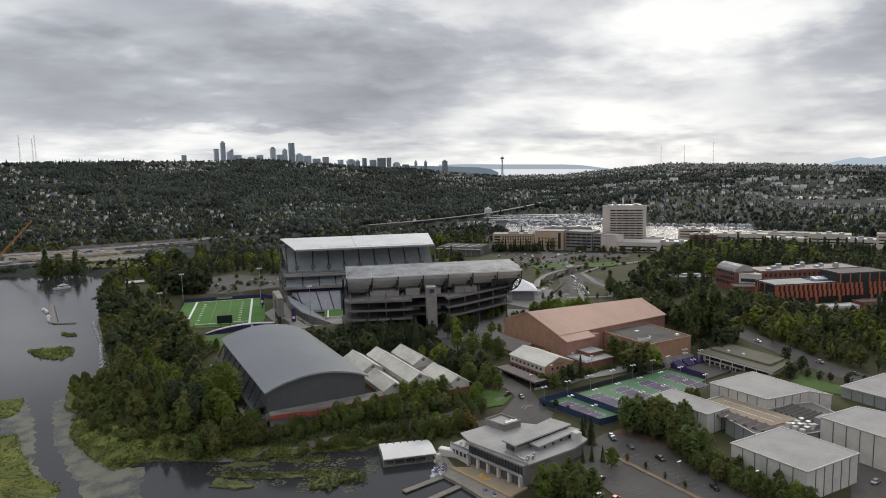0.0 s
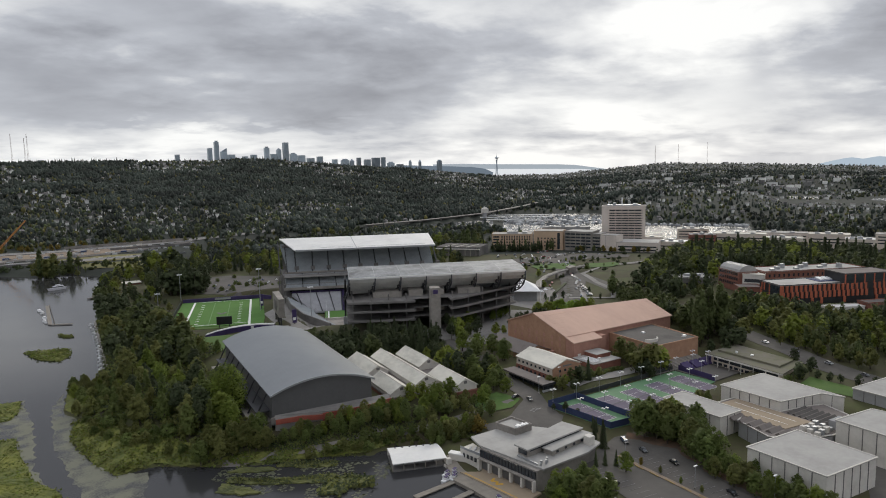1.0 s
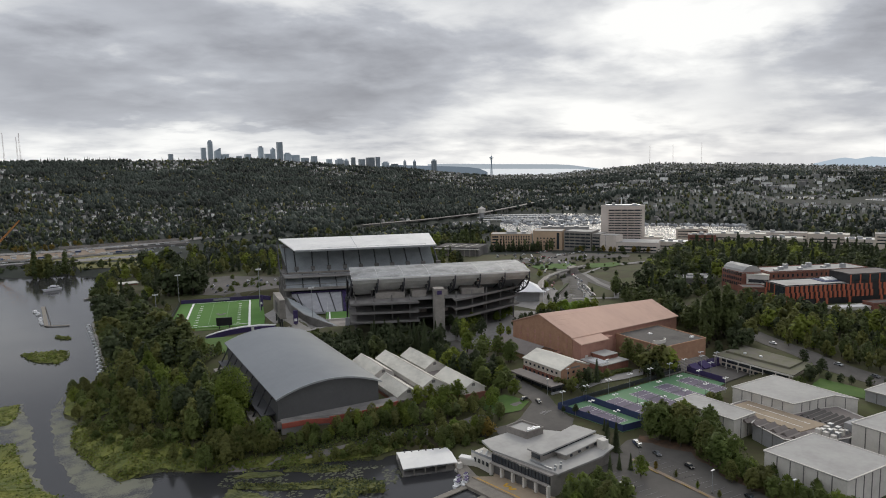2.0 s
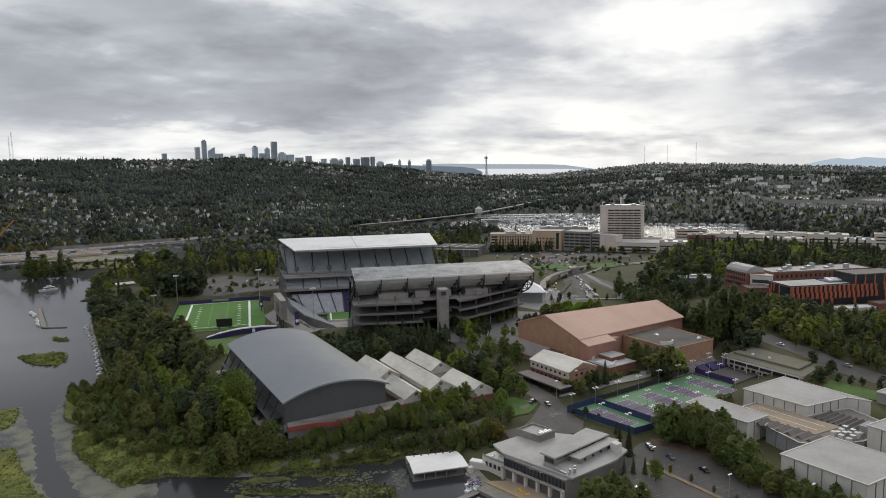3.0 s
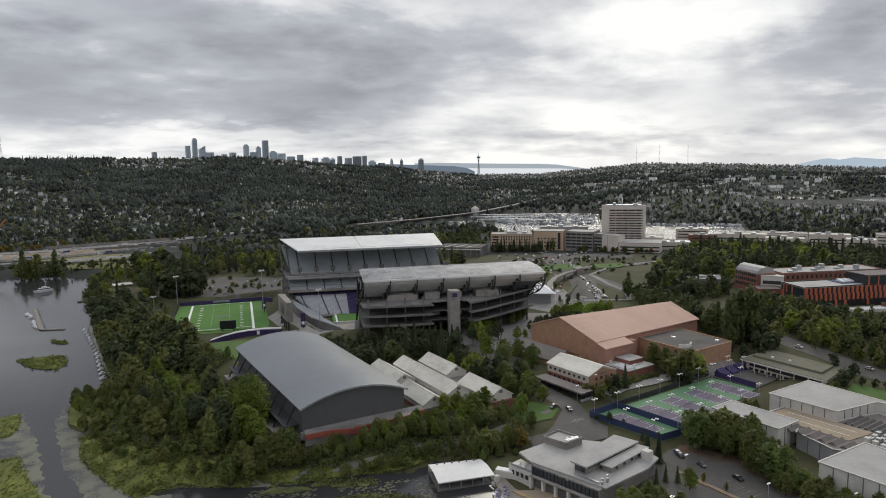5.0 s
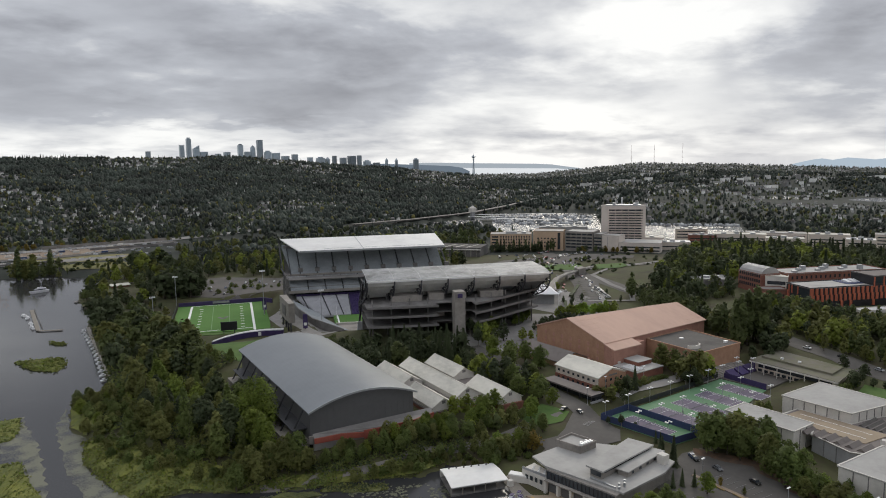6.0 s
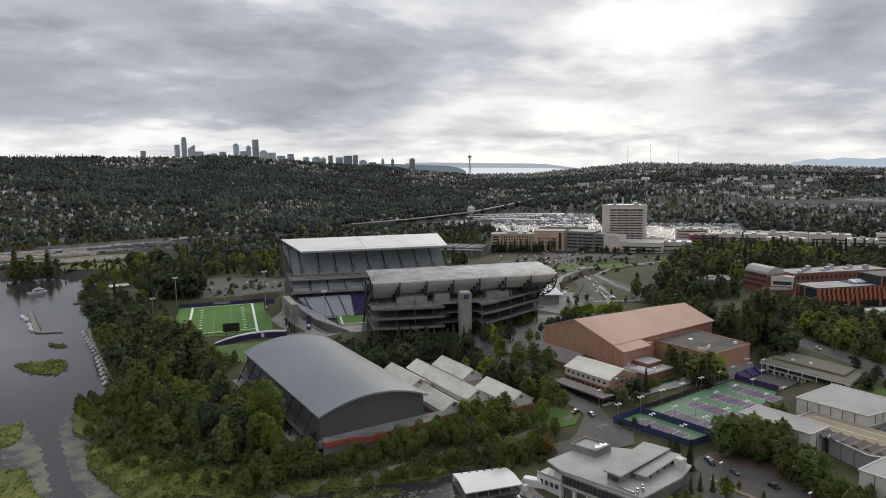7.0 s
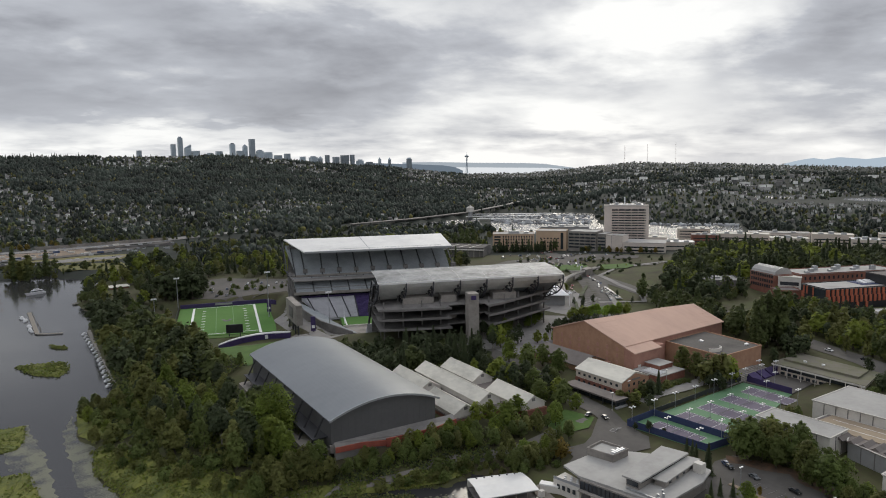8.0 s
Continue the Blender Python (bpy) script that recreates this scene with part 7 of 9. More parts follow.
part("roof", Geo().bar((140.4, 234.3, 4.1), (144.8, 227.3, 4.1), 2.9, 0.5), WHITE_ROOF, tr)
lift = thing("boat_lift", "white boat lift platform beside the floating shed", "dock", 138, 229, 0)
part("platform", Geo().box(135.6, 139.6, 227.4, 231.4, -0.2, 1.0), WALL_WHITE, lift)
part("frame", Geo().box(136.4, 138.2, 229.4, 231, 1.0, 3.6), WALL_WHITE, lift)

# small house at the wooded point
hs = thing("pavilion", "low brick-red pavilion with a pale flat roof", "house", 93, 776, 3)
part("wall", Geo().box(85, 101, 770, 782, 0, 7.0), BRICK, hs)
part("roof", Geo().box(84, 102, 769, 783, 7.0, 7.7), ROOF_CREAM, hs)

# ---- highway works across the lake ----
drape("road", strip([(-240, 1210), (-36, 1172), (50, 1160), (146, 1160), (230, 1165), (330, 1180), (430, 1200)], 26), PAVING, "pale concrete highway beyond the lake", "road", lift=0.9, step=12)
drape("road", strip([(-240, 1140), (-34, 1085), (44, 1072), (100, 1075), (190, 1120), (230, 1150)], 22), ASPHALT, "grey highway ramp beyond the lake", "road", lift=0.7, step=12)
drape("bare_ground", [(-30, 1095), (44, 1085), (110, 1090), (190, 1135), (150, 1150), (50, 1146), (-30, 1155)], EARTH, "bare earth of a highway building site", "ground", lift=0.5, step=12)
drape("bank", [(40, 1010), (130, 990), (160, 1040), (110, 1062), (40, 1058)], mat("dry_grass", (0.22, 0.19, 0.08), (0.16, 0.15, 0.06), 0.05, 0.95, stain=0.3), "dry yellow grass bank above the lake", "ground", lift=0.4, step=10)
br = thing("bridge", "grey concrete highway bridge leaving the shore", "bridge", -80, 1060, 0)
part("deck", Geo().bar((-330, 1090, 8.5), (-20, 1058, 8.5), 20, 2.0), CONCRETE, br)
part("lower_deck", Geo().bar((-330, 1050, 5.5), (-36, 1030, 5.5), 12, 1.6), CONCRETE_DARK, br)
for k in range(7):
    part("pier", Geo().box(-300 + k * 42, -296 + k * 42, 1060 - k * 1.5, 1072 - k * 1.5, -2, 8), CONCRETE_DARK, br)
cr = thing("crane", "orange lattice boom crane leaning over the highway works", "crane", -31, 1115, 5)
cx, cy = -30, 1118
g = Geo()
tip = Vector((7, 1112, 58))
foot = Vector((-38, 1118, 8))
for dx, dz in ((-1.2, 0), (1.2, 0), (0, 2)):
    g.bar(foot + Vector((dx, 0, dz)), tip + Vector((dx * 0.4, 0, dz * 0.4)), 0.9)
for k in range(16):
    a = foot.lerp(tip, k / 16)
    b = foot.lerp(tip, (k + 1) / 16)
    g.bar(a + Vector((-1.2, 0, 0)), b + Vector((1.2, 0, 0)), 0.5)
part("boom", g, ORANGE, cr)
part("cab", Geo().box(-44, -36, 1114, 1121, 4.5, 9), ORANGE, cr)
part("cable", Geo().bar(tip, tip + Vector((0, 0, -22)), 0.25), STEEL, cr)
part("track", Geo().box(-45, -35, 1112, 1123, 3, 4.8), STEEL, cr)
for k in range(12):
    x, y = -20 + 16 * k, 1100 + 25 * math.sin(k * 1.3) + (30 if k > 9 else 0)
    s = thing("site_container", "pale building-site container beside the highway", "container", x, y, 6, rc.uniform(-20, 20), "site containers")
    part("box", Geo().box(-4, 4, -1.3, 1.3, 0, 2.8).mesh("box"), WALL_WHITE if k % 3 else CAR_PAINTS[5], s, axes=put(x, y, ground_z(x, y) + 0.3))


drape("bank", [by_bearing(p, d) for p, d in ((140, 985), (190, 985), (250, 975), (262, 935), (250, 905), (215, 918), (150, 940))], DRY_GRASS, "bank of dry yellow grass along the far shore", "grass", lift=0.5, step=10)
drape("bare_ground", [by_bearing(p, d) for p, d in ((-40, 1030), (60, 1012), (140, 1010), (250, 1015), (262, 1040), (140, 1038), (-40, 1065))], PAVING, "pale gravel track along the building site", "ground", lift=0.75, step=10)

def site_clutter():
    """Vehicles, barriers and stacked goods strewn over the highway works, too many and small to count."""
    r = random.Random(14)
    g = Geo()
    for k in range(170):
        px, d = r.uniform(-60, 350), r.choice((1035, 1075, 1090, 1105, 1125, 1148, 1158, 1166, 1172)) + r.uniform(-8, 8)
        x, y = by_bearing(px, d)
        z = ground_z(x, y)
        if z < 0.6:
            continue
        a, w, t, h = r.uniform(1.6, 3.6), r.uniform(0.8, 1.3), r.uniform(-0.4, 0.4), r.uniform(0.8, 2.2)
        c, n_ = math.cos(t), math.sin(t)
        g.prism([(x + p * c - q * n_, y + p * n_ + q * c) for p, q in ((-a, -w), (a, -w), (a, w), (-a, w))], z, z + h)
    single("site_clutter", g, MOORED, "vehicles, barriers and stacked goods on the highway works", "building site", "stuff")
    for px0, px1, d, h, m in ((-60, 150, 1018, 3.0, CONCRETE_DARK), (120, 340, 1182, 5.0, CONCRETE), (200, 345, 1128, 3.5, CONCRETE_DARK)):
        th = thing("retaining_wall", "low stained concrete retaining wall beside the highway", "wall", *by_bearing((px0 + px1) / 2, d), 5)
        for k in range(8):
            a, b = by_bearing(px0 + (px1 - px0) * k / 8, d), by_bearing(px0 + (px1 - px0) * (k + 1) / 8, d)
            part("wall_panel", Geo().bar((*a, ground_z(*a) + h / 2), (*b, ground_z(*b) + h / 2), 0.8, h), m, th)


site_clutter()

# ---- long viaduct over the bay ----
def bay_bridge():
    pts = [(655, 398, 1330), (760, 389, 1420), (865, 377, 1540), (935, 364, 1720), (985, 352, 1950)]
    line = []
    for px, py, d in pts:
        x, y = by_bearing(px, d)
        line.append(Vector((x, y, level_of(px, py, d))))
    th = thing("viaduct", "long grey concrete viaduct over the bay", "bridge", line[2].x, line[2].y, 0)
    for a, b in zip(line, line[1:]):
        part("deck", Geo().bar(a, b, 11, 1.2), CONCRETE, th)
        part("side_beam", Geo().bar(a + Vector((0, 0, -1.6)), b + Vector((0, 0, -1.6)), 5, 1.6), CONCRETE_DARK, th)
        n = int((b - a).length / 26)
        for k in range(n):
            p = a.lerp(b, (k + 0.5) / n)
            part("pier", Geo().box(p.x - 1.4, p.x + 1.4, p.y - 1.4, p.y + 1.4, -3, p.z - 2.4), CONCRETE, th)
    x, y = by_bearing(866, 1500)
    tw = thing("bridge_tower", "pale bridge control tower beside the viaduct", "tower", x, y, 2)
    top = level_of(866, 365, 1500)
    part("shaft", Geo().box(x - 3.5, x + 3.5, y - 3.5, y + 3.5, -2, top - 6), WALL_GREY, tw)
    part("cabin", Geo().box(x - 6, x + 6, y - 6, y + 6, top - 14, top - 6), WALL_WHITE, tw)
    part("roof", Geo().add([(x - 6.5, y - 6.5, top - 6), (x + 6.5, y - 6.5, top - 6), (x + 6.5, y + 6.5, top - 6), (x - 6.5, y + 6.5, top - 6), (x, y, top)], [(0, 1, 4), (1, 2, 4), (2, 3, 4), (3, 0, 4), (3, 2, 1, 0)]), WALL_WHITE, tw)


bay_bridge()


# ---- marina and houseboats on the bay ----
def marina():
    r = random.Random(9)
    vs, fs = [], []
    spots = []
    for i in range(330):
        px, d = r.uniform(846, 1075), r.choice((1360, 1385, 1410, 1440, 1470, 1500, 1530, 1560)) + r.uniform(-4, 4)
        if px < 860 + (1560 - d) * 0.3:
            continue
        spots.append((px, d, r.uniform(4, 7), r.uniform(2, 4)))
    for i in range(150):
        spots.append((r.uniform(1140, 1620), r.uniform(1325, 1350), r.uniform(3, 6), r.uniform(2.5, 4.5)))
    for px, d, h, z in spots:
        x, y = by_bearing(px, d)
        a = r.choice((0.3, 1.9)) + r.uniform(-0.1, 0.1)
        c, s = math.cos(a), math.sin(a)
        k = len(vs)
        w = h * 0.32
        for zz in (-0.5, z * 0.5):
            vs += [(x + p * c - q * s, y + p * s + q * c, zz) for p, q in ((-h, -w), (h * 0.5, -w), (h, 0), (h * 0.5, w), (-h, w))]
        vs += [(x + p * c - q * s, y + p * s + q * c, z) for p, q in ((-h * 0.6, -w * 0.6), (h * 0.3, -w * 0.6), (h * 0.3, w * 0.6), (-h * 0.6, w * 0.6))]
        fs += [(k + i, k + (i + 1) % 5, k + 5 + (i + 1) % 5, k + 5 + i) for i in range(5)]
        fs += [(k + 10, k + 11, k + 12, k + 13), (k + 5, k + 6, k + 11, k + 10), (k + 9, k + 5, k + 10, k + 13), (k + 6, k + 8, k + 12, k + 11), (k + 8, k + 9, k + 13, k + 12)]
    single("marina_boats", quick_mesh("marina_boats", vs, fs), MOORED, "many white boats and houseboats moored in the bay", "boats", "stuff")
    for d, px0, px1 in ((1425, 868, 960), (1490, 858, 990), (1550, 850, 1010), (1395, 940, 1010)):
        x0, y0 = by_bearing(px0, d)
        x1, y1 = by_bearing(px1, d)
        th = thing("covered_mooring", "long white roofed boat moorings in the bay", "boathouse", (x0 + x1) / 2, (y0 + y1) / 2, 0)
        part("roof", Geo().bar((x0, y0, 5.5), (x1, y1, 5.5), 13, 0.8), MOORED, th)
        for k in range(6):
            t = (k + 0.5) / 6
            part("post", Geo().box(x0 + (x1 - x0) * t - 0.4, x0 + (x1 - x0) * t + 0.4, y0 + (y1 - y0) * t - 0.4, y0 + (y1 - y0) * t + 0.4, -1, 5.3), STEEL_GREY, th)


marina()


# ---- trees ----
SOFT = {}


def leaf_cloud(name, seed, shape, tall, wide, count, size, clumps=26):
    """Crown mesh of many small leaf sprays on the boughs of several leaders. Shapes: round, high, cone, column, shrub."""
    r = np.random.RandomState(seed)
    count, size = int(count * 1.9), size * (0.84 if size > 1.1 else 0.66)
    half = wide / 2
    if shape == "cone":
        # whorls of drooping boughs, each a little longer or shorter than the next
        whorls = 11
        t = r.rand(count) ** 1.25
        k = np.floor(t * whorls)
        a = r.rand(count) * 6.283
        bough = 0.72 + 0.28 * np.sin(5 * a + k * 2.1 + seed) * np.cos(3 * a - k * 1.3)
        saw = 1.0 - 0.42 * (t * whorls - k)
        rad = half * (1.02 - t) * saw * bough * r.rand(count) ** 0.33 + 0.1
        p = np.stack([rad * np.cos(a), rad * np.sin(a), tall * (0.07 + 0.93 * t) - rad * 0.22], 1)
        out = np.stack([np.cos(a), np.sin(a), 0.55 + 0 * a], 1)
    else:
        low = {"shrub": 0.0, "high": 0.34, "column": 0.05}.get(shape, 0.10)
        lobes = {"column": 3, "shrub": 5}.get(shape, 7)
        reach = {"column": 0.30, "shrub": 0.66}.get(shape, 0.56)
        ang = np.arange(lobes) * 2.4 + r.rand(lobes) * 1.2
        off = reach * half * np.sqrt((np.arange(lobes) + 0.15) / lobes) * (0.75 + 0.5 * r.rand(lobes))
        lx, ly = off * np.cos(ang), off * np.sin(ang)
        top = tall * (1 - (0.42 if shape != "column" else 0.5) * (off / half) ** 1.1 * (0.6 + 0.8 * r.rand(lobes)))
        base = tall * (low + 0.16 * r.rand(lobes) * (shape != "shrub"))
        lr = half * (0.40 + 0.16 * r.rand(lobes)) * (1.35 if shape == "column" else 1.0)
        # boughs: clump centres over each leader's egg-shaped surface
        nb = max(clumps, 24)
        which = r.randint(0, lobes, nb)
        t = r.rand(nb) ** 0.85
        a = r.rand(nb) * 6.283
        prof = np.sin(np.pi * np.clip(t, 0.02, 0.985) ** 0.72) ** 0.75
        rr = lr[which] * prof * (0.72 + 0.42 * r.rand(nb))
        bx, by = lx[which] + rr * np.cos(a), ly[which] + rr * np.sin(a)
        bz = base[which] + (top - base)[which] * t
        pick = r.randint(0, nb, count)
        d = r.randn(count, 3)
        d /= np.linalg.norm(d, axis=1)[:, None]
        spread = (half * (0.15 if shape != "column" else 0.2) * (0.6 + 0.9 * r.rand(nb)))[pick]
        p = np.stack([bx[pick], by[pick], bz[pick]], 1) + d * (spread * (0.25 + 0.9 * r.rand(count) ** 0.8))[:, None] * np.array([1, 1, 0.75])
        # loose sprays between the boughs
        k = int(count * 0.30)
        w2, t2, a2 = r.randint(0, lobes, k), r.rand(k), r.rand(k) * 6.283
        r2_ = lr[w2] * np.sin(np.pi * np.clip(t2, 0.02, 0.985) ** 0.72) ** 0.75 * (0.8 + 0.35 * r.rand(k))
        p[:k] = np.stack([lx[w2] + r2_ * np.cos(a2), ly[w2] + r2_ * np.sin(a2), base[w2] + (top - base)[w2] * t2], 1)
        core = np.array([0, 0, tall * (low + (1 - low) * 0.42)])
        out = (p - core) / np.array([half, half, tall * 0.5])
        out += 0.55 * d
    n = 0.9 * out + 0.38 * r.randn(count, 3) + np.array([0, 0, 0.42])
    n /= np.linalg.norm(n, axis=1)[:, None]
    a = np.cross(n, r.randn(count, 3))
    a /= np.linalg.norm(a, axis=1)[:, None]
    b = np.cross(n, a)
    s = size * (0.55 + 0.9 * r.rand(count))[:, None]
    v = np.stack([p - a * s * 0.55 - b * s * 0.3, p + a * s * 0.55 - b * s * 0.3, p + b * s * 0.6], 1).reshape(-1, 3)
    v[:, 2] = np.maximum(v[:, 2], 0.05)
    me = quick_mesh(name, v, np.arange(count * 3).reshape(-1, 3))
    soft_n = 0.6 * out + 0.4 * n + np.array([0, 0, 0.75])
    soft_n = np.repeat(soft_n / np.linalg.norm(soft_n, axis=1)[:, None], 3, 0)
    SOFT[me.name] = soft_n
    return soften(me, soft_n)


def trunk_geo(tall, wide, seed, limbs=6, sides=7):
    r = random.Random(seed)
    g = Geo()
    h = tall * 0.55
    k = tall * 0.018 + 0.05
    lean = (r.uniform(-0.3, 0.3), r.uniform(-0.3, 0.3))
    g.tube((0, 0, -0.6), (lean[0] * 0.4, lean[1] * 0.4, h * 0.5), k * 1.3, k, sides)
    g.tube((lean[0] * 0.4, lean[1] * 0.4, h * 0.5), (lean[0], lean[1], tall * 0.85), k, k * 0.25, sides - 1)
    for i in range(limbs):
        a, z = i * 2.4 + r.random(), h * (0.5 + 0.5 * i / limbs)
        e = wide * r.uniform(0.22, 0.38)
        g.tube((lean[0] * 0.5, lean[1] * 0.5, z), (e * math.cos(a), e * math.sin(a), z + tall * 0.2), k * 0.5, k * 0.12, max(3, sides - 2))
    return g


KINDS = {}


def tree_kind(key, shape, tall, wide, count, size, leaf, label, category="tree", clumps=26):
    """Five crowns of each kind; copies share their meshes."""
    KINDS[key] = []
    for seed in [len(KINDS) * 11 + k for k in (1, 4, 6, 9, 12)]:
        crown = leaf_cloud("crown", seed, shape, tall, wide, count, size, clumps=clumps)
        crown.materials.append(leaf)
        stem = trunk_geo(tall, wide, seed, 2 if "far" in key else 3 if shape in ("cone", "column", "shrub") else 6, 4 if "far" in key else 7).mesh("trunk")
        stem.materials.append(BARK_PALE if shape == "high" else BARK)
        KINDS[key].append((crown, stem))
    KINDS[key + "?"] = ("bush" if category == "bush" else "conifer" if shape == "cone" else "tree", label, category)


tree_kind("green", "round", 14, 9.6, 1350, 0.95, LEAF_GREEN, "leafy green broad-leaved tree with a full crown", clumps=120)
tree_kind("bright", "round", 14, 10.0, 1450, 0.95, LEAF_BRIGHT, "bright green broad-leaved tree with a full crown", clumps=130)
tree_kind("great", "round", 26, 20, 3600, 0.95, LEAF_BRIGHT, "great bright green broad-leaved tree beside the hall", clumps=300)
tree_kind("olive", "round", 12, 8.4, 1200, 0.92, LEAF_OLIVE, "olive-green tree turning towards autumn", clumps=100)
tree_kind("autumn", "round", 9, 7.4, 1000, 0.85, LEAF_AUTUMN, "small tree with orange-brown autumn leaves", clumps=50)
tree_kind("dark", "high", 16, 9.0, 1200, 1.0, LEAF_DARK, "dark green tree with bare lower trunk", clumps=110)
tree_kind("conifer", "cone", 18, 8.6, 1150, 1.0, LEAF_DARK, "dark green pointed conifer tree")
tree_kind("poplar", "column", 20, 5.6, 1150, 0.95, LEAF_GREEN, "tall narrow green poplar tree", clumps=60)
tree_kind("shrub", "shrub", 4.5, 5.6, 560, 0.75, LEAF_GREEN, "dense green lakeside bush", "bush", clumps=36)
tree_kind("willow", "shrub", 6.0, 6.4, 700, 0.8, LEAF_OLIVE, "olive willow bush by the water", "bush", clumps=42)
tree_kind("green_far", "round", 14, 10.0, 300, 1.57, LEAF_CAMPUS, "green broad-leaved campus tree", clumps=34)
tree_kind("dark_far", "round", 15, 10.0, 300, 1.62, LEAF_DARK, "dark green rounded woodland tree", clumps=34)
tree_kind("bright_far", "round", 12, 9.0, 300, 1.51, LEAF_LIME, "bright yellow-green leafy tree", clumps=30)
tree_kind("olive_far", "round", 12, 9.0, 300, 1.57, LEAF_OLIVE, "olive tree turning towards autumn", clumps=30)
tree_kind("shrub_far", "shrub", 4, 6.0, 150, 1.3, LEAF_DARK, "low dark garden bush", "bush", clumps=24)
tree_kind("conifer_far", "cone", 20, 8.0, 300, 1.62, LEAF_DARK, "dark green pointed conifer tree")
tree_kind("poplar_far", "column", 20, 6.0, 300, 1.57, LEAF_CAMPUS, "tall narrow green poplar tree", clumps=40)
tree_kind("aspen_far", "column", 20, 5.6, 480, 1.25, LEAF_CAMPUS, "tall narrow dark green poplar tree", clumps=60)

tree_kind("lime_far", "round", 10, 6.5, 420, 1.1, LEAF_FRESH, "small fresh lime-green street tree", clumps=40)

counts, bulk = {}, {}


def plant(key, x, y, tall, spread=1.0, z=None):
    """One tree of that kind, tall metres high, standing on the ground."""
    crown, stem = rng.choice(KINDS[key])
    name, label, category = KINDS[key + "?"]
    full = max(v.co.z for v in crown.vertices) if not crown.get("full") else crown["full"]
    crown["full"] = full
    s = tall / full
    counts[name] = counts.get(name, 0) + 1
    zz = ground_z(x, y) if z is None else z
    if "far" in key or counts[name] > 290:
        if key + "_far" in KINDS:
            key = key + "_far"
            crown, stem = rng.choice(KINDS[key])
            s = tall / max(v.co.z for v in crown.vertices)
        turn = rng.uniform(0, 360)
        bulk.setdefault(key, []).append((crown, stem, np.array(pose(x, y, zz, 0, 0, turn) @ Matrix.Diagonal((s * spread, s * spread, s, 1)))))
        return None
    ob = thing(name, label, category, x, y, zz)
    ob.matrix_basis = pose(x, y, zz, 0, 0, rng.uniform(0, 360)) @ Matrix.Diagonal((s * spread, s * spread, s, 1))
    for nm, me in (("crown", crown), ("trunk", stem)):
        o = new(nm, me)
        o.parent = ob
    return ob


def inside(poly, x, y):
    hit = False
    for i in range(len(poly)):
        a, b = poly[i], poly[(i + 1) % len(poly)]
        if (a[1] > y) != (b[1] > y) and x < a[0] + (y - a[1]) * (b[0] - a[0]) / (b[1] - a[1]):
            hit = not hit
    return hit


KEEP = [[(78, 287), (140, 287), (140, 420), (78, 420)], [(139, 284), (192, 280), (196, 360), (139, 362)], [(253, 250), (356, 250), (356, 360), (253, 360)],
        [(224, 266), (262, 266), (262, 370), (232, 370)], [(140, 184), (194, 184), (194, 236), (140, 236)], [(205, 205), (345, 205), (345, 262), (205, 262)],
        [(219, 98), (310, 98), (310, 212), (240, 212), (219, 155)], [(312, 118), (364, 118), (364, 196), (312, 196)],
        [(UV @ Vector((u, v, 0)))[:2] for u, v in ((-4, 440), (135, 440), (135, 510), (95, 665), (-60, 665), (-48, 505))],
        [(UV @ Vector((u, v, 0)))[:2] for u, v in ((-143, 534), (-55, 505), (-55, 660), (-143, 655))],
        strip([(350, 120), (357, 162), (363, 209), (372, 240), (398, 300), (430, 420), (470, 520), (520, 600), (560, 660)], 22),
        strip([(168, 245), (185, 240), (200, 240), (207, 262), (214, 300), (222, 330), (226, 372)], 15),
        strip([(60, 284), (80, 279), (97, 274), (112, 270), (125, 272), (140, 264), (152, 262), (170, 262), (196, 262)], 7),
        [(444, 236), (530, 200), (590, 290), (560, 330), (508, 350), (488, 362), (466, 338), (446, 300)], [(456, 372), (466, 398), (512, 388), (490, 356), (474, 362)],
        [(82, 425), (150, 425), (150, 505), (88, 505)], [(72, 705), (94, 700), (106, 790), (80, 790)]]


def grove(poly, count, kinds, tall, gap, far=False):
    """Trees scattered over an outline, kept apart and clear of buildings and roads."""
    xs, ys = [p[0] for p in poly], [p[1] for p in poly]
    local = []
    for _ in range(count * 12):
        if len(local) >= count:
            break
        x, y = rng.uniform(min(xs), max(xs)), rng.uniform(min(ys), max(ys))
        if not inside(poly, x, y) or any(inside(k, x, y) for k in KEEP):
            continue
        if any((x - a) ** 2 + (y - b) ** 2 < gap * gap for a, b in local):
            continue
        if ground_z(x, y) < 0.15:
            continue
        local.append((x, y))
        key = rng.choice(kinds)
        plant(key, x, y, rng.uniform(*tall) * (1.25 if "conifer" in key or "poplar" in key else 1), rng.uniform(0.85, 1.15))


G, B, O, D, C, P, S, W, A = "green", "bright", "olive", "dark", "conifer", "poplar", "shrub", "willow", "autumn"
# car park and recreation centre
grove([(205, 216), (238, 206), (240, 178), (222, 164), (209, 164), (222, 182), (214, 204)], 34, [G, B, G, O, G], (12, 17), 4.6)
grove([(221, 164), (217, 118), (206, 118), (209, 164)], 24, [G, G, O, B], (8, 11), 4.2)
for x, y, h, k in ((236, 200, 15, B), (232, 196, 15, B), (226, 201, 14, G), (241, 190, 14, G), (234, 186, 15, G), (262, 205, 8, O), (266, 208, 9, O), (270, 206, 9, G), (195, 201, 13, C), (196, 207, 10, C), (200, 205, 8, C), (204, 214, 7, C), (206, 218, 6, C)):
    plant(k, x, y, h)
for x, y, k in ((195.5, 181, A), (196, 172, O), (195.2, 162, B), (195.4, 153, O)):
    plant(k, x, y, rng.uniform(3, 4.2), 0.7)
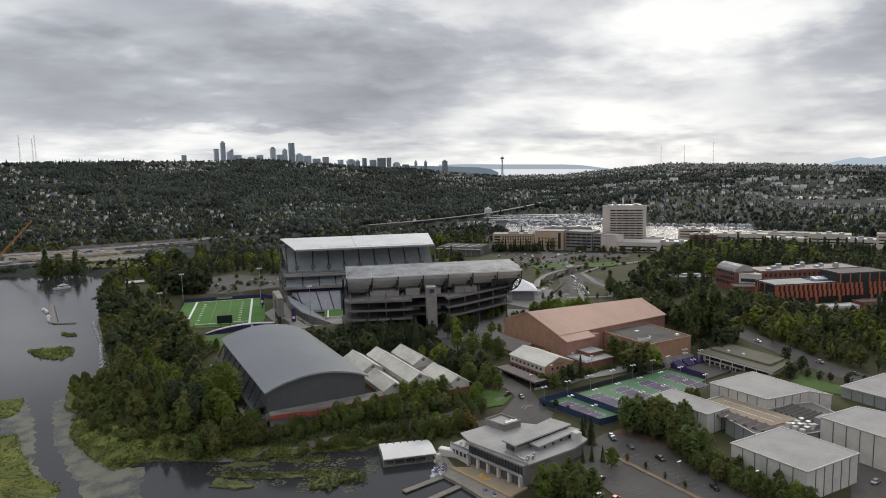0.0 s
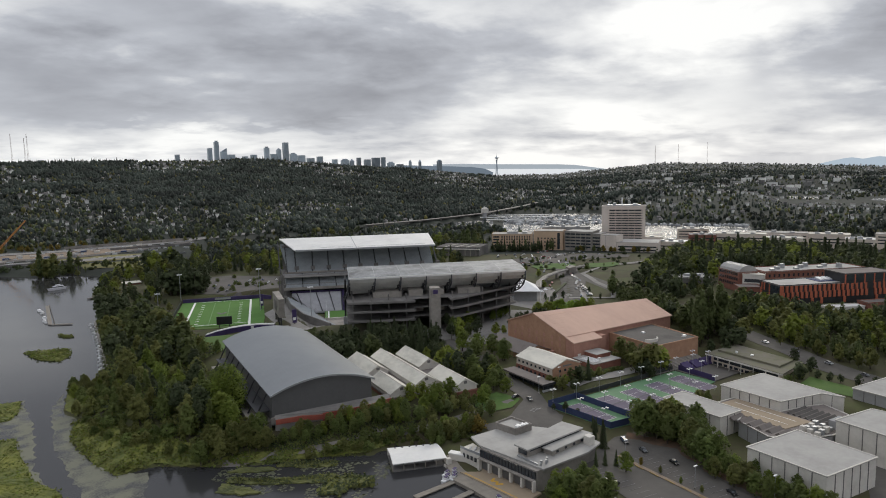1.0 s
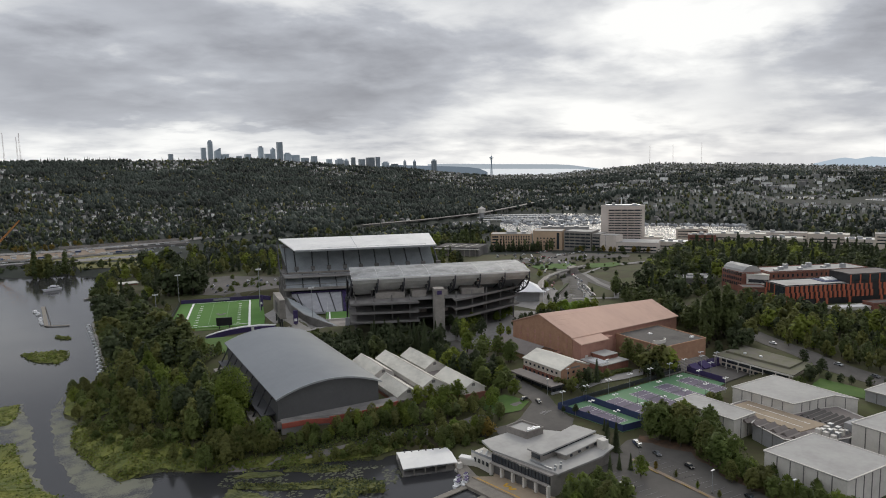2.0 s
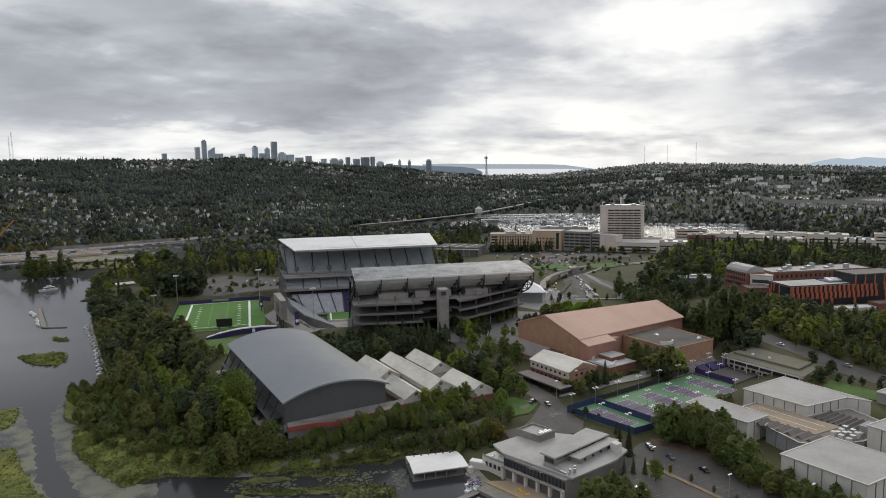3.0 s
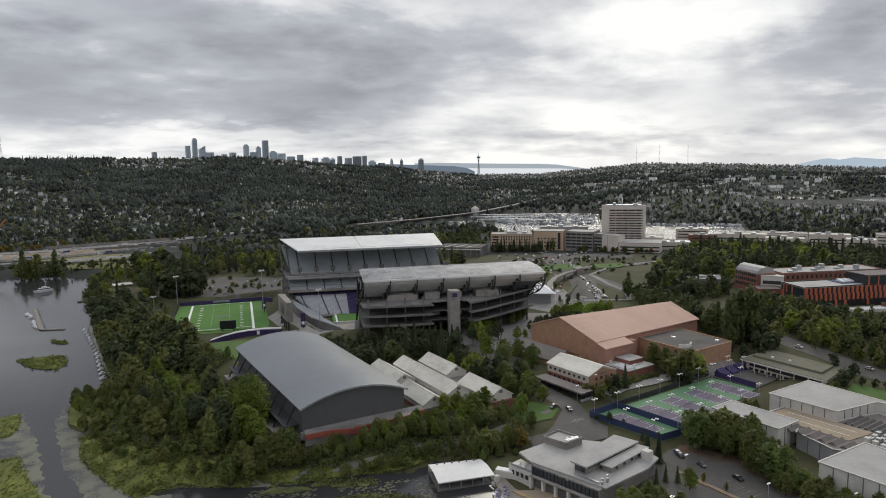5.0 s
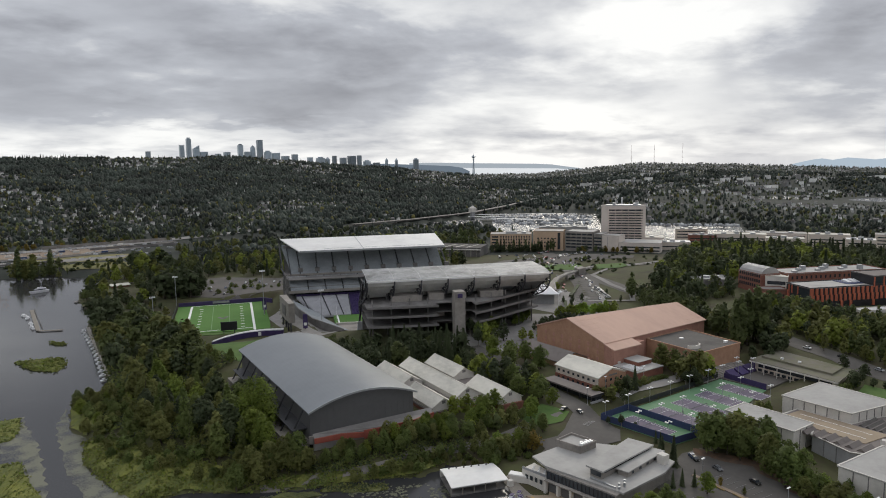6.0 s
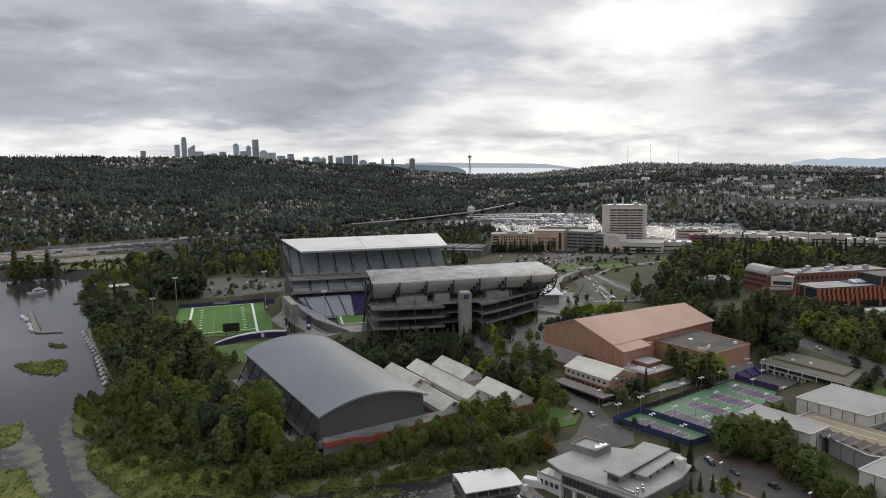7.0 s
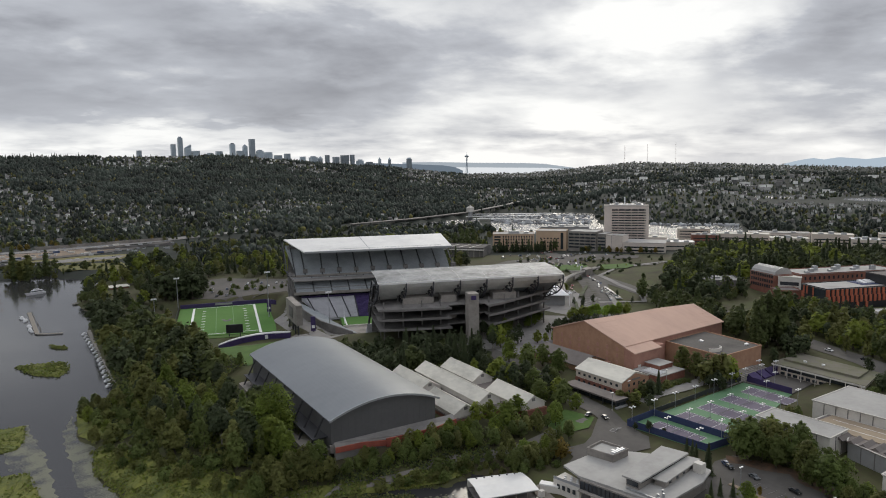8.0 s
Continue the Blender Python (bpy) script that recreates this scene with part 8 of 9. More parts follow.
for x, y in ((208, 238), (210, 232), (205, 243), (211, 241)):
    plant(D, x, y, rng.uniform(4, 6))
grove([(151, 186), (164, 189), (170, 180), (165, 166), (154, 166), (149, 176)], 20, [G, O, B, G], (9, 13), 4.2)
for x, y in ((184, 189), (187, 186), (180, 190)):
    plant(C, x, y, 7)
plant(B, 186, 180, 9)
grove([(312, 196), (345, 200), (352, 205), (346, 190), (322, 188)], 12, [D, S, D], (4, 8), 4)
# lakeside wood beside the practice hall and field
grove([(34, 330), (60, 300), (78, 300), (77, 420), (42, 440), (36, 400)], 60, [G, D, B, O, D, P, O, D], (12, 19), 4.6)
grove([(13, 384), (36, 352), (42, 440), (34, 455), (30, 432), (14, 430)], 46, [W, S, O, G, W, B], (4.5, 9.5), 3.4)
grove([(14, 345), (36, 306), (60, 292), (62, 312), (38, 345), (18, 372)], 42, [W, S, W, S, O], (3.0, 6.5), 3.8)
grove([(52, 289), (80, 276), (84, 286), (78, 300), (60, 302)], 14, [O, G, G, O], (8, 12), 4.5)
for x, y, h in ((88, 436, 10), (84, 448, 9), (90, 455, 8), (96, 432, 9), (108, 426, 7), (86, 470, 10), (90, 482, 7)):
    plant(G if h > 8 else O, x, y, h)
for x, y, h, k in ((230, 316, 12, G), (216, 324, 15, G), (209, 302, 13, D), (222, 346, 15, B), (236, 378, 14, G), (247, 385, 12, D), (255, 389, 13, B), (229, 369, 13, D), (204, 312, 14, D), (209, 297, 13, G), (203, 284, 12, G), (265, 396, 12, G), (300, 404, 10, B), (292, 400, 9, B), (284, 398, 9, B), (240, 392, 13, D)):
    plant(k, x, y, h)
for x, y, h, k in ((70, 312, 15, G), (60, 296, 11, O), (72, 289, 12, O), (67, 293, 12, O), (62, 291, 11, O), (79, 292, 12, G), (73, 345, 19, G), (70, 370, 20, D)):
    plant(k, x, y, h)
plant("great", 75, 326, 28, 1.0)
plant(G, 66, 333, 18, 1.2)
plant(D, 76, 348, 19, 1.1)
plant(B, 186, 272, 9, 1.2)
plant(B, 172, 283, 11, 1.3)
for x, y, h, k in ((192, 289, 13, G), (197, 280, 12, G), (200, 273, 9, B), (198, 300, 14, G), (196, 312, 14, D), (231, 315, 14, G), (224, 332, 15, B), (233, 330, 13, G),
                   (225, 259, 8, O), (229, 254, 9, D), (287, 278, 15, O), (285, 268, 15, O), (280, 252, 11, D), (276, 254, 9, D)):
    plant(k, x, y, h, 1.1)
plant(B, 160, 276, 13, 1.35)
for k in range(12):
    plant(S if k % 3 else W, 254 + k * 1.9, 266 + rng.uniform(-0.8, 0.8), rng.uniform(1.8, 3.2))
    plant(S if k % 2 else W, 243 + k * 2.5, 252.6 + rng.uniform(-0.6, 0.6), rng.uniform(1.5, 2.6))
# bank before the hall
grove([(82, 280), (110, 275), (140, 268), (146, 284), (128, 283), (108, 283), (90, 286)], 58, [G, G, O, B, G, O], (6.5, 9.5), 3.4)
grove([(82, 268), (98, 269), (116, 260), (130, 262), (134, 268), (112, 267), (96, 272)], 26, [S, W, O, S], (2.5, 6), 3.0)
grove([(130, 264), (142, 247), (158, 246), (178, 255), (186, 262), (180, 270), (166, 276), (146, 275)], 46, [G, B, O, G, O], (5.5, 9.5), 3.8)
grove([(126, 262), (140, 246), (158, 242), (160, 256), (150, 264), (134, 268)], 26, [S, W, S, W], (2.2, 4.5), 2.6)
plant(A, 163, 246, 9.5, 1.1)
plant(O, 150, 252, 8)
plant(B, 157, 284, 11)
plant(B, 152, 287, 10)
grove([(86, 238), (104, 233), (106, 240), (96, 246)], 9, [W, S, O], (2.5, 5), 2.4)
# belt between the halls and the grandstand
grove([(138, 410), (142, 372), (190, 356), (212, 350), (222, 376), (190, 392), (160, 412)], 60, [C, D, C, D, G], (11, 16), 4.2)
grove([(190, 352), (192, 300), (204, 280), (206, 330), (214, 352)], 26, [D, G, B, D], (8, 13), 5)
grove([(228, 336), (232, 372), (250, 374), (262, 364), (262, 360), (234, 360)], 18, [G, B, D, G], (10, 16), 4.5)
grove([(262, 362), (300, 362), (300, 372), (262, 372)], 12, [B, G], (6, 9), 4)
grove([(222, 266), (230, 262), (234, 268), (226, 276)], 4, [B, O], (5, 8), 3)
for x, y, h, k in ((236, 264, 9, G), (242, 265, 7, S), (247, 263, 13, C), (240, 262, 10, D), (252, 266, 5, S), (258, 266, 5, W), (284, 257, 16, O), (290, 256, 17, O), (288, 262, 15, G), (294, 254, 16, B), (279, 259, 13, O), (297, 253, 8, D), (286, 264, 10, O), (281, 250, 8, D)):
    plant(k, x, y, h)
grove([(42, 440), (76, 420), (96, 424), (98, 470), (90, 510), (88, 545), (72, 600), (60, 650), (48, 640), (44, 560), (40, 490)], 95, [D, G, D, D, O, G], (12, 21), 4.4)
grove([(78, 604), (104, 606), (116, 690), (84, 715)], 18, [D, G, O, S], (4, 11), 6)
# wooded campus slopes
FK = ["green_far", "dark_far", "bright_far", "olive_far", "conifer_far", "green_far", "dark_far"]
grove([(358, 300), (362, 250), (380, 262), (404, 330), (428, 424), (408, 402), (376, 350)], 76, ["green_far", "dark_far", "green_far", "poplar_far", "olive_far"], (12, 18), 6)
for k in range(20):
    plant(rng.choice(("aspen_far", "poplar_far", "aspen_far")), 340 + 1.6 * k + rng.uniform(-2, 2), 265 + rng.uniform(-2, 11), rng.uniform(25, 35), 0.85)
for k in range(9):
    plant("dark_far", 342 + rng.uniform(-3, 14), 250 + rng.uniform(-4, 8), rng.uniform(8, 13))
for x, y, h in ((332, 197, 10), (336, 200, 8), (340, 192, 5), (342, 187, 5), (343, 182, 5), (346, 175, 6), (349, 168, 6), (348, 200, 9), (352, 212, 9)):
    plant("dark_far", x, y, h, 1.1)
for x, y in ((379, 221), (380, 213), (380, 206), (380, 199), (379, 192), (378, 185), (376, 175), (374, 165)):
    plant("poplar_far", x, y, rng.uniform(10, 14), 0.9)
for k in range(5):
    plant("olive_far", 372 + rng.uniform(-1, 1), 232 - k * 11, rng.uniform(9, 12), 0.6)
grove([(370, 235), (425, 225), (428, 300), (400, 300)], 60, ["olive_far", "green_far", "bright_far", "dark_far"], (10, 16), 6)
grove([(372, 150), (420, 120), (520, 190), (520, 225), (430, 222), (372, 225)], 90, ["olive_far", "bright_far", "green_far", "poplar_far", "green_far"], (9, 14), 6)
grove([(340, 110), (372, 90), (420, 120), (372, 150), (366, 200), (366, 130)], 40, ["olive_far", "green_far", "bright_far"], (7, 11), 6)
grove([(402, 380), (412, 362), (460, 345), (545, 385), (640, 330), (760, 420), (725, 530), (650, 515), (550, 470), (465, 422)], 300, ["dark_far", "conifer_far", "dark_far", "green_far", "bright_far"], (13, 20), 7.5)
grove([(540, 290), (640, 240), (760, 330), (760, 420), (640, 330), (560, 360)], 130, ["dark_far", "conifer_far", "green_far"], (13, 20), 8)
for x, y, h in ((434, 201, 30), (438, 206, 26)):
    plant("conifer_far", x, y, h)
for k in range(16):
    plant(rng.choice(["dark_far", "olive_far", "green_far"]), 436 + rng.uniform(-6, 8), 250 + k * 3.4, rng.uniform(8, 12))
grove([(400, 560), (470, 640), (600, 600), (620, 540), (560, 480), (440, 500)], 60, ["shrub_far", "shrub_far", "green_far"], (2, 4), 5)
# behind the stadium and the far lake shore
grove([(88, 862), (66, 800), (60, 740), (70, 690), (95, 665), (120, 690), (128, 770), (190, 775), (260, 700), (340, 640), (420, 640), (440, 760), (300, 860), (160, 880)], 330, ["dark_far", "green_far", "conifer_far", "bright_far", "dark_far", "olive_far"], (10, 17), 7)
grove([(60, 700), (70, 690), (66, 640), (58, 640)], 10, ["dark_far", "green_far"], (7, 11), 4)
for x, y in ((58, 735), (62, 728), (56, 742), (66, 720), (62, 715)):
    plant("green_far", x, y, rng.uniform(9, 13))
grove([(60, 590), (70, 640), (64, 660), (52, 640), (48, 600)], 14, ["dark_far", "conifer_far"], (10, 18), 5)
grove([(110, 690), (130, 665), (150, 680), (140, 720)], 24, ["conifer_far", "dark_far"], (19, 27), 5)
for k in range(26):
    x, y = by_bearing(62 + rng.uniform(0, 82) + (0 if k % 3 else rng.uniform(0, 70)), rng.uniform(925, 965))
    plant(rng.choice(["poplar_far", "olive_far", "green_far", "poplar_far"]), x, y, rng.uniform(14, 28) if k % 3 else rng.uniform(7, 12))
for k in range(16):
    x, y = by_bearing(rng.uniform(258, 325), rng.uniform(850, 905))
    plant("dark_far" if k % 4 else "bright_far", x, y, rng.uniform(17, 27))
for k in range(90):
    x, y = by_bearing(rng.uniform(-40, 420), rng.uniform(1180, 1240))
    plant(rng.choice(["olive_far", "green_far", "autumn", "dark_far"]), x, y, rng.uniform(5, 11))
for k in range(22):
    x, y = by_bearing(rng.uniform(-10, 60), rng.uniform(985, 1010))
    plant("shrub_far", x, y, rng.uniform(2.5, 5))
for k in range(40):
    x, y = by_bearing(rng.uniform(150, 250), rng.uniform(930, 985))
    plant(rng.choice(["shrub_far", "olive_far"]), x, y, rng.uniform(2.5, 6))
for k in range(60):
    x, y = rng.uniform(140, 290), rng.uniform(640, 740)
    if inside([(185, 645), (165, 650), (130, 690), (140, 745), (190, 745), (255, 680), (290, 645)], x, y) and not any(inside(kk, x, y) for kk in KEEP):
        plant("shrub", x, y, rng.uniform(2, 5))
# enclosed planting bed on the plaza
bed = thing("planting_bed", "square bed of low dark planting with a pale kerb", "planter", 384, 414, 9.6)
square = [(372, 394), (398, 423), (381, 430), (362, 408)]
part("planting", Geo().prism(square, 9, 10.6), LEAF_DARK, bed, "low dark ground cover")
for p_, q_ in zip(square, square[1:] + square[:1]):
    part("kerb", Geo().bar((*p_, 10.5), (*q_, 10.5), 1.4, 1.0), PAVING, bed)
for x, y, h in ((362, 420, 9), (358, 426, 7), (366, 414, 8), (401, 420, 6), (388, 394, 6), (352, 412, 8)):
    plant("dark_far", x, y, h, 0.7)
# avenue and station plaza trees
for k in range(18):
    plant("lime_far" if 5 < k < 15 else "bright_far", 318 + k * 2.4, 393 - k * 1.1 + rng.uniform(-1.5, 1.5), rng.uniform(8, 11), 0.9)
for k in range(10):
    plant("dark_far", 284 + k * 4.5, 376 + rng.uniform(-3, 3), rng.uniform(7, 10))
for k in range(34):
    x, y = rng.uniform(330, 560), rng.uniform(430, 680)
    if inside([(335, 430), (380, 440), (520, 620), (540, 660), (470, 680), (400, 600)], x, y):
        plant(rng.choice(["green_far", "dark_far", "bright_far"]), x, y, rng.uniform(4, 8))
for k in range(26):
    t = k / 25
    plant(rng.choice(["conifer_far", "poplar_far", "conifer_far"]), 508 + 72 * t + rng.uniform(-4, 4), 722 - 56 * t + rng.uniform(-4, 4), rng.uniform(12, 17))
    plant(rng.choice(["conifer_far", "dark_far"]), 512 + 50 * t + rng.uniform(-4, 4), 715 - 40 * t + rng.uniform(-4, 4), rng.uniform(8, 12))
    plant(rng.choice(["dark_far", "green_far", "autumn"]), 590 + 50 * t + rng.uniform(-6, 6), 640 - 70 * t + rng.uniform(-6, 6), rng.uniform(5, 9))
for x, y in ((507, 768), (512, 764), (520, 775), (527, 771), (535, 780), (498, 772)):
    plant("poplar_far", x, y, rng.uniform(24, 30))
for k in range(30):
    x, y = rng.uniform(430, 610), rng.uniform(500, 650)
    if inside([(440, 520), (480, 515), (600, 505), (612, 560), (530, 600), (450, 615), (430, 560)], x, y):
        plant(rng.choice(["green_far", "dark_far", "bright_far", "shrub"]), x, y, rng.uniform(2.5, 6))

for k in range(80):
    x, y = by_bearing(rng.uniform(560, 866), rng.uniform(880, 1000))
    plant(rng.choice(["dark_far", "green_far", "bright_far", "conifer_far", "olive_far"]), x, y, rng.uniform(10, 17) * (1.35 if k % 3 == 0 else 1))
for k in range(60):
    x, y = by_bearing(rng.uniform(340, 600), rng.uniform(900, 1060))
    plant(rng.choice(["dark_far", "green_far", "bright_far", "conifer_far", "olive_far"]), x, y, rng.uniform(10, 18))
for k in range(120):
    x, y = by_bearing(rng.uniform(560, 905), rng.uniform(1010, 1178))
    plant(rng.choice(["dark_far", "green_far", "olive_far", "conifer_far", "dark_far"]), x, y, rng.uniform(8, 15))
# trees round the striped hall and the campus road
grove([(487, 418), (517, 392), (455, 341), (427, 357)], 40, ["dark_far", "green_far", "olive_far", "bright_far"], (6, 9), 5)
grove([(430, 300), (446, 272), (536, 236), (500, 225), (410, 186), (398, 202), (408, 260)], 60, ["olive_far", "green_far", "bright_far", "dark_far", "poplar_far"], (7, 12), 5)
grove([(352, 205), (366, 232), (385, 262), (392, 250), (376, 205), (366, 170)], 24, ["olive_far", "green_far", "bright_far"], (6, 10), 4)

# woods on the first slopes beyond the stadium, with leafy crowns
tree_kind("slope_far", "round", 12, 10.0, 72, 2.8, LEAF_FAR_HAZED, "woodland tree on the far slope", clumps=24)
tree_kind("slope_green_far", "round", 11, 9.0, 72, 2.7, LEAF_GARDEN, "green garden tree on the slope", clumps=24)
tree_kind("slope_conifer_far", "cone", 16, 7.0, 72, 2.6, LEAF_DARK, "dark conifer on the far slope", clumps=40)
rs = random.Random(31)
spots = []
for _ in range(1900):
    az, dist = rs.uniform(-38, 38), rs.uniform(900, 1420)
    if (2 < az < 40 and dist < 1130) or (-16 < az < 2 and dist < 900) or (az < -19 and dist < 1225) or (az < -6 and 1140 < dist < 1190) or (-7 < az < 8 and 1265 < dist < float(np.interp(az, [-7, -1, 4, 8], [1335, 1425, 1540, 1640])) + 12):
        continue
    a = radians(HEAD + az)
    spots.append((dist * math.sin(a), dist * math.cos(a)))
spot_z = height(np.array([q[0] for q in spots]), np.array([q[1] for q in spots]))
for (x, y), z in zip(spots, spot_z):
    if z > 0.8:
        plant(rs.choice(("slope_far", "slope_far", "slope_green_far", "slope_conifer_far")), x, y, rs.uniform(7, 13), 1.0, float(z))


def join_bulk():
    """The woods past what one could count: one mesh of crowns and one of trunks for each kind."""
    for key, rows in bulk.items():
        name, label, category = KINDS[key + "?"]
        arrays = {}
        for nm, slot in (("crown", 0), ("trunk", 1)):
            vs, fs, ns, k = [], [], [], 0
            for row in rows:
                me = row[slot]
                if me.name not in arrays:
                    co = np.empty(len(me.vertices) * 3, np.float32)
                    me.vertices.foreach_get("co", co)
                    side_n = 4 if slot else 3
                    quads4 = np.array([tuple(p.vertices) for p in me.polygons if len(p.vertices) == side_n], np.int32)
                    arrays[me.name] = (co.reshape(-1, 3), quads4)
                co, quads4 = arrays[me.name]
                vs.append(co @ row[2][:3, :3].T + row[2][:3, 3])
                if not slot:
                    nn = SOFT[me.name] @ np.linalg.inv(row[2][:3, :3])
                    ns.append(nn / np.linalg.norm(nn, axis=1)[:, None])
                fs.append(quads4 + k)
                k += len(co)
            if slot and key.startswith("slope"):
                continue
            me = quick_mesh(key + "_" + nm, np.concatenate(vs), np.concatenate(fs))
            if not slot:
                soften(me, np.concatenate(ns))
            single("woods" if slot == 0 else "wood_trunks", me, rows[0][slot].materials[0],
                        ("dense stand of many trees: " if slot == 0 else "trunks in a dense stand: ") + label, "trees", "stuff")


join_bulk()


def reeds(poly, count, leaf, label, tall=1.0, base=0.5):
    """Tufts of marsh plants: small upright leaf sprays over an outline."""
    xs, ys = [p[0] for p in poly], [p[1] for p in poly]
    r = np.random.RandomState(count)
    pts = []
    while len(pts) < count:
        x, y = rng.uniform(min(xs), max(xs)), rng.uniform(min(ys), max(ys))
        if inside(poly, x, y) and noise.noise(Vector((x * 0.13, y * 0.13, 7))) > -0.25:
            pts.append((x, y))
    co = np.array(pts) + r.randn(count, 2) * 0.9
    z = np.maximum(height(co[:, 0], co[:, 1]), 0) + base * (0.4 + 0.6 * r.rand(count))
    p = np.stack([co[:, 0], co[:, 1], z + tall * 0.4 * r.rand(count)], 1)
    n = r.randn(count, 3) * 0.6 + np.array([0, -0.3, 0.8])
    n /= np.linalg.norm(n, axis=1)[:, None]
    a = np.cross(n, r.randn(count, 3))
    a /= np.linalg.norm(a, axis=1)[:, None]
    b = np.cross(n, a)
    s = (tall * (0.5 + r.rand(count)))[:, None]
    v = np.stack([p - a * s * 0.5, p + b * s * 0.35, p + a * s * 0.5, p - b * s * 0.35], 1).reshape(-1, 3)
    v[:, 2] = np.maximum(v[:, 2], 0.05)
    return single("marsh_plants", quick_mesh("marsh_plants", v, np.arange(count * 4).reshape(-1, 4)), leaf, label, "marsh plants", "stuff")


for leaf, n in ((LEAF_OLIVE, 1.0), (LEAF_BRIGHT, 0.5), (LEAF_GREEN, 0.5)):
    reeds([(9, 352), (15, 320), (22, 300), (37, 302), (52, 289), (62, 291), (40, 322), (26, 350), (16, 374), (12, 378)], int(1900 * n), leaf, "tufted marsh plants on the lake shore", 1.1, 0.4)
    reeds([(52, 289), (80, 274), (98, 269), (115, 260), (130, 262), (126, 266), (98, 274), (64, 288)], int(900 * n), leaf, "tufted reeds along the inlet bank", 1.0, 0.4)
    reeds([(-30, 374), (-13, 371), (-11, 346), (-8.6, 330), (-6.8, 314), (1.1, 298), (2, 290), (-8, 285), (-40, 285), (-40, 330)], int(1900 * n), leaf, "tufted plants on the marsh mat", 1.0, 0.6)
    reeds([(-10, 430), (-10.6, 413), (-15, 400), (-30, 401), (-40, 415), (-30, 432)], int(500 * n), leaf, "tufted plants on the marsh mat", 1.0, 0.6)
    reeds([(-7, 547), (1, 521), (13, 508), (20, 521), (19, 540), (8, 545)], int(420 * n), leaf, "tufted plants and bushes on the islet", 1.6, 0.7)
    reeds([(17, 594), (22, 588), (26, 578), (23, 576), (17, 585)], int(120 * n), leaf, "tufted plants on a tiny islet", 1.2, 0.5)


for leaf, n in ((LEAF_OLIVE, 0.7), (LEAF_DARK, 1.0)):
    reeds([(57, 268), (74, 255), (88, 247), (97, 247), (96, 251), (82, 256), (66, 266), (60, 272)], int(420 * n), leaf, "tufted reeds on the inlet bank", 0.9, 0.6)
    reeds([(78, 271), (90, 262), (99, 257), (102, 261), (92, 268), (82, 273)], int(260 * n), leaf, "tufted reeds on the inlet bank", 0.9, 0.6)
    reeds([(84, 238), (90, 233), (96, 236), (104, 232), (107, 238), (100, 246), (92, 246)], int(420 * n), leaf, "bushy plants on the inlet islet", 1.6, 0.8)
# undergrowth below the lakeside trees
for leaf, n in ((LEAF_DARK, 1.0), (LEAF_GREEN, 1.0), (LEAF_OLIVE, 0.6)):
    reeds([(20, 372), (38, 340), (60, 302), (77, 300), (76, 420), (98, 428), (96, 500), (72, 600), (60, 650), (48, 640), (42, 520), (34, 455), (16, 430)], int(7000 * n), leaf, "dense undergrowth below the lakeside trees", 1.5, 2.6)
    reeds([(64, 292), (90, 276), (128, 266), (142, 262), (144, 284), (128, 284), (108, 282), (90, 286)], int(1500 * n), leaf, "dense undergrowth on the bank before the hall", 1.0, 1.2)
    reeds([(138, 410), (142, 372), (190, 358), (210, 352), (220, 376), (190, 392), (160, 412)], int(1800 * n), leaf, "dense undergrowth behind the pool halls", 1.3, 2.0)
    reeds([(190, 352), (192, 300), (204, 280), (206, 330), (214, 352)], int(700 * n), leaf, "dense undergrowth beside the lane", 1.2, 1.6)


# ---- far hills: woods and houses ----
def far_point(r, near=880):
    """A random place on the far slopes, even over the land between the shore and the ridge."""
    az = r.uniform(-39, 39)
    end = float(np.interp(az, [q[0] for q in RIDGE], [q[1] for q in RIDGE])) + 90
    rng_r = near + r.random() ** 0.72 * (end - near)
    a = math.radians(HEAD + az)
    return az, rng_r, rng_r * math.sin(a), rng_r * math.cos(a)


def land_far_clear(az, rr):
    """Whether a bearing and range is kept free of trees and houses: the hospital, the near campus, the highway and the lake's near shore."""
    return (2 < az < 40 and rr < 1130) or (-16 < az < 4 and rr < 900) or (az < -19 and rr < 1225) or (az < -6 and 1140 < rr < 1190) or (-7 < az < 8 and 1265 < rr < float(np.interp(az, [-7, -1, 4, 8], [1335, 1425, 1540, 1640])) + 12) or (az > 24 and 1950 < rr < 2160)


def quarter(az, rr, x, y):
    """What covers a far place: 0 woods, 1 gardens with houses, 2 close-built streets."""
    patch = noise.noise(Vector((x * 0.0026, y * 0.0026, 4))) + 0.5 * noise.noise(Vector((x * 0.007, y * 0.007, 9)))
    if az < 5:
        if 1720 < rr < 2500 and az > -27:
            return 0
        if rr >= 2500 or rr > 1900:
            return 1 if patch > (-0.05 if az < -18 or az > -4 else 0.22) else 0
        return 1 if patch > -0.08 else 0
    if rr > 3550:
        return 2
    if rr > 2550:
        return 2 if az > 12 and rr < 3050 and patch > -0.1 else (1 if patch > 0.2 else 0)
    return 1 if patch > -0.3 else 0


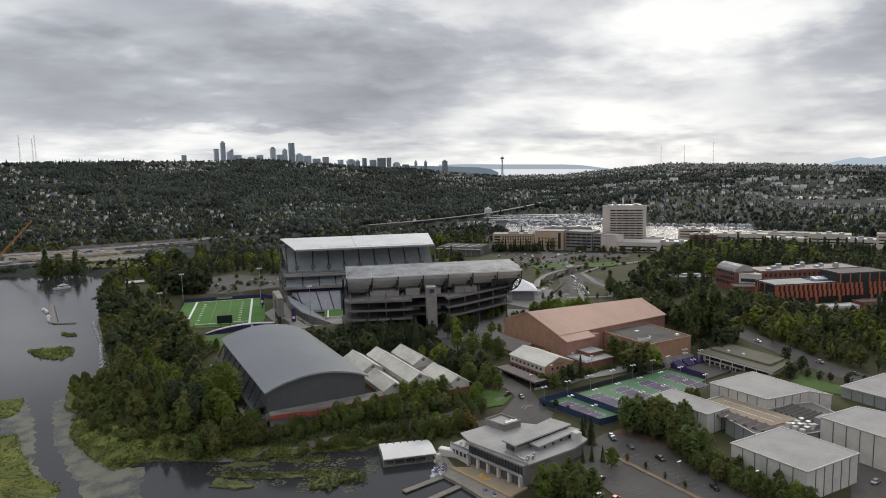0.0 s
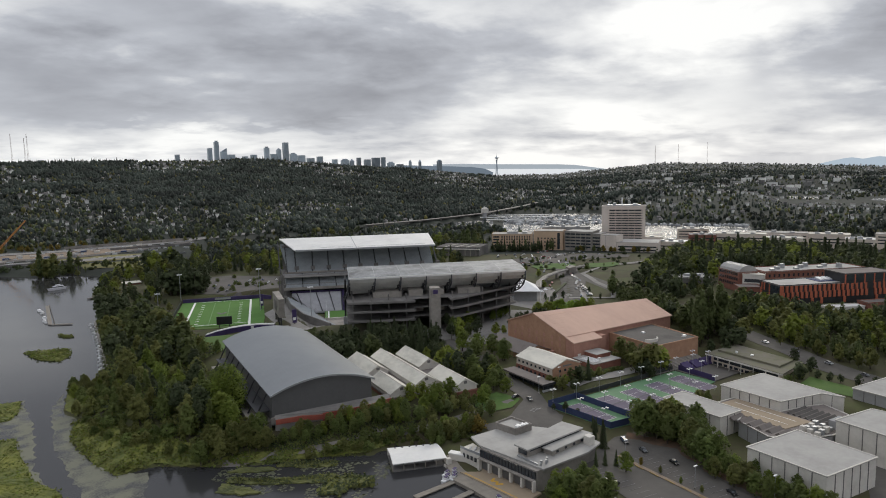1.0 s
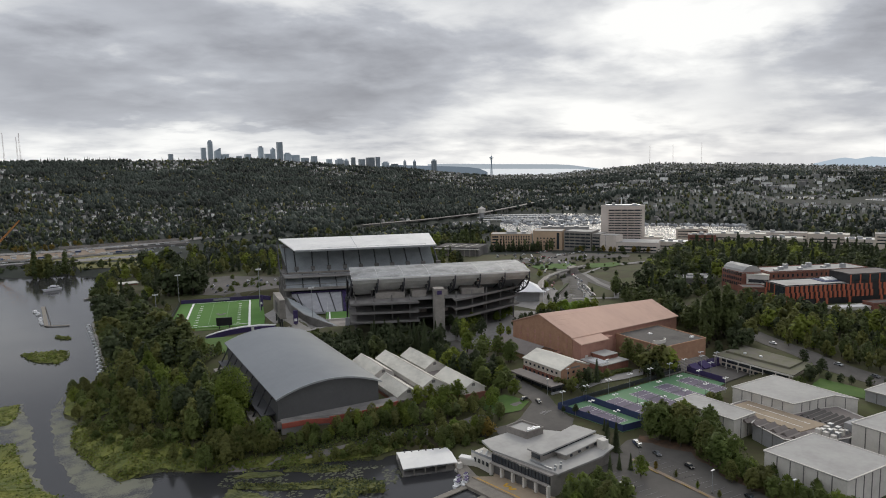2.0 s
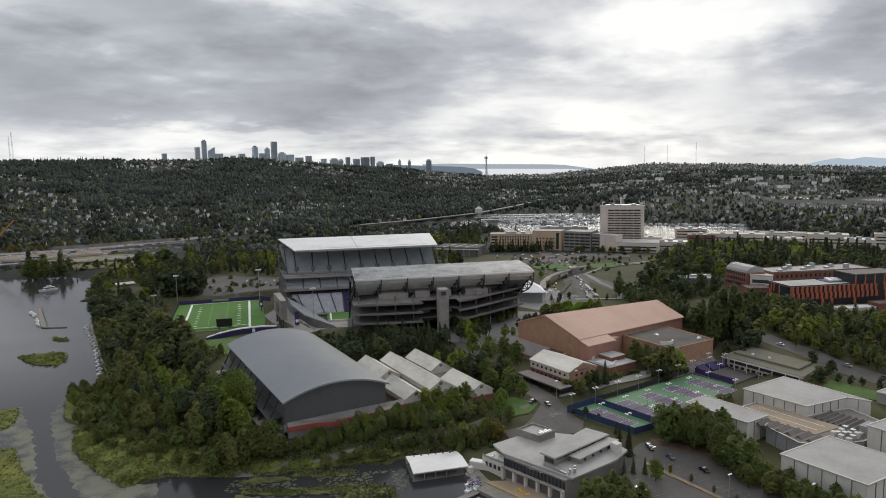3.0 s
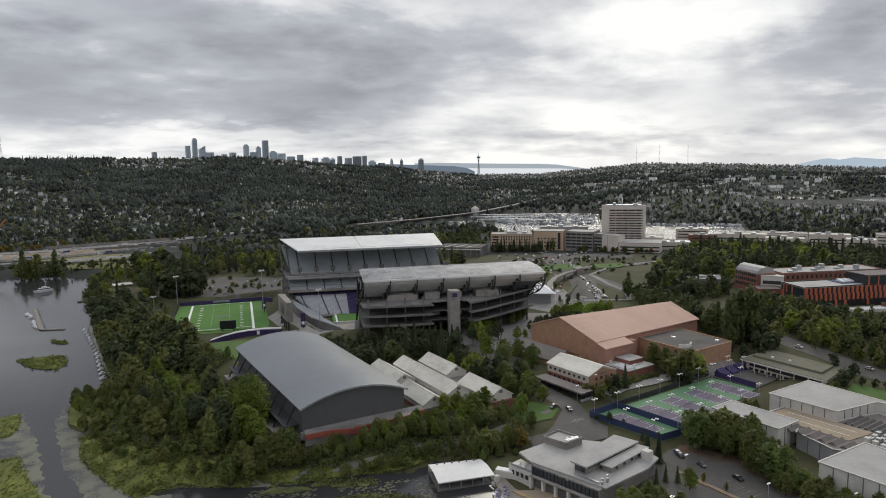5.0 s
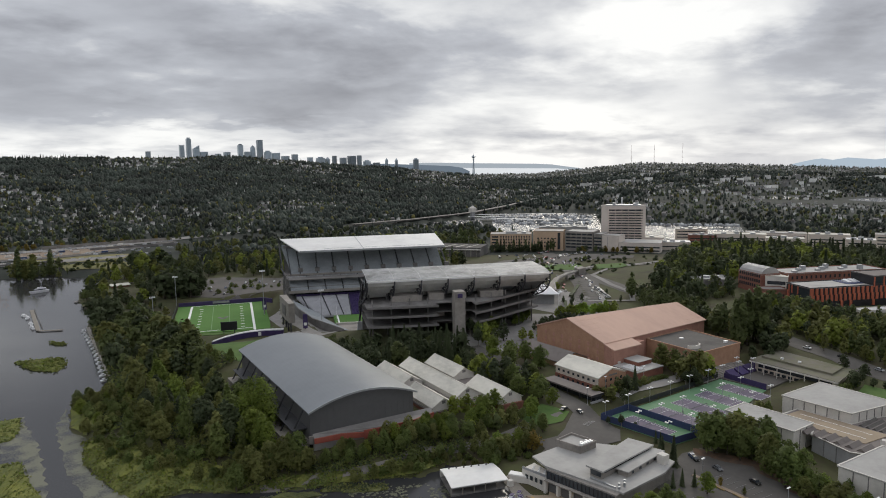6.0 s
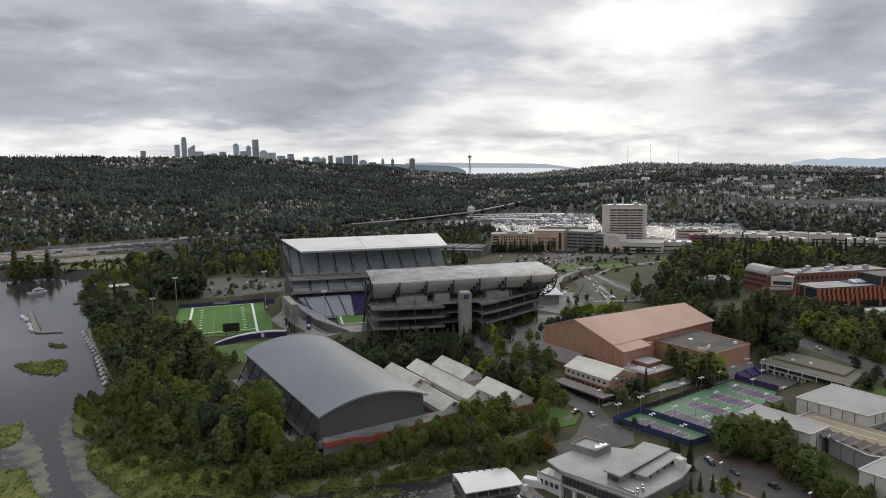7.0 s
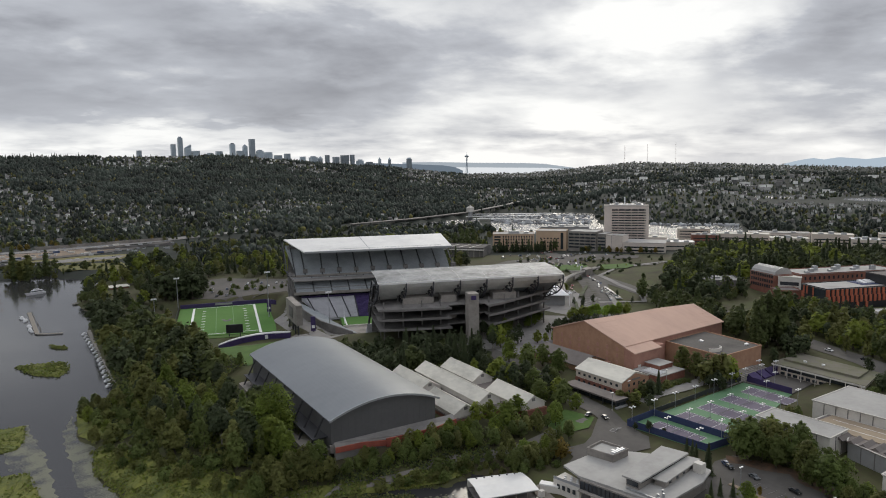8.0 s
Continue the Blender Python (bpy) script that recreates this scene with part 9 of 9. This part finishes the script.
def crown_shapes(seed, conifers):
    """Jagged little crowns within a unit height, no two alike: rings of boughs drawn up to a top."""
    r = np.random.RandomState(seed)
    out = []
    for _ in range(24):
        levels = ((0.04, 0.20), (0.42, 0.125), (0.74, 0.055)) if conifers else ((0.06, 0.27), (0.46, 0.40), (0.80, 0.25))
        v = []
        for k, (z, rad) in enumerate(levels):
            a = np.arange(5) * 1.2566 + r.rand(5) * 0.8 + k * 0.63
            q = rad * (0.62 + 0.72 * r.rand(5))
            v += list(zip(q * np.cos(a), q * np.sin(a), z + 0.16 * (r.rand(5) - 0.5)))
        v.append((0.08 * r.randn(), 0.08 * r.randn(), 1.0) if not conifers else (0.0, 0.0, 1.08))
        out.append(np.array(v))
    return out


CROWN_FACES = np.array([f for k in (0, 5) for i in range(5) for f in ((k + i, k + (i + 1) % 5, k + 5 + i), (k + (i + 1) % 5, k + 5 + (i + 1) % 5, k + 5 + i))] + [(10 + i, 10 + (i + 1) % 5, 15) for i in range(5)])


def far_woods():
    """Crowns over the far slopes, by what covers each place."""
    r = random.Random(11)
    rounds, cones = crown_shapes(3, False), crown_shapes(8, True)
    heaps = {"wood": [], "olive": [], "garden": [], "conifer": []}
    pts = [far_point(r) for _ in range(38000)]
    z = height(np.array([q[2] for q in pts]), np.array([q[3] for q in pts]))
    for (az, rr, x, y), zz in zip(pts, z):
        if zz < 0.8 or land_far_clear(az, rr):
            continue
        q = quarter(az, rr, x, y)
        if r.random() < (0.0, 0.10, 0.36)[q] or (rr > 3200 and r.random() < 0.35):
            continue
        k = r.random()
        if q == 0:
            key, h = ("conifer", r.uniform(13, 22)) if k < 0.16 else ("wood", r.uniform(9, 15)) if k < 0.95 else ("olive", r.uniform(8, 13))
        else:
            key, h = ("conifer", r.uniform(9, 17)) if k < 0.14 else ("wood", r.uniform(5, 11)) if k < 0.55 else ("garden", r.uniform(4, 9)) if k < 0.86 else ("olive", r.uniform(4, 9))
        if rr > 3300:
            h *= 0.8
        if 24 < az and 1600 < rr < 1950:
            h *= 0.55
        heaps[key].append((x, y, zz - 0.5, h, h * r.uniform(0.75, 1.15), r.random() * 6.283, r.randrange(24)))
    for key, leaf, label in (("wood", LEAF_FAR_HAZED, "mixed dark woods covering the far hillsides"), ("olive", LEAF_FAR_OLIVE, "olive and autumn trees on the far hillsides"),
                             ("garden", LEAF_GARDEN, "green trees between far houses"), ("conifer", LEAF_FAR_HAZED, "dark conifers on the far hillsides")):
        shapes = cones if key == "conifer" else rounds
        vs, fs = [], []
        for i, (x, y, zz, h, w, turn, k) in enumerate(heaps[key]):
            c, s = math.cos(turn), math.sin(turn)
            v = shapes[k]
            vs.append(np.stack([x + w * (v[:, 0] * c - v[:, 1] * s), y + w * (v[:, 0] * s + v[:, 1] * c), zz + h * v[:, 2]], 1))
            fs.append(CROWN_FACES + 16 * i)
        me = quick_mesh("far_woods", np.concatenate(vs), np.concatenate(fs))
        me.polygons.foreach_set("use_smooth", np.ones(len(me.polygons), bool))
        single("far_woods", me, leaf, label, "trees", "stuff")


far_woods()


def far_houses(seed, tries):
    r = random.Random(seed)
    wv, wf, rv, rf = [], [], [], []
    pts = [far_point(r, 1200) for _ in range(tries)]
    z = height(np.array([p[2] for p in pts]), np.array([p[3] for p in pts]))
    for (az, rr, x, y), zz in zip(pts, z):
        if zz < 1.0 or land_far_clear(az, rr):
            continue
        q = quarter(az, rr, x, y)
        if r.random() > (0.035, 0.36 if -14 < az < 5 else 0.22 if az < 5 else 0.36, 0.42)[q] or (rr > 3550 and r.random() < 0.5):
            continue
        a, b, h = r.uniform(2.6, 5.2), r.uniform(2.4, 3.8), r.uniform(4.5, 8)
        if rr < 1800:
            a, b, h = a * 0.78, b * 0.78, h * 0.85
        flat = False
        if q == 2 and 2550 < rr < 3050 and r.random() < 0.30:
            a, b, h, flat = r.uniform(9, 20), r.uniform(6, 9), r.uniform(8, 15), True
        turn = r.choice((0.3, 1.87)) + r.uniform(-0.2, 0.2)
        c, s = math.cos(turn), math.sin(turn)
        put_ = lambda p, q, w: (x + p * c - q * s, y + p * s + q * c, zz + w)
        k = len(wv)
        up = 0.4 if flat else b * r.uniform(0.5, 0.9)
        wv += [put_(p, q, w) for w in (-2, h) for p, q in ((-a, -b), (a, -b), (a, b), (-a, b))] + [put_(-a, 0, h + up), put_(a, 0, h + up)]
        wf += [tuple(i + k for i in f) for f in ((0, 1, 5, 4), (1, 2, 6, 5), (2, 3, 7, 6), (3, 0, 4, 7), (0 + 4, 7, 8, 8), (5, 6, 9, 9))][:4]
        k = len(rv)
        e = 0.5
        rv += [put_(-a - e, -b - e, h - 0.3), put_(a + e, -b - e, h - 0.3), put_(a + e, 0, h + up), put_(-a - e, 0, h + up), put_(a + e, b + e, h - 0.3), put_(-a - e, b + e, h - 0.3)]
        rf += [(k, k + 1, k + 2, k + 3), (k + 3, k + 2, k + 4, k + 5)]
    single("far_houses", quick_mesh("far_houses", wv, wf), HOUSE_WALL, "pale walls of many small far houses among trees", "houses", "stuff")
    single("far_house_roofs", quick_mesh("far_house_roofs", rv, rf), HOUSE_ROOF, "grey and brown roofs of many small far houses", "houses", "stuff")


far_houses(21, 15000)


# ---- far city towers on the skyline ----
for px, py, wide, cap in ((334, 275, 9, 0), (391, 264, 9, 0), (403, 251, 9, 1), (415, 268, 12, 2), (428, 275, 14, 0), (467, 275, 12, 0), (452, 278, 10, 0), (490, 261, 10, 1), (511, 265, 9, 3),
                          (502, 274, 12, 0), (523, 254, 11, 0), (536, 272, 13, 1), (550, 276, 14, 0), (582, 278, 11, 0), (566, 281, 14, 0), (608, 283, 10, 0), (626, 282, 15, 1), (638, 284, 8, 3),
                          (650, 280, 8, 0), (665, 283, 12, 0), (680, 280, 15, 0), (693, 279, 8, 0), (706, 287, 13, 1), (722, 291, 12, 0), (740, 285, 5, 3), (757, 285, 5, 3), (791, 283, 9, 1), (97, 285, 9, 0)):
    x, y = by_bearing(px, 4650)
    top = level_of(px, py, 4650)
    w = wide / 1203 * 4650 / 2 * 0.76
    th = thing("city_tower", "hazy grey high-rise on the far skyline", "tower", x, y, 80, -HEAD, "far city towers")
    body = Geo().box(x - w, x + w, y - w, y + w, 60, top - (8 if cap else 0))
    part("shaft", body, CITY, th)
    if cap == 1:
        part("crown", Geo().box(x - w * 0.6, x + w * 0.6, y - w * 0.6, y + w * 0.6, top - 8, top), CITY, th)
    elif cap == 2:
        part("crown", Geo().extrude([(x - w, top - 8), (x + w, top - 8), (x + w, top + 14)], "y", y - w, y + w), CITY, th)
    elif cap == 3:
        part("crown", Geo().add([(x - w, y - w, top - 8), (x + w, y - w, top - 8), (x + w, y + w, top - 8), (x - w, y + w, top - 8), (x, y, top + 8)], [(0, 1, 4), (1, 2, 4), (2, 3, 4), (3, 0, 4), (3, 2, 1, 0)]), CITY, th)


def needle_tower():
    x, y = by_bearing(892, 4700)
    top, base = level_of(892, 274, 4700), 40
    th = thing("observation_tower", "slender observation tower with a saucer top on the skyline", "tower", x, y, base)
    g = Geo()
    for k in range(3):
        a = k * 2.094
        g.tube((x + 9 * math.cos(a), y + 9 * math.sin(a), base), (x + 2.6 * math.cos(a), y + 2.6 * math.sin(a), top - 60), 2, 1.6)
        g.tube((x + 2.6 * math.cos(a), y + 2.6 * math.sin(a), top - 60), (x + 6 * math.cos(a), y + 6 * math.sin(a), top - 26), 1.6, 1.6)
    g.tube((x, y, base), (x, y, top - 26), 2.2, 2.2)
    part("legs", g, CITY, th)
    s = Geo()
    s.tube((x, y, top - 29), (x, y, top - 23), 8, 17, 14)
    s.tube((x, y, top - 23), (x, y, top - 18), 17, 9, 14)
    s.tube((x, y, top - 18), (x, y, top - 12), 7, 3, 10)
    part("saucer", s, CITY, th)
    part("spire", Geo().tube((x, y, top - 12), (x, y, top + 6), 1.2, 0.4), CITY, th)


needle_tower()


def mast(px, py, dist, base, wire):
    x, y = by_bearing(px, dist)
    top = level_of(px, py, dist)
    th = thing("radio_mast", "thin lattice radio mast on the far ridge", "mast", x, y, base, 0, "radio masts")
    w = 3.2
    g = Geo()
    for a in range(3):
        p = (w * math.cos(a * 2.094), w * math.sin(a * 2.094))
        g.bar((x + p[0], y + p[1], base), (x + p[0] * 0.3, y + p[1] * 0.3, top), wire)
    n = 14
    for k in range(n):
        z0, z1 = base + (top - base) * k / n, base + (top - base) * (k + 1) / n
        g.bar((x - w * (1 - k / n), y, z0), (x + w * (1 - k / n), y, z1), wire * 0.8)
    part("lattice", g, MAST_RED, th)


for px, py in ((47, 240), (70, 247), (75, 240)):
    mast(px, py, 2950, 130, 0.5)
for px, py in ((1171, 258), (1212, 256), (1263, 252)):
    mast(px, py, 4250, 80, 0.32)
x, y = by_bearing(168, 2780)
th = thing("church", "pale church with a pointed spire on the ridge", "church", x, y, 150)
zt = level_of(168, 282, 2780)
part("nave", Geo().box(x - 20, x + 4, y - 6, y + 6, 140, zt - 20), WALL_WHITE, th)
part("spire", Geo().tube((x, y, 140), (x, y, zt - 12), 3.5, 3, 8).tube((x, y, zt - 12), (x, y, zt), 3, 0.2, 8), WALL_WHITE, th)


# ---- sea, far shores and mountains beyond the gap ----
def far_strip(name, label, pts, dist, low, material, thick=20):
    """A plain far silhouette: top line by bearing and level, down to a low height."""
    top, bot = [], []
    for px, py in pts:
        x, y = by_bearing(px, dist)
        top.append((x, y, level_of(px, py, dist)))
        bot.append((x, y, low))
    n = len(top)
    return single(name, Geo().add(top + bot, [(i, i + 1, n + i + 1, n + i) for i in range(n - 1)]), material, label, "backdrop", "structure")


# backdrop colour that shines by itself, its brightness and distance haze painted in
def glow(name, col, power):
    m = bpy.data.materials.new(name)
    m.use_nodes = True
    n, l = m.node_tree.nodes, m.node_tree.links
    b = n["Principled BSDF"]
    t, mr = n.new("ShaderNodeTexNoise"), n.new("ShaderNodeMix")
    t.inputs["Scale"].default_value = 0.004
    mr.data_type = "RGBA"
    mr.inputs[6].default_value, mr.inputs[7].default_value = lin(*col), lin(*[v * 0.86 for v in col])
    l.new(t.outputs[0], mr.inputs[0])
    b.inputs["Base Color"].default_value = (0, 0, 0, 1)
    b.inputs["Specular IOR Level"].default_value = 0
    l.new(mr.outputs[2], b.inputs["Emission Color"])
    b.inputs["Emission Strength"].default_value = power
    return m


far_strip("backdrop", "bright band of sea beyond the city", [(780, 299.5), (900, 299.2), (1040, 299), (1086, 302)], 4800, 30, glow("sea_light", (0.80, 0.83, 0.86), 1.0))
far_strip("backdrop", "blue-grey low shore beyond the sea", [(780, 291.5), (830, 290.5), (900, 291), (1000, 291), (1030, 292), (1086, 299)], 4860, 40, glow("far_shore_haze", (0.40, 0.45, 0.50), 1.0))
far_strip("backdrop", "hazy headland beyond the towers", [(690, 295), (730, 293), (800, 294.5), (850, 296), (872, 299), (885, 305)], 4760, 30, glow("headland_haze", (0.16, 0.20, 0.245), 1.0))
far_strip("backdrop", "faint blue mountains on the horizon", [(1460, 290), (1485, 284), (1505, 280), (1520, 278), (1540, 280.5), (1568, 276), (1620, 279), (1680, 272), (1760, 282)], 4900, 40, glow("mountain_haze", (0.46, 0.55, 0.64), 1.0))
